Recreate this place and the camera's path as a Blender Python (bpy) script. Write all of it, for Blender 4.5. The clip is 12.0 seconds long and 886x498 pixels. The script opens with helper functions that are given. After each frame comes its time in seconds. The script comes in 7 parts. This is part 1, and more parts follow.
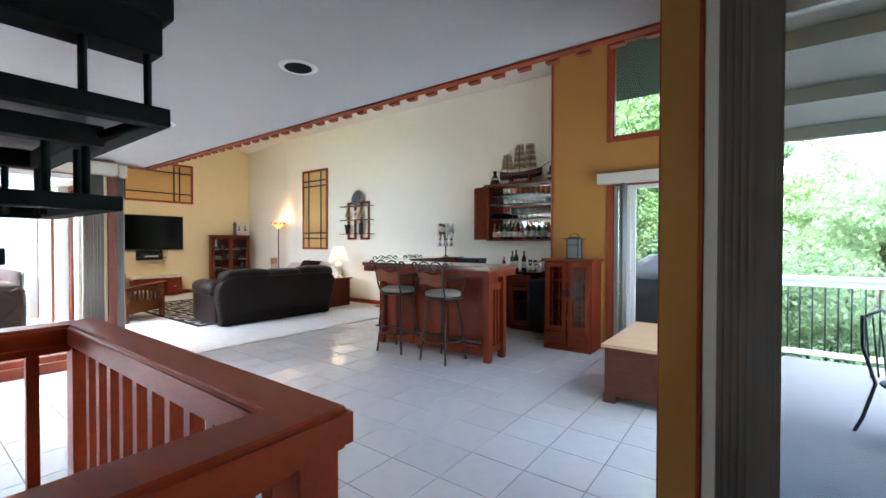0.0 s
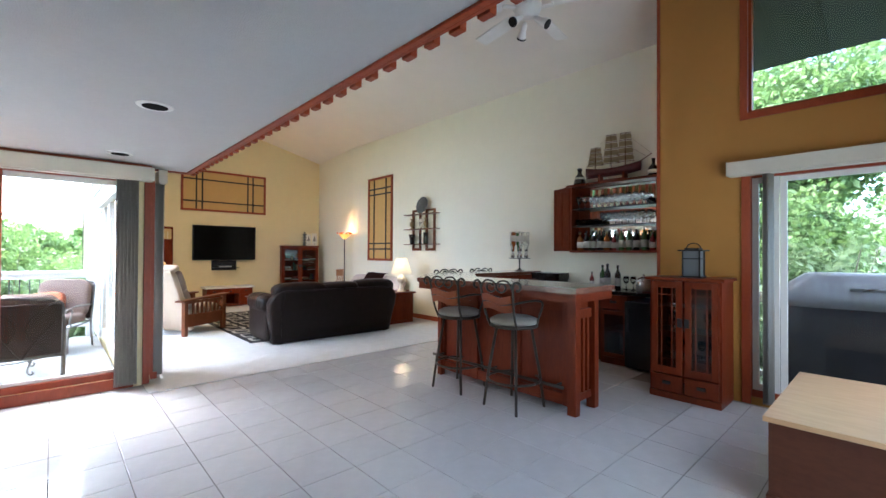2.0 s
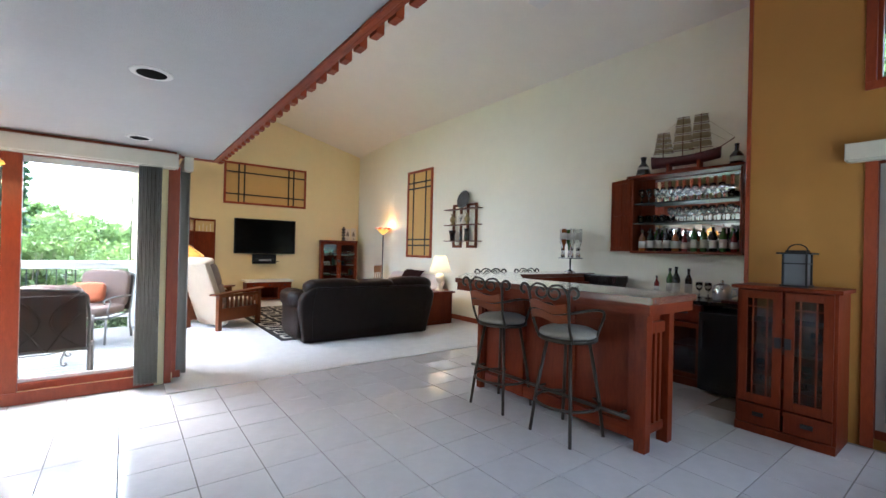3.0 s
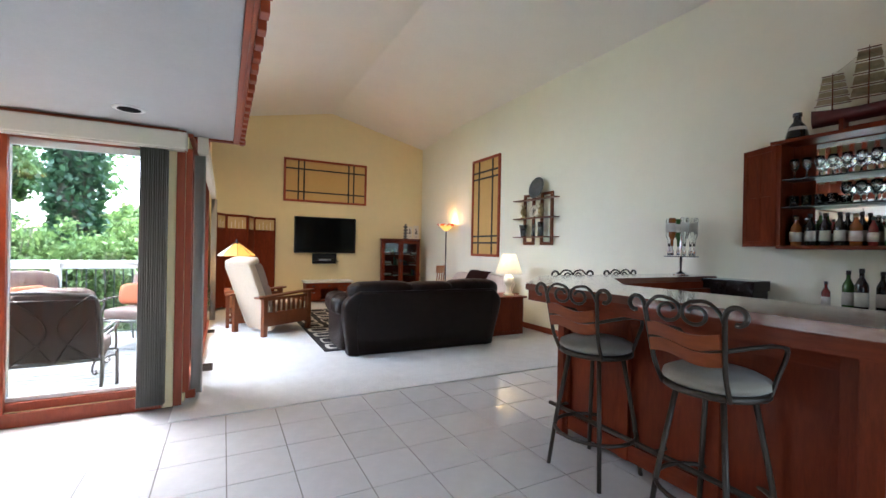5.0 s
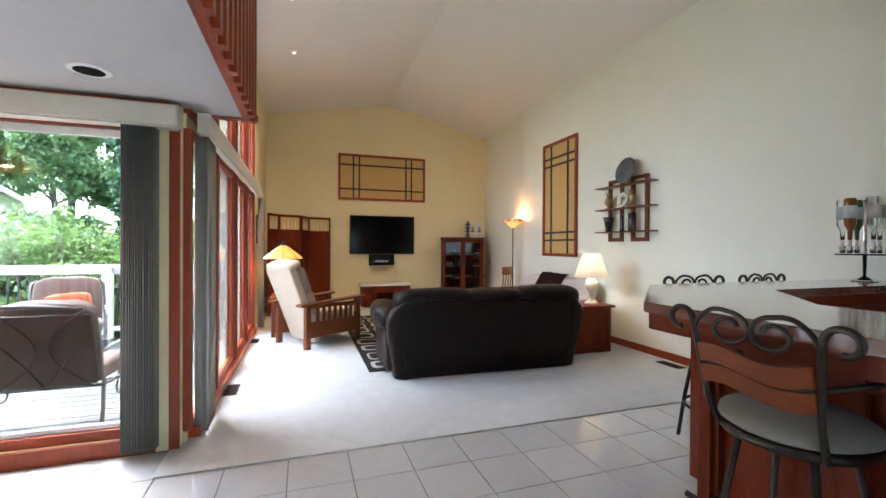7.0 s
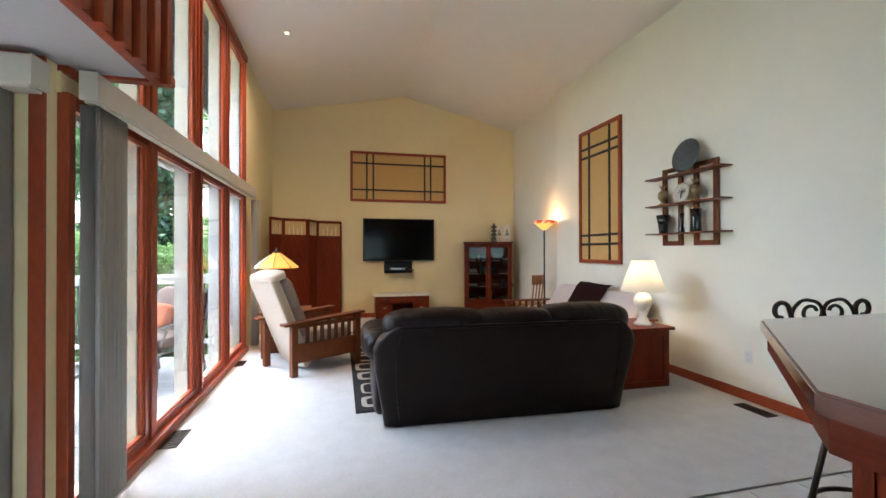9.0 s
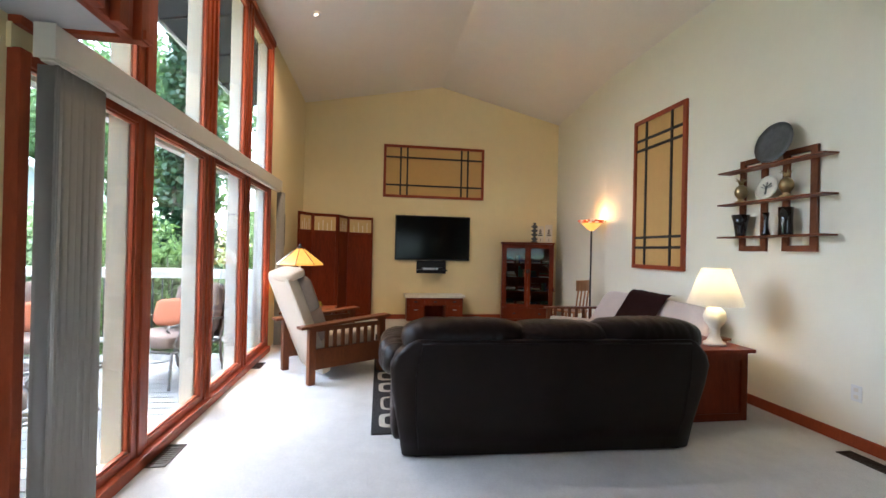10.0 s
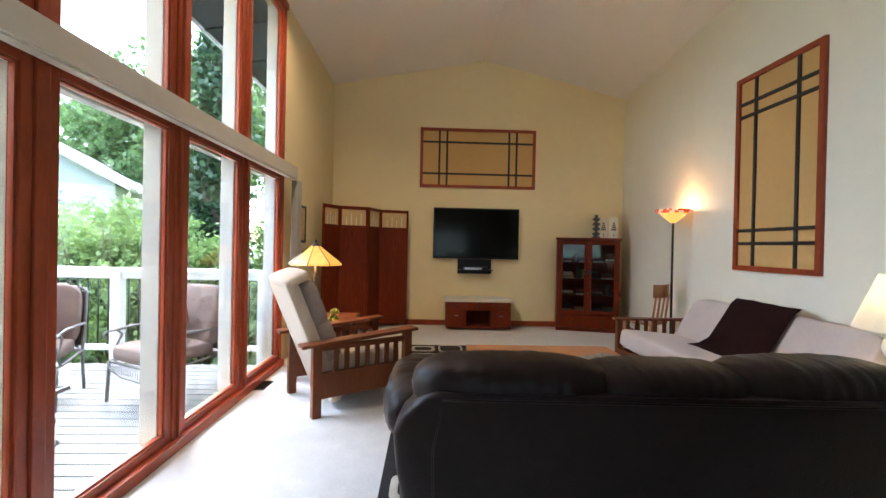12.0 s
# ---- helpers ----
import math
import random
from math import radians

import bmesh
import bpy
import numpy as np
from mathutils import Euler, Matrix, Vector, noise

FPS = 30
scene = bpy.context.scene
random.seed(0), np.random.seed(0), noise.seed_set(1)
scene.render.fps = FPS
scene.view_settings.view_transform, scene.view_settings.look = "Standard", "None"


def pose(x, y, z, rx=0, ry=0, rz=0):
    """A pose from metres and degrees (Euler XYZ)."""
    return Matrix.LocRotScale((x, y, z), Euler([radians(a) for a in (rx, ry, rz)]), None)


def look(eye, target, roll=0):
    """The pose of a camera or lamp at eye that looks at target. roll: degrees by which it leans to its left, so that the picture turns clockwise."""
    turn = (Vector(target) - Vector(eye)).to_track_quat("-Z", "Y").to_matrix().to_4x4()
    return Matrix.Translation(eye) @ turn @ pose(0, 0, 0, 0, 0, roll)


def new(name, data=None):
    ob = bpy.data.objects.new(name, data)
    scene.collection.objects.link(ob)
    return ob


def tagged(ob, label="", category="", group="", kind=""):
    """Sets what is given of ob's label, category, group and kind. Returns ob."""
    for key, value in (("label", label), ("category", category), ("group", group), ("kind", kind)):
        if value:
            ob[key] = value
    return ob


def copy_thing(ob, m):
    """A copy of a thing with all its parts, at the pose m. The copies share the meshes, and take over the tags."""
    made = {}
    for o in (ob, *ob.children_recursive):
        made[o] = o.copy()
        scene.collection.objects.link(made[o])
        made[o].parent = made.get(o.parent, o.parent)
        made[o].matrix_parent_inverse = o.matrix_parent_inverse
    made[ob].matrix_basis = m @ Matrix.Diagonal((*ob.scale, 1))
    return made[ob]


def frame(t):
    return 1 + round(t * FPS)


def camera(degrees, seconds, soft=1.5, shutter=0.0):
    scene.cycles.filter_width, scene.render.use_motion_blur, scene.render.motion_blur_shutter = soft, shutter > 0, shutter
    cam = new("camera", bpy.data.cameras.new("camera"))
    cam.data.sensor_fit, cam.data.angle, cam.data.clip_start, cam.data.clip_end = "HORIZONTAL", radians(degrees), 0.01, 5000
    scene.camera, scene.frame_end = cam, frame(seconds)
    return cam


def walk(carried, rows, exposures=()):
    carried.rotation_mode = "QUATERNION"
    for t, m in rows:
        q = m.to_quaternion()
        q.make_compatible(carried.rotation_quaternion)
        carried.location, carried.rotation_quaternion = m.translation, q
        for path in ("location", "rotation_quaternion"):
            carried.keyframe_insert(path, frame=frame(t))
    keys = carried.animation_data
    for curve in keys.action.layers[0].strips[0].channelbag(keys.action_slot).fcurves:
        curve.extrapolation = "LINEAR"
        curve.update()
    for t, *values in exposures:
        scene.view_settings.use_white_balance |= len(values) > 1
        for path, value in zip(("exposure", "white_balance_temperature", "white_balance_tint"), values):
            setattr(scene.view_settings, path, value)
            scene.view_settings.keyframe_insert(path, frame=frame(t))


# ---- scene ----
cam = camera(92.9, 12.0)
PATH = [
    (0, (-0.456, 0.983, 1.333), (-1.655, 2.584, 1.306), 0.1),
    (0.5, (-0.576, 1.196, 1.335), (-1.84, 2.747, 1.315), -0.0),
    (1, (-0.729, 1.409, 1.336), (-2.067, 2.895, 1.324), 0.3),
    (1.5, (-0.864, 1.607, 1.337), (-2.262, 3.037, 1.348), 0.1),
    (2, (-1.012, 1.811, 1.35), (-2.478, 3.171, 1.372), 0.3),
    (2.5, (-1.188, 2.001, 1.331), (-2.727, 3.278, 1.354), 1.1),
    (3, (-1.394, 2.161, 1.349), (-2.987, 3.37, 1.356), 1.4),
    (3.2, (-1.466, 2.225, 1.354), (-3.068, 3.423, 1.359), 0.9),
    (5, (-2.212, 2.844, 1.321), (-3.986, 3.766, 1.319), 1.1),
    (5.5, (-2.434, 3.007, 1.325), (-4.25, 3.845, 1.324), 0.6),
    (6, (-2.641, 3.129, 1.316), (-4.504, 3.856, 1.322), 0.8),
    (6.5, (-2.879, 3.225, 1.323), (-4.772, 3.872, 1.316), 1.0),
    (7, (-3.099, 3.313, 1.323), (-4.997, 3.945, 1.314), 0.3),
    (7.5, (-3.319, 3.428, 1.347), (-5.215, 4.065, 1.337), -0.5),
    (9.5, (-4.192, 3.958, 1.352), (-6.155, 4.342, 1.365), 0.6),
    (10, (-4.443, 4.013, 1.351), (-6.421, 4.31, 1.359), 1.3),
    (10.5, (-4.683, 4.06, 1.353), (-6.668, 4.301, 1.355), 1.2),
    (11, (-4.946, 4.134, 1.34), (-6.935, 4.346, 1.323), 0.2),
    (11.5, (-5.189, 4.186, 1.351), (-7.184, 4.334, 1.342), 0.5),
    (12, (-5.425, 4.224, 1.358), (-7.424, 4.293, 1.346), 1.2),
]
walk(cam, [(t, look(eye, target, roll)) for t, eye, target, roll in PATH], exposures=[(0.0, 5.05, 5500, 10), (2.0, 4.75, 5500, 10), (5.0, 4.68, 5600, 10), (9.0, 4.55, 5650, 10), (12.0, 4.45, 5700, 10)])

# ---- world and sun ----
world = bpy.data.worlds.new("world")
scene.world = world
world.use_nodes = True
wn = world.node_tree.nodes
sky = wn.new("ShaderNodeTexSky")
sky.sky_type = 'NISHITA'
sky.sun_disc = False
sky.sun_elevation = radians(58)
sky.sun_rotation = radians(250)
sky.dust_density = 4.0
sky.ozone_density = 1.2
wn["Background"].inputs["Strength"].default_value = 0.15
world.node_tree.links.new(sky.outputs["Color"], wn["Background"].inputs["Color"])
sun = new("sun", bpy.data.lights.new("sun", 'SUN'))
sun.data.energy, sun.data.angle, sun.data.color = 1.4, radians(150), (1.0, 0.97, 0.92)
sun.matrix_world = look((0, 0, 30), (4, 17, 0))

# daylight of the sky standing in the opening of the wide side window
day = new("side_window_daylight", bpy.data.lights.new("side_window_daylight", 'AREA'))
day.data.shape, day.data.size, day.data.size_y = 'RECTANGLE', 1.85, 2.5
day.data.energy, day.data.color = 1.7, (0.90, 0.96, 1.0)
day.matrix_world = look((-0.585, 4.62, 1.08), (-5.0, 4.62, 1.08), 90)


# ---- materials ----
def mat(name, base, rough=0.5, metal=0.0, grain=0.0, scale=20.0, stretch=(1, 1, 1), bump=0.0, bscale=120.0, spread=0.0,
        second=None, coat=0.0, emit=None, power=0.0, alpha_glass=False, sheen=0.0, trans=0.0, spec=0.5):
    """Principled material: two scales of noise in colour, fine bump, per-object spread."""
    m = bpy.data.materials.new(name)
    m.use_nodes = True
    nt = m.node_tree
    b = nt.nodes["Principled BSDF"]
    b.inputs["Roughness"].default_value = rough
    b.inputs["Metallic"].default_value = metal
    b.inputs["Specular IOR Level"].default_value = spec
    b.inputs["Coat Weight"].default_value = coat
    b.inputs["Coat Roughness"].default_value = 0.15
    b.inputs["Sheen Weight"].default_value = sheen
    b.inputs["Transmission Weight"].default_value = trans
    b.inputs["Base Color"].default_value = (*base, 1)
    tc = nt.nodes.new("ShaderNodeTexCoord")
    mp = nt.nodes.new("ShaderNodeMapping")
    mp.inputs["Scale"].default_value = stretch
    nt.links.new(tc.outputs["Object"], mp.inputs["Vector"])
    if grain > 0 or second:
        n1 = nt.nodes.new("ShaderNodeTexNoise")
        n1.inputs["Scale"].default_value = scale
        n1.inputs["Detail"].default_value = 6
        n1.inputs["Roughness"].default_value = 0.65
        n2 = nt.nodes.new("ShaderNodeTexNoise")
        n2.inputs["Scale"].default_value = scale * 0.12
        n2.inputs["Detail"].default_value = 3
        nt.links.new(mp.outputs["Vector"], n1.inputs["Vector"])
        nt.links.new(mp.outputs["Vector"], n2.inputs["Vector"])
        mixf = nt.nodes.new("ShaderNodeMath")
        mixf.operation = 'MULTIPLY_ADD'
        nt.links.new(n1.outputs["Fac"], mixf.inputs[0])
        mixf.inputs[1].default_value = 0.55
        half = nt.nodes.new("ShaderNodeMath")
        half.operation = 'MULTIPLY'
        half.inputs[1].default_value = 0.45
        nt.links.new(n2.outputs["Fac"], half.inputs[0])
        nt.links.new(half.outputs[0], mixf.inputs[2])
        ramp = nt.nodes.new("ShaderNodeValToRGB")
        lo = second if second else tuple(c * (1 - grain) for c in base)
        hi = base if second else tuple(min(1.0, c * (1 + grain)) for c in base)
        ramp.color_ramp.elements[0].position = 0.36
        ramp.color_ramp.elements[0].color = (*lo, 1)
        ramp.color_ramp.elements[1].position = 0.64
        ramp.color_ramp.elements[1].color = (*hi, 1)
        nt.links.new(mixf.outputs[0], ramp.inputs[0])
        out = ramp.outputs["Color"]
        if spread > 0:
            oi = nt.nodes.new("ShaderNodeObjectInfo")
            mr = nt.nodes.new("ShaderNodeMapRange")
            mr.inputs["To Min"].default_value = 1 - spread
            mr.inputs["To Max"].default_value = 1 + spread
            nt.links.new(oi.outputs["Random"], mr.inputs["Value"])
            vm = nt.nodes.new("ShaderNodeVectorMath")
            vm.operation = 'SCALE'
            nt.links.new(out, vm.inputs[0])
            nt.links.new(mr.outputs[0], vm.inputs["Scale"])
            out = vm.outputs["Vector"]
        nt.links.new(out, b.inputs["Base Color"])
        rr = nt.nodes.new("ShaderNodeMapRange")
        rr.inputs["To Min"].default_value = max(0.03, rough - 0.08)
        rr.inputs["To Max"].default_value = min(1.0, rough + 0.1)
        nt.links.new(n2.outputs["Fac"], rr.inputs["Value"])
        nt.links.new(rr.outputs[0], b.inputs["Roughness"])
    if bump > 0:
        n3 = nt.nodes.new("ShaderNodeTexNoise")
        n3.inputs["Scale"].default_value = bscale
        n3.inputs["Detail"].default_value = 4
        nt.links.new(mp.outputs["Vector"], n3.inputs["Vector"])
        bp = nt.nodes.new("ShaderNodeBump")
        bp.inputs["Strength"].default_value = bump
        bp.inputs["Distance"].default_value = 0.01
        nt.links.new(n3.outputs["Fac"], bp.inputs["Height"])
        nt.links.new(bp.outputs["Normal"], b.inputs["Normal"])
    if emit:
        b.inputs["Emission Color"].default_value = (*emit, 1)
        b.inputs["Emission Strength"].default_value = power
    return m


def glass_mat(name, tint=(1, 1, 1), gloss=0.07):
    m = bpy.data.materials.new(name)
    m.use_nodes = True
    nt = m.node_tree
    nt.nodes.remove(nt.nodes["Principled BSDF"])
    tr = nt.nodes.new("ShaderNodeBsdfTransparent")
    tr.inputs["Color"].default_value = (*tint, 1)
    gl = nt.nodes.new("ShaderNodeBsdfGlossy")
    gl.inputs["Roughness"].default_value = 0.02
    lw = nt.nodes.new("ShaderNodeLayerWeight")
    lw.inputs["Blend"].default_value = 0.5
    pw = nt.nodes.new("ShaderNodeMath")
    pw.operation = 'POWER'
    pw.inputs[1].default_value = 4.0
    nt.links.new(lw.outputs["Facing"], pw.inputs[0])
    fr = nt.nodes.new("ShaderNodeMath")
    fr.operation = 'MULTIPLY_ADD'
    fr.inputs[1].default_value = 0.35
    fr.inputs[2].default_value = gloss * 0.4
    nt.links.new(pw.outputs[0], fr.inputs[0])
    mx = nt.nodes.new("ShaderNodeMixShader")
    nt.links.new(fr.outputs[0], mx.inputs[0])
    nt.links.new(tr.outputs[0], mx.inputs[1])
    nt.links.new(gl.outputs[0], mx.inputs[2])
    nt.links.new(mx.outputs[0], nt.nodes["Material Output"].inputs["Surface"])
    return m


def leaf_mat(name, base, second, trans=0.35):
    m = bpy.data.materials.new(name)
    m.use_nodes = True
    nt = m.node_tree
    b = nt.nodes["Principled BSDF"]
    b.inputs["Roughness"].default_value = 0.55
    geo = nt.nodes.new("ShaderNodeNewGeometry")
    ramp = nt.nodes.new("ShaderNodeValToRGB")
    ramp.color_ramp.elements[0].color = (*second, 1)
    ramp.color_ramp.elements[1].color = (*base, 1)
    nt.links.new(geo.outputs["Random Per Island"], ramp.inputs[0])
    nt.links.new(ramp.outputs["Color"], b.inputs["Base Color"])
    tl = nt.nodes.new("ShaderNodeBsdfTranslucent")
    nt.links.new(ramp.outputs["Color"], tl.inputs["Color"])
    mx = nt.nodes.new("ShaderNodeMixShader")
    mx.inputs[0].default_value = trans
    nt.links.new(b.outputs[0], mx.inputs[1])
    nt.links.new(tl.outputs[0], mx.inputs[2])
    nt.links.new(mx.outputs[0], nt.nodes["Material Output"].inputs["Surface"])
    return m


# one cream paint: yellower here for warm lamplight, paler on the north wall for daylight
M_CREAM = mat("cream_wall_paint", (0.80, 0.675, 0.385), 0.6, grain=0.02, scale=6, bump=0.12, bscale=260)
M_CREAM_DAYLIT = mat("cream_wall_paint_daylit", (0.85, 0.81, 0.67), 0.6, grain=0.02, scale=6, bump=0.12, bscale=260)
M_ORANGE = mat("ochre_wall_paint", (0.40, 0.188, 0.033), 0.6, grain=0.04, scale=5, bump=0.12, bscale=260)
# both ceilings are white; low one greyed for shade, vault warmed for its light
M_CEIL = mat("textured_ceiling_shade_toned", (0.47, 0.465, 0.455), 0.9, grain=0.03, scale=40, bump=0.5, bscale=180)
M_VAULT = mat("white_ceiling_light_toned", (0.82, 0.775, 0.705), 0.9, grain=0.02, scale=30, bump=0.3, bscale=180)
M_TRIM = mat("red_brown_stained_trim", (0.33, 0.060, 0.017), 0.40, spec=0.4, second=(0.23, 0.038, 0.011), scale=14, stretch=(3, 3, 1), bump=0.08, bscale=60)
M_CHERRY = mat("cherry_wood", (0.18, 0.030, 0.009), 0.36, spec=0.12, second=(0.10, 0.016, 0.005), scale=9, stretch=(6, 6, 1), bump=0.05, bscale=70)
M_CHERRY_H = mat("cherry_wood_long_grain", (0.18, 0.030, 0.009), 0.36, spec=0.12, second=(0.10, 0.016, 0.005), scale=9, stretch=(1, 6, 6), bump=0.05, bscale=70)
M_RAIL = mat("glossy_painted_red_rail", (0.42, 0.060, 0.015), 0.34, spec=0.22, second=(0.31, 0.038, 0.010), scale=7, stretch=(1, 5, 5), bump=0.07, bscale=30)
M_OAK = mat("honey_oak_wood", (0.44, 0.20, 0.075), 0.38, second=(0.30, 0.115, 0.04), scale=9, stretch=(5, 5, 1), bump=0.05, bscale=70)
M_CHAIRWOOD = mat("warm_brown_oak", (0.18, 0.052, 0.016), 0.36, spec=0.3, second=(0.11, 0.031, 0.010), scale=10, stretch=(5, 5, 2), bump=0.05, bscale=70)
M_OAKBACK = mat("stained_stool_wood", (0.24, 0.058, 0.014), 0.34, spec=0.25, second=(0.15, 0.034, 0.009), scale=9, stretch=(1, 6, 6), bump=0.05, bscale=70)
M_CHESTTOP = mat("pale_worn_wood_top", (0.62, 0.40, 0.22), 0.30, second=(0.50, 0.29, 0.14), scale=6, stretch=(1, 5, 5), bump=0.04, bscale=60)
M_CHEST = mat("dark_chest_wood", (0.095, 0.030, 0.013), 0.45, spec=0.3, second=(0.07, 0.020, 0.009), scale=8, stretch=(2, 2, 6), bump=0.05, bscale=60)
M_TILE = mat("glazed_white_floor_tile", (0.55, 0.54, 0.53), 0.06, grain=0.05, scale=9, spread=0.03, bump=0.02, bscale=14)
M_GROUT = mat("grey_grout", (0.21, 0.195, 0.175), 0.9, grain=0.15, scale=40)
M_CARPET = mat("white_wool_carpet", (0.74, 0.73, 0.70), 0.95, grain=0.07, scale=60, bump=0.9, bscale=420, sheen=0.2)
M_LEATHER = mat("dark_brown_leather", (0.0115, 0.0066, 0.0052), 0.36, grain=0.25, scale=10, bump=0.2, bscale=140, spec=0.17)
M_BEIGE = mat("beige_upholstery", (0.47, 0.375, 0.27), 0.9, grain=0.06, scale=50, bump=0.35, bscale=300, sheen=0.2)
M_TAUPE = mat("taupe_leather_cushion", (0.27, 0.205, 0.165), 0.6, grain=0.08, scale=30, bump=0.25, bscale=200)
M_FUTON = mat("grey_beige_futon_cover", (0.52, 0.44, 0.40), 0.9, grain=0.05, scale=40, bump=0.35, bscale=260, sheen=0.2)
M_THROW = mat("dark_plum_throw", (0.048, 0.020, 0.019), 0.95, grain=0.25, scale=60, bump=0.8, bscale=300, spec=0.1)
M_IRON = mat("bronzed_wrought_iron", (0.045, 0.034, 0.025), 0.42, metal=0.6, grain=0.25, scale=40, bump=0.15, bscale=90)
M_IRONOUT = mat("weathered_grey_iron", (0.19, 0.18, 0.175), 0.5, metal=0.4, grain=0.2, scale=40, bump=0.1, bscale=90)
M_BLACK = mat("black_metal", (0.012, 0.013, 0.014), 0.45, metal=0.2, grain=0.2, scale=40)
M_CHAND = mat("dark_green_black_wood", (0.006, 0.009, 0.008), 0.7, grain=0.3, scale=20, spec=0.25)
M_SEAT = mat("light_grey_seat_fabric", (0.24, 0.21, 0.17), 0.9, grain=0.06, scale=60, bump=0.3, bscale=320, sheen=0.2)
M_SCREEN = mat("tv_screen_black", (0.003, 0.004, 0.004), 0.12, spec=0.18)
M_PLASTIC = mat("black_plastic", (0.008, 0.008, 0.008), 0.4, spec=0.3)
M_SILVER = mat("brushed_silver", (0.62, 0.62, 0.62), 0.28, metal=1.0, grain=0.08, scale=60)
M_CHROME = mat("polished_chrome", (0.8, 0.8, 0.82), 0.08, metal=1.0)
M_WHITE = mat("white_painted_wood", (0.76, 0.75, 0.71), 0.5, grain=0.03, scale=20, bump=0.05)
M_VALANCE = mat("cream_valance", (0.60, 0.56, 0.47), 0.6, grain=0.03, scale=20)
# brown-grey blind at door 3, darkened in colour because it hangs against the light
M_BLINDB = mat("backlit_brown_grey_blind", (0.25, 0.215, 0.185), 0.85, grain=0.08, scale=16, stretch=(8, 8, 0.3), bump=0.2, bscale=300)
M_PORCH = mat("grey_painted_porch_boards", (0.36, 0.355, 0.335), 0.7, grain=0.06, scale=10, stretch=(1, 6, 1), bump=0.15, bscale=40)
M_BLIND = mat("grey_fabric_blind", (0.34, 0.325, 0.285), 0.8, grain=0.05, scale=30, bump=0.2, bscale=300)
nt = M_BLIND.node_tree
tl = nt.nodes.new("ShaderNodeBsdfTranslucent")
tl.inputs["Color"].default_value = (0.42, 0.40, 0.36, 1)
mx = nt.nodes.new("ShaderNodeMixShader")
mx.inputs[0].default_value = 0.30
nt.links.new(nt.nodes["Principled BSDF"].outputs[0], mx.inputs[1])
nt.links.new(tl.outputs[0], mx.inputs[2])
nt.links.new(mx.outputs[0], nt.nodes["Material Output"].inputs["Surface"])
M_PANEL = mat("tan_paper_panel", (0.60, 0.37, 0.13), 0.8, grain=0.03, scale=12, bump=0.05)
M_PALEPANEL = mat("pale_straw_panel", (0.56, 0.40, 0.18), 0.8, grain=0.04, scale=12, bump=0.05)
M_SLAT = mat("near_black_slat", (0.022, 0.017, 0.013), 0.5, grain=0.2, scale=30)
M_CREAMOBJ = mat("cream_ceramic", (0.72, 0.66, 0.54), 0.4, grain=0.08, scale=24, bump=0.1, bscale=60)
M_MARBLE = mat("cream_stone_top", (0.72, 0.68, 0.60), 0.35, grain=0.06, scale=12)
M_BARTOP = mat("polished_bar_top", (0.20, 0.085, 0.055), 0.10, second=(0.14, 0.052, 0.032), scale=7, stretch=(1, 5, 5), coat=1.0)
M_GRANITE = mat("black_counter", (0.018, 0.014, 0.013), 0.18, grain=0.4, scale=90)
M_PLATE = mat("dark_grey_metal_plate", (0.10, 0.105, 0.105), 0.5, metal=0.4, grain=0.25, scale=20, bump=0.3, bscale=60)
M_BRASS = mat("antique_brass", (0.42, 0.33, 0.17), 0.3, metal=1.0, grain=0.15, scale=30)
M_RUG = mat("black_rug_pile", (0.014, 0.012, 0.012), 0.95, grain=0.3, scale=60, bump=0.8, bscale=350)
M_RUGLINE = mat("cream_rug_pile", (0.50, 0.46, 0.38), 0.95, grain=0.15, scale=60, bump=0.8, bscale=350)
# same boards twice: left darkened against strong daylight, rear lightened against house shade
M_DECK = mat("deck_board_toned_down_for_glare", (0.20, 0.20, 0.195), 0.65, grain=0.08, scale=12, stretch=(4, 1, 4), spread=0.05, bump=0.2, bscale=60)
M_DECK_R = mat("deck_board_lightened_for_shade", (0.80, 0.80, 0.79), 0.55, grain=0.06, scale=12, stretch=(1, 4, 4), spread=0.04, bump=0.2, bscale=60)
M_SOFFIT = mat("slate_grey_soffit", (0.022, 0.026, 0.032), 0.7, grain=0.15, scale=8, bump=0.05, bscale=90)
M_SIDING = mat("pale_grey_siding", (0.58, 0.58, 0.58), 0.6, grain=0.05, scale=10, stretch=(1, 1, 6), bump=0.1, bscale=30)
M_CUSHOUT = mat("brown_outdoor_cushion", (0.165, 0.115, 0.095), 0.9, grain=0.1, scale=40, bump=0.3, bscale=220)
M_DARKOUT = mat("dark_brown_outdoor_fabric", (0.045, 0.026, 0.021), 0.6, grain=0.2, scale=40, bump=0.3, bscale=220)
M_ORANGEPIL = mat("orange_pillow_fabric", (0.42, 0.12, 0.05), 0.9, grain=0.08, scale=40, bump=0.3, bscale=220)
M_GRILL = mat("dark_grey_vinyl_cover", (0.065, 0.063, 0.068), 0.34, grain=0.2, scale=9, bump=0.35, bscale=12)
M_GRILLTOP = mat("pale_grey_vinyl_hood", (0.34, 0.34, 0.35), 0.4, grain=0.12, scale=9, bump=0.3, bscale=14)
M_GRASS = mat("lawn", (0.085, 0.14, 0.035), 0.95, second=(0.05, 0.09, 0.02), scale=8, bump=0.8, bscale=60)
M_BARK = mat("bark", (0.11, 0.085, 0.065), 0.95, grain=0.4, scale=14, stretch=(3, 3, 0.5), bump=0.9, bscale=26)
M_BRICKC = mat("red_brick_chimney", (0.32, 0.13, 0.09), 0.9, grain=0.3, scale=20, bump=0.4)
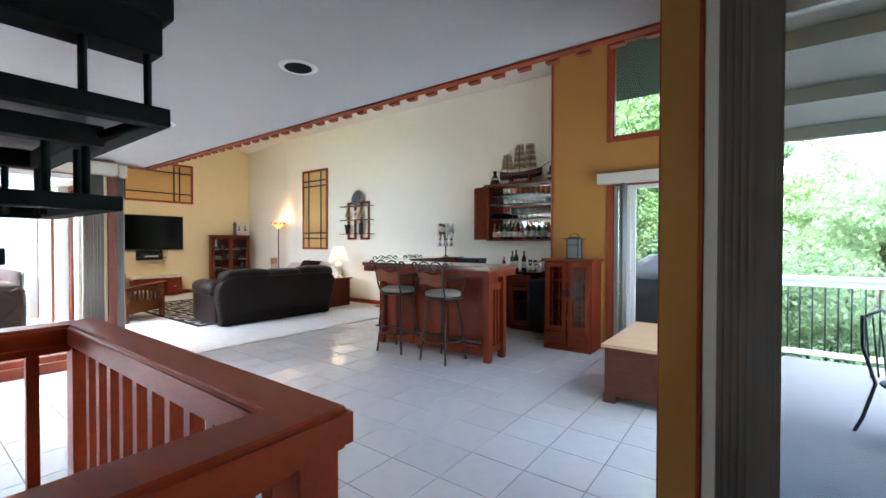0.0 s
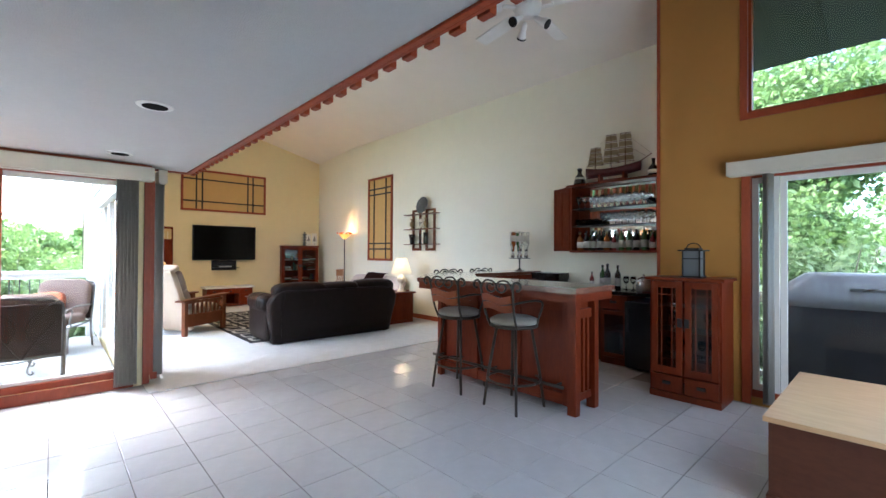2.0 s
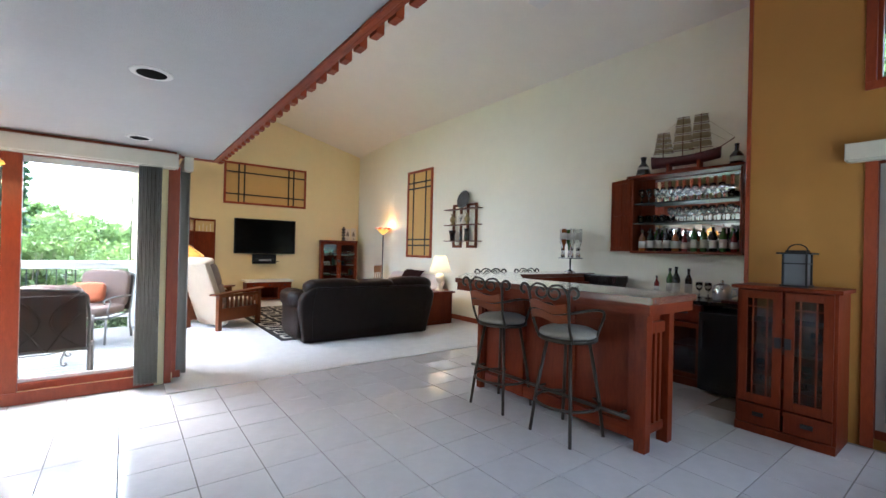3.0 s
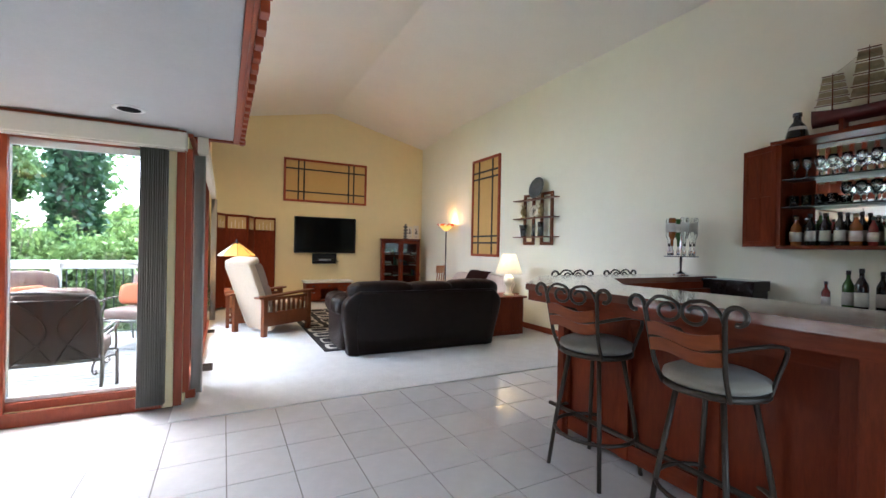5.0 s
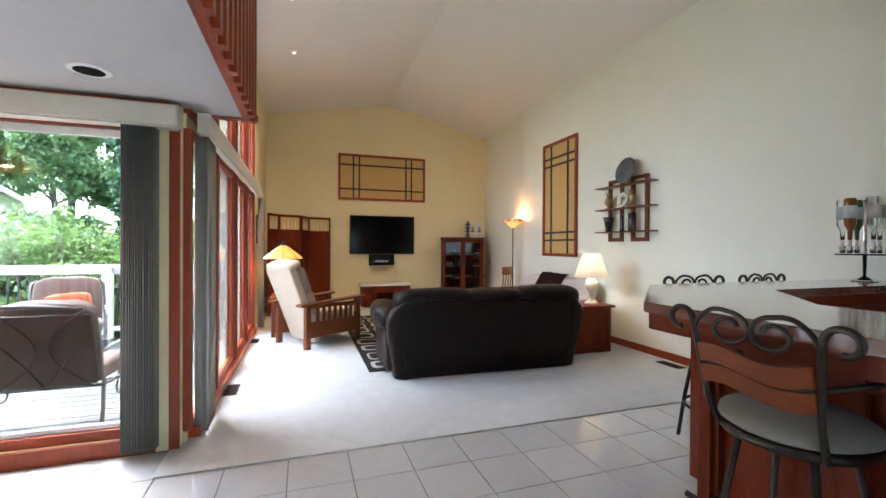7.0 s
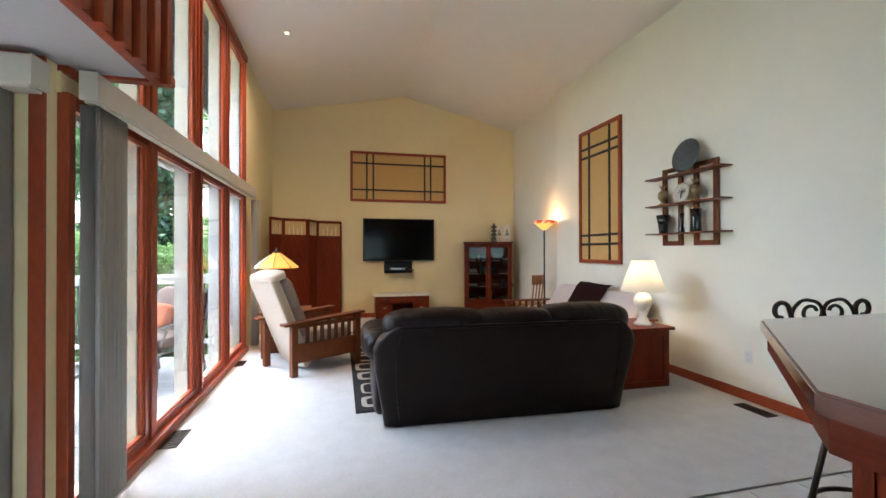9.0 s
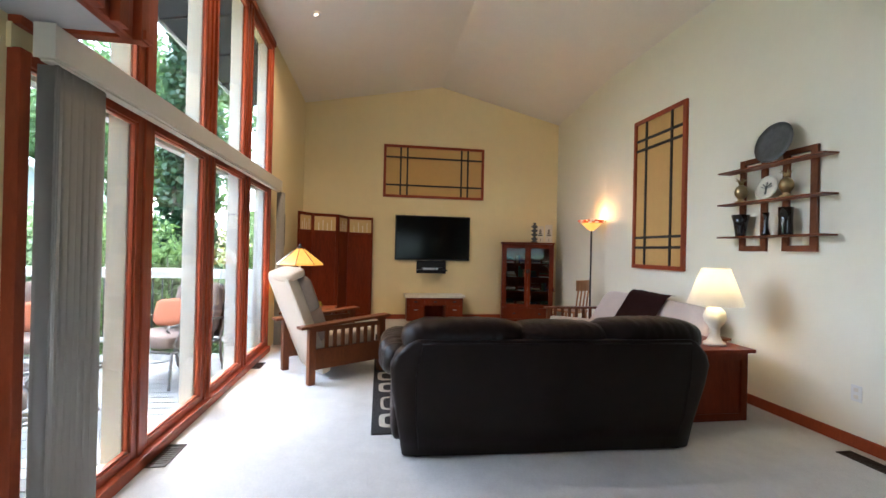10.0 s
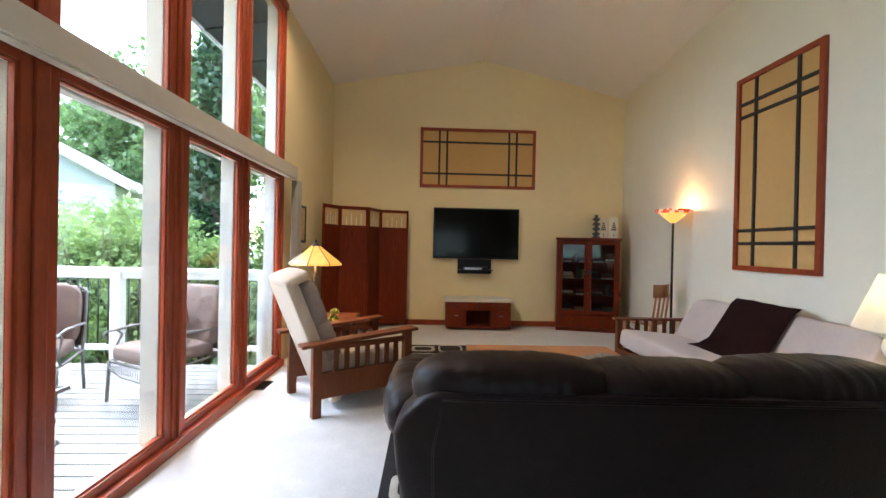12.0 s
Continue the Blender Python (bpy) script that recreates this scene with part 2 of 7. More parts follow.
M_ROOF = mat("grey_roof_shingle", (0.17, 0.165, 0.16), 0.9, grain=0.3, scale=30, bump=0.5)
M_BULB = mat("lit_bulb", (1, 0.9, 0.7), 0.5, emit=(1.0, 0.72, 0.38), power=0.25)
M_SHADE = mat("lit_linen_shade", (0.85, 0.78, 0.62), 0.8, grain=0.02, scale=60, bump=0.1, emit=(1.0, 0.88, 0.68), power=0.012)
M_TIFF = mat("amber_stained_glass", (0.52, 0.30, 0.09), 0.3, second=(0.48, 0.20, 0.04), scale=9, emit=(1.0, 0.42, 0.06), power=0.05)
M_TIFFP = mat("pale_stained_glass", (0.62, 0.56, 0.46), 0.3, grain=0.1, scale=9, emit=(1.0, 0.7, 0.4), power=0.02)
M_TIFFR = mat("red_stained_glass", (0.40, 0.035, 0.02), 0.25, second=(0.5, 0.12, 0.03), scale=30, emit=(1.0, 0.10, 0.02), power=0.02)
M_TORCH = mat("glowing_torchiere_bowl", (0.55, 0.32, 0.10), 0.4, emit=(1.0, 0.45, 0.08), power=0.06)
M_GLASS = glass_mat("window_glass", (0.70, 0.72, 0.72))
M_CLEAR = mat("clear_glassware", (0.95, 0.97, 0.97), 0.03, trans=1.0)
M_GREENB = mat("green_bottle_glass", (0.05, 0.12, 0.03), 0.08, coat=0.5)
M_DARKB = mat("dark_bottle_glass", (0.010, 0.010, 0.009), 0.08, coat=0.5)
M_AMBERB = mat("amber_bottle_glass", (0.22, 0.07, 0.015), 0.08, coat=0.5)
M_REDB = mat("red_liqueur_bottle", (0.16, 0.015, 0.012), 0.1, coat=0.5)
M_LABEL = mat("paper_label", (0.52, 0.49, 0.42), 0.8, grain=0.08, scale=60)
M_MIRROR = mat("mirror", (0.86, 0.88, 0.88), 0.03, metal=1.0)
M_SAIL = mat("aged_sailcloth", (0.42, 0.34, 0.21), 0.95, grain=0.15, scale=40, bump=0.3)
M_HULL = mat("dark_red_hull", (0.075, 0.009, 0.008), 0.35, grain=0.2, scale=20)
M_PAPER = mat("printed_magazine", (0.45, 0.43, 0.40), 0.4, second=(0.05, 0.05, 0.05), scale=24)
M_BOOK = mat("mixed_book_spines", (0.30, 0.22, 0.16), 0.7, grain=0.5, scale=30, spread=0.5)
M_PLANT = mat("yellow_green_dried_flowers", (0.42, 0.38, 0.06), 0.9, second=(0.22, 0.24, 0.03), scale=40)
M_LEAF_A = leaf_mat("maple_leaves", (0.16, 0.25, 0.09), (0.085, 0.15, 0.045))
# leaf green bleached so the colour itself carries the bright haze
M_LEAF_C = leaf_mat("haze_lightened_leaves", (0.29, 0.37, 0.19), (0.18, 0.26, 0.11), 0.45)
M_LEAF_B = leaf_mat("light_shrub_leaves", (0.23, 0.33, 0.10), (0.12, 0.20, 0.055))
M_IVY = leaf_mat("ivy_leaves", (0.045, 0.10, 0.04), (0.02, 0.055, 0.02), 0.2)
M_VOID = mat("black_can_hollow", (0.003, 0.003, 0.003), 0.9, spec=0.1)
M_LAMPFROST = mat("frosted_lantern_glass", (0.13, 0.14, 0.15), 0.5)


# ---- mesh helpers ----
def bx(bm, x0, y0, z0, x1, y1, z1, bev=0.0, m=None):
    """A box between two corners, its edges rounded by bev."""
    c = [(x0, y0, z0), (x1, y0, z0), (x1, y1, z0), (x0, y1, z0), (x0, y0, z1), (x1, y0, z1), (x1, y1, z1), (x0, y1, z1)]
    if bev <= 0:
        v = [bm.verts.new(m @ Vector(p) if m else p) for p in c]
        for f in ((3, 2, 1, 0), (4, 5, 6, 7), (0, 1, 5, 4), (1, 2, 6, 5), (2, 3, 7, 6), (3, 0, 4, 7)):
            bm.faces.new([v[i] for i in f])
        return
    t = bmesh.new()
    v = [t.verts.new(p) for p in c]
    for f in ((3, 2, 1, 0), (4, 5, 6, 7), (0, 1, 5, 4), (1, 2, 6, 5), (2, 3, 7, 6), (3, 0, 4, 7)):
        t.faces.new([v[i] for i in f])
    bmesh.ops.bevel(t, geom=list(t.edges), offset=bev, segments=2, profile=0.7, affect='EDGES')
    merge(bm, t, m)


def merge(bm, t, m=None):
    t.verts.ensure_lookup_table()
    vs = [bm.verts.new(m @ v.co if m else v.co) for v in t.verts]
    for f in t.faces:
        nf = bm.faces.new([vs[v.index] for v in f.verts])
        nf.smooth = f.smooth
    t.free()


def sweep(bm, pts, r, n=8, taper=None):
    """A round bar along a line of points."""
    pts = [Vector(p) for p in pts]
    rings = []
    up = None
    for i, p in enumerate(pts):
        d = (pts[min(i + 1, len(pts) - 1)] - pts[max(i - 1, 0)]).normalized()
        if up is None:
            up = Vector((0, 0, 1)) if abs(d.z) < 0.9 else Vector((1, 0, 0))
        s = d.cross(up)
        s.normalize()
        up = s.cross(d).normalized()
        rr = r if taper is None else r + (taper - r) * i / (len(pts) - 1)
        rings.append([bm.verts.new(p + (s * math.cos(a) + up * math.sin(a)) * rr) for a in [2 * math.pi * k / n for k in range(n)]])
    for a, b in zip(rings, rings[1:]):
        for k in range(n):
            f = bm.faces.new((a[k], a[(k + 1) % n], b[(k + 1) % n], b[k]))
            f.smooth = True
    bm.faces.new(rings[0][::-1])
    bm.faces.new(rings[-1])


def flowing(pts, per=5):
    """Points of a smooth line through the given ones."""
    p = [Vector(q) for q in pts]
    out = []
    for i in range(len(p) - 1):
        a, b, c, d = p[max(i - 1, 0)], p[i], p[i + 1], p[min(i + 2, len(p) - 1)]
        for k in range(per):
            t = k / per
            out.append(0.5 * ((2 * b) + (c - a) * t + (2 * a - 5 * b + 4 * c - d) * t * t + (3 * b - a - 3 * c + d) * t ** 3))
    return out + [p[-1]]


def lathe(bm, prof, n=20, at=(0, 0, 0), m=None):
    """A turned shape from (radius, height) pairs."""
    rings = []
    for r, z in prof:
        ring = []
        for k in range(n):
            a = 2 * math.pi * k / n
            p = Vector((at[0] + r * math.cos(a), at[1] + r * math.sin(a), at[2] + z))
            ring.append(bm.verts.new(m @ p if m else p))
        rings.append(ring)
    for a, b in zip(rings, rings[1:]):
        for k in range(n):
            f = bm.faces.new((a[k], a[(k + 1) % n], b[(k + 1) % n], b[k]))
            f.smooth = True
    bm.faces.new(rings[0][::-1])
    bm.faces.new(rings[-1])


def pillow(bm, c, size, e=0.45, m=None, nu=20, nv=12, dent=0.0, seed=0, crease=0.0):
    """A soft, padded block: a rounded box with slight lumps."""
    def sp(v):
        return math.copysign(abs(v) ** e, v)
    rows = []
    for j in range(nv + 1):
        ph = -math.pi / 2 + math.pi * j / nv
        row = []
        for i in range(nu):
            th = 2 * math.pi * i / nu
            p = Vector((sp(math.cos(ph)) * sp(math.cos(th)), sp(math.cos(ph)) * sp(math.sin(th)), sp(math.sin(ph))))
            k = 1 + dent * noise.noise(p * 2.2 + Vector((seed, seed * 1.7, 0))) - crease * abs(noise.noise(Vector((p.x * 3, p.y * 9, p.z * 3 + seed))))
            q = Vector((c[0] + p.x * size[0] / 2 * k, c[1] + p.y * size[1] / 2 * k, c[2] + p.z * size[2] / 2 * k))
            row.append(bm.verts.new(m @ q if m else q))
        rows.append(row)
    for a, b in zip(rows, rows[1:]):
        for i in range(nu):
            f = bm.faces.new((a[i], a[(i + 1) % nu], b[(i + 1) % nu], b[i]))
            f.smooth = True


def prism(bm, outline, z0, z1):
    """An upright block over a plan outline."""
    lo = [bm.verts.new((x, y, z0)) for x, y in outline]
    hi = [bm.verts.new((x, y, z1)) for x, y in outline]
    bm.faces.new(lo[::-1])
    bm.faces.new(hi)
    for k in range(len(outline)):
        j = (k + 1) % len(outline)
        bm.faces.new((lo[k], lo[j], hi[j], hi[k]))


def mesh_ob(name, bm, material):
    me = bpy.data.meshes.new(name)
    bmesh.ops.recalc_face_normals(bm, faces=bm.faces)
    bm.to_mesh(me)
    bm.free()
    for m in (material if isinstance(material, (list, tuple)) else [material]):
        me.materials.append(m)
    return new(name, me)


def part(name, bm, material, parent, label=""):
    ob = mesh_ob(name, bm, material)
    ob.parent = parent
    return tagged(ob, label) if label else ob


def thing(name, at, label, category, group="", rz=0.0):
    ob = new(name)
    ob.empty_display_size = 0.1
    ob.matrix_basis = pose(*at, 0, 0, rz)
    return tagged(ob, label, category, group)


def boxes(*bs, bev=0.0):
    bm = bmesh.new()
    for b in bs:
        bx(bm, *b, bev=bev)
    return bm


def setting(name, bm, material, label, category):
    return tagged(mesh_ob(name, bm, material), label, category, "", "structure")


# ---- large structure ----
WALL_R, WALL_T, WALL_W, RIDGE_Y = 7.42, -12.68, 2.60, 5.15
EAVE_R, EAVE_W, RIDGE_Z, LOW = 4.03, 4.08, 4.58, 2.24


def roof_z(y):
    return EAVE_W + (RIDGE_Z - EAVE_W) * (y - 2.55) / (RIDGE_Y - 2.55) if y < RIDGE_Y else RIDGE_Z + (EAVE_R - RIDGE_Z) * (y - RIDGE_Y) / (WALL_R - RIDGE_Y)


def wall_x(bm, y0, y1, x0, x1, top, holes=()):
    """A wall along x between y0 and y1, with openings (xa, xb, za, zb)."""
    xs = sorted({x0, x1, *[h[0] for h in holes], *[h[1] for h in holes]})
    for a, b in zip(xs, xs[1:]):
        cuts = sorted((h[2], h[3]) for h in holes if h[0] <= a and h[1] >= b)
        z = -0.3
        for za, zb in cuts:
            if za > z:
                bx(bm, a, y0, z, b, y1, za)
            z = zb
        if z < top:
            bx(bm, a, y0, z, b, y1, top)


def wall_y(bm, x0, x1, y0, y1, top, holes=()):
    """A wall along y between x0 and x1, with openings (ya, yb, za, zb)."""
    ys = sorted({y0, y1, *[h[0] for h in holes], *[h[1] for h in holes]})
    for a, b in zip(ys, ys[1:]):
        cuts = sorted((h[2], h[3]) for h in holes if h[0] <= a and h[1] >= b)
        z = -0.3
        for za, zb in cuts:
            if za > z:
                bx(bm, x0, a, z, x1, b, za)
            z = zb
        if z < top:
            bx(bm, x0, a, z, x1, b, top)


# window wall: four bays, each a tall lower pane and an upper pane
BAYS = [(-7.15, -6.38), (-8.11, -7.33), (-9.09, -8.33), (-10.05, -9.30)]
LOWZ, UPZ = (0.13, 2.06), (2.26, 3.86)
bm = bmesh.new()
holes = [(a - 0.06, b + 0.06, LOWZ[0] - 0.06, LOWZ[1] + 0.05) for a, b in BAYS] + [(a - 0.06, b + 0.06, UPZ[0] - 0.05, UPZ[1] + 0.06) for a, b in BAYS]
wall_x(bm, WALL_W - 0.16, WALL_W - 0.03, -12.9, -6.41, 4.35, holes)
setting("wall_south", bm, M_CREAM, "cream painted wall with tall timber windows", "wall")
bm = bmesh.new()
bx(bm, -12.9, 2.3, -0.3, WALL_T, 8.0, 5.0)
setting("wall_west", bm, M_CREAM, "cream yellow painted gable wall", "wall")
bm = bmesh.new()
bx(bm, -10.43, WALL_R, -0.3, -2.72, WALL_R + 0.35, 4.6)
prism(bm, [(-10.43, WALL_R), (-10.43, WALL_R + 0.35), (-12.9, WALL_R + 0.45), (-12.9, WALL_R + 0.205)], -0.3, 4.6)
setting("wall_north", bm, M_CREAM_DAYLIT, "long cream painted wall, daylight toned in, under a sloped ceiling", "wall")
bm = bmesh.new()
wall_x(bm, 6.50, 6.66, -2.72, -0.45, 4.6, [(-1.98, -0.74, 0.06, 2.10), (-1.98, -0.80, 2.62, 3.90)])
bx(bm, -2.72, 6.66, -0.3, -2.56, WALL_R + 0.35, 4.6)
setting("wall_ochre", bm, M_ORANGE, "ochre painted wall with a patio door and high window", "wall")
bm = bmesh.new()
wall_y(bm, -0.66, -0.50, 2.94, 6.50, 4.7, [(3.25, 6.0, 0.06, 2.10)])
setting("wall_east", bm, M_ORANGE, "ochre painted side wall with windows", "wall")
bm = bmesh.new()
bx(bm, -0.722, 2.56, -0.3, -0.598, 2.94, 4.7)
wall_x(bm, 2.58, 2.74, -0.598, 3.2, 2.5, [(-0.575, 1.5, 0.06, 2.12)])
setting("wall_pillar", bm, M_ORANGE, "ochre painted pillar and door wall", "wall")
bm = bmesh.new()
wall_y(bm, -6.41, -6.25, -4.2, 2.552, 2.6, [(-3.96, 2.42, 0.10, 2.10)])
setting("wall_patio", bm, M_CREAM, "cream wall holding a sliding patio door", "wall")
bm = bmesh.new()
wall_x(bm, -4.4, -4.2, -6.41, 3.2, 2.6, [])
bx(bm, 3.2, -4.4, -0.3, 3.36, 2.74, 2.6)
setting("wall_back", bm, M_CREAM, "plain cream wall closing the dining area", "wall")
# loft above the low ceiling
bm = bmesh.new()
bx(bm, -6.41, -0.5, LOW + 0.3, 3.2, -0.3, 4.2)
bx(bm, -6.41, -0.3, LOW + 0.36, -6.25, 2.44, 4.3)
bx(bm, -0.6, -0.3, LOW + 0.3, -0.45, 2.56, 4.6)
setting("wall_loft", bm, M_CREAM, "cream wall of the loft above", "wall")

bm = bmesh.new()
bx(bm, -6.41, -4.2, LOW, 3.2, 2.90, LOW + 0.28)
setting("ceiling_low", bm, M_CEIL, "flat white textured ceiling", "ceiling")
bm = bmesh.new()
for ya, yb, x0, x1 in ((2.436, RIDGE_Y, -12.9, -6.41), (-0.5, RIDGE_Y, -6.41, -0.3), (RIDGE_Y, 7.9, -12.9, -0.3)):
    za, zb = roof_z(ya), roof_z(yb)
    v = [bm.verts.new(p) for p in ((x0, ya, za), (x1, ya, za), (x1, yb, zb), (x0, yb, zb), (x0, ya, za + 0.2), (x1, ya, za + 0.2), (x1, yb, zb + 0.2), (x0, yb, zb + 0.2))]
    for f in ((3, 2, 1, 0), (4, 5, 6, 7), (0, 1, 5, 4), (1, 2, 6, 5), (2, 3, 7, 6), (3, 0, 4, 7)):
        bm.faces.new([v[i] for i in f])
setting("ceiling_vault", bm, M_VAULT, "white vaulted ceiling with a shallow ridge", "ceiling")

# floors
bm = bmesh.new()
for b in ((-5.88, 1.62, 3.2, 7.45), (-6.25, -4.2, -2.62, 1.62), (-6.25, 1.62, -5.88, 2.5), (-1.02, -4.2, 3.2, 1.62), (-2.62, -4.2, -1.02, -1.6)):
    bx(bm, b[0], b[1], -0.3, b[2], b[3], -0.006)
floor = setting("floor", bm, M_GROUT, "white glazed tile floor with grey grout", "floor")
bm = bmesh.new()
bx(bm, -12.72, 2.5, -0.3, -5.885, 7.64, 0.004)
setting("carpet", bm, M_CARPET, "white wool fitted carpet", "carpet")
bm = bmesh.new()
for b in ((-2.66, -1.7, -2.62, 1.66), (-1.02, -1.7, -0.98, 1.66), (-2.62, 1.62, -1.02, 1.66), (-2.62, -1.7, -1.02, -1.6)):
    bx(bm, b[0], b[1], -0.8, b[2], b[3], -0.01)
bx(bm, -2.66, -1.7, -0.88, -0.98, 1.66, -0.8)
setting("wall_stairwell", bm, M_CREAM, "plain lining of the stairwell", "wall")


# ---- windows, doors and trim ----
def pane_window(name, axis, at, a, b, z0, z1, fw=0.055, depth=0.10, label="", inside=1, paint=None):
    """A fixed window in a wall: timber frame with a stepped bead, and a glass pane. axis 'x': the wall runs along x at y = at."""
    w = thing(name, (0, 0, 0), label or "tall fixed window in a red-brown timber frame", "window")
    w["kind"] = "structure"
    fm, gm = bmesh.new(), bmesh.new()
    def put(m, u0, v0, u1, v1, d0, d1, bev=0.0):
        if axis == 'x':
            bx(m, u0, at + d0, v0, u1, at + d1, v1, bev)
        else:
            bx(m, at + d0, u0, v0, at + d1, u1, v1, bev)
    for k, (wd, d0, d1) in enumerate(((fw, -depth, 0.0), (fw * 0.45 if depth > 0.06 else 0.012, -depth * 0.8, -depth * 0.25))):
        o = 0 if k == 0 else -wd
        u0, u1, v0, v1 = (a - wd - o * 0, b + wd, z0 - wd, z1 + wd) if k == 0 else (a, b, z0, z1)
        if k == 0:
            put(fm, u0, v0, a, v1, d0, d1, 0.006)
            put(fm, b, v0, u1, v1, d0, d1, 0.006)
            put(fm, a, v0, b, z0, d0, d1, 0.006)
            put(fm, a, z1, b, v1, d0, d1, 0.006)
        else:
            put(fm, a, z0, a + wd, z1, d0, d1)
            put(fm, b - wd, z0, b, z1, d0, d1)
            put(fm, a + wd, z0, b - wd, z0 + wd, d0, d1)
            put(fm, a + wd, z1 - wd, b - wd, z1, d0, d1)
    put(gm, a + 0.02, z0 + 0.02, b - 0.02, z1 - 0.02, -depth * 0.62, -depth * 0.56)
    part("window_frame", fm, paint or M_TRIM, w)
    g = part("pane", gm, M_GLASS, w)
    g.visible_shadow = False
    return w


n = 0
for a, b in BAYS:
    n += 1
    pane_window("window_%d" % n, 'x', WALL_W, a, b, LOWZ[0], LOWZ[1], depth=0.05, label="tall lower window in red-brown timber")
for a, b in BAYS:
    n += 1
    pane_window("window_%d" % n, 'x', WALL_W, a, b, UPZ[0], UPZ[1], depth=0.05, label="tall upper window in red-brown timber under the eave")

# mullion posts, sill and head boards of the window wall
bm = bmesh.new()
edges = [e for a, b in BAYS for e in (b + 0.055, a - 0.055)][1:] + [-10.16]
posts = [(edges[i + 1], edges[i]) for i in range(0, len(edges) - 1, 2)]
for i, (x0, x1) in enumerate(posts):
    bx(bm, x0 + 0.003, WALL_W - 0.03, 0.06, x1 - 0.003, WALL_W + 0.012, 3.93, 0.006)
    if x1 - x0 > 0.1:
        bx(bm, x0 + 0.04, WALL_W + 0.01, 0.085, x1 - 0.04, WALL_W + 0.032, 3.90, 0.005)
bx(bm, -10.16, WALL_W - 0.03, 0.004, -6.385, WALL_W + 0.045, 0.075, 0.006)
bx(bm, -10.16, WALL_W - 0.03, 3.93, -6.385, WALL_W + 0.03, 4.0, 0.006)
setting("trim_window_wall", bm, M_TRIM, "red-brown timber posts and sill between the windows", "trim")
# white posts outside
for i, (x0, x1) in enumerate(posts):
    bm = boxes((x0 - 0.05, WALL_W - 0.165, -0.1, x1 + 0.05, WALL_W - 0.056, 4.0), bev=0.008)
    setting("trim_outer_post_%d" % (i + 1), bm, M_WHITE, "white painted post outside the windows", "post")
bm = boxes((-10.2, WALL_W - 0.24, 2.08, -6.3, WALL_W - 0.166, 2.24), bev=0.01)
setting("trim_outer_beam", bm, M_WHITE, "white painted rail outside the windows", "trim")
bm = bmesh.new()
for k in range(28):
    z = -0.1 + 0.15 * k
    v = [bm.verts.new(p) for p in ((-12.9, 2.40, z), (-10.22, 2.40, z), (-10.22, 2.425, z + 0.155), (-12.9, 2.425, z + 0.155), (-12.9, 2.438, z), (-10.22, 2.438, z), (-10.22, 2.438, z + 0.155), (-12.9, 2.438, z + 0.155))]
    for f in ((3, 2, 1, 0), (4, 5, 6, 7), (0, 1, 5, 4), (1, 2, 6, 5), (2, 3, 7, 6), (3, 0, 4, 7)):
        bm.faces.new([v[i] for i in f])
setting("siding", bm, M_SIDING, "pale grey lapped siding outside", "siding")
dp = thing("downspout", (-12.8, 2.33, -0.1), "dark brown metal downspout at the house corner", "downspout")
bm = bmesh.new()
sweep(bm, [(0, 0, 0), (0, 0, 4.1)], 0.05, 10)
part("pipe", bm, M_BLACK, dp)


def valance(name, x0, y0, x1, y1, z0=2.075, z1=2.215, label="cream fabric valance box above the blinds"):
    v = thing(name, (0, 0, 0), label, "valance")
    bm = boxes((x0, y0, z0, x1, y1, z1), bev=0.008)
    part("box", bm, M_VALANCE, v)
    lo, hi = (0.012, 0.012)
    part("lower_lip", boxes((x0 + lo, y0 + lo, z0 - 0.012, x1 - hi, y1 - hi, z0 - 0.001), bev=0.003), M_VALANCE, v)
    if x1 - x0 > y1 - y0:
        caps = ((x0 - 0.006, y0 - 0.002, x0 - 0.001, y1 + 0.002), (x1 + 0.001, y0 - 0.002, x1 + 0.006, y1 + 0.002))
    else:
        caps = ((x0 - 0.002, y0 - 0.006, x1 + 0.002, y0 - 0.001), (x0 - 0.002, y1 + 0.001, x1 + 0.002, y1 + 0.006))
    for a, b, c, d in caps:
        part("end_cap", boxes((a, b, z0 - 0.004, c, d, z1 + 0.002)), M_VALANCE, v)
    return v


valance("valance", -10.30, WALL_W + 0.034, -6.345, WALL_W + 0.11, 2.09, 2.225)
valance("valance", -6.246, -4.0, -6.13, 2.56, 2.075, 2.205)
valance("valance", -2.08, 6.38, -0.70, 6.497, 2.085, 2.205)
valance("valance", -0.775, 3.08, -0.664, 6.2, 2.09, 2.21)
valance("valance", -0.575, 2.46, 1.6, 2.577, 2.125, 2.235)


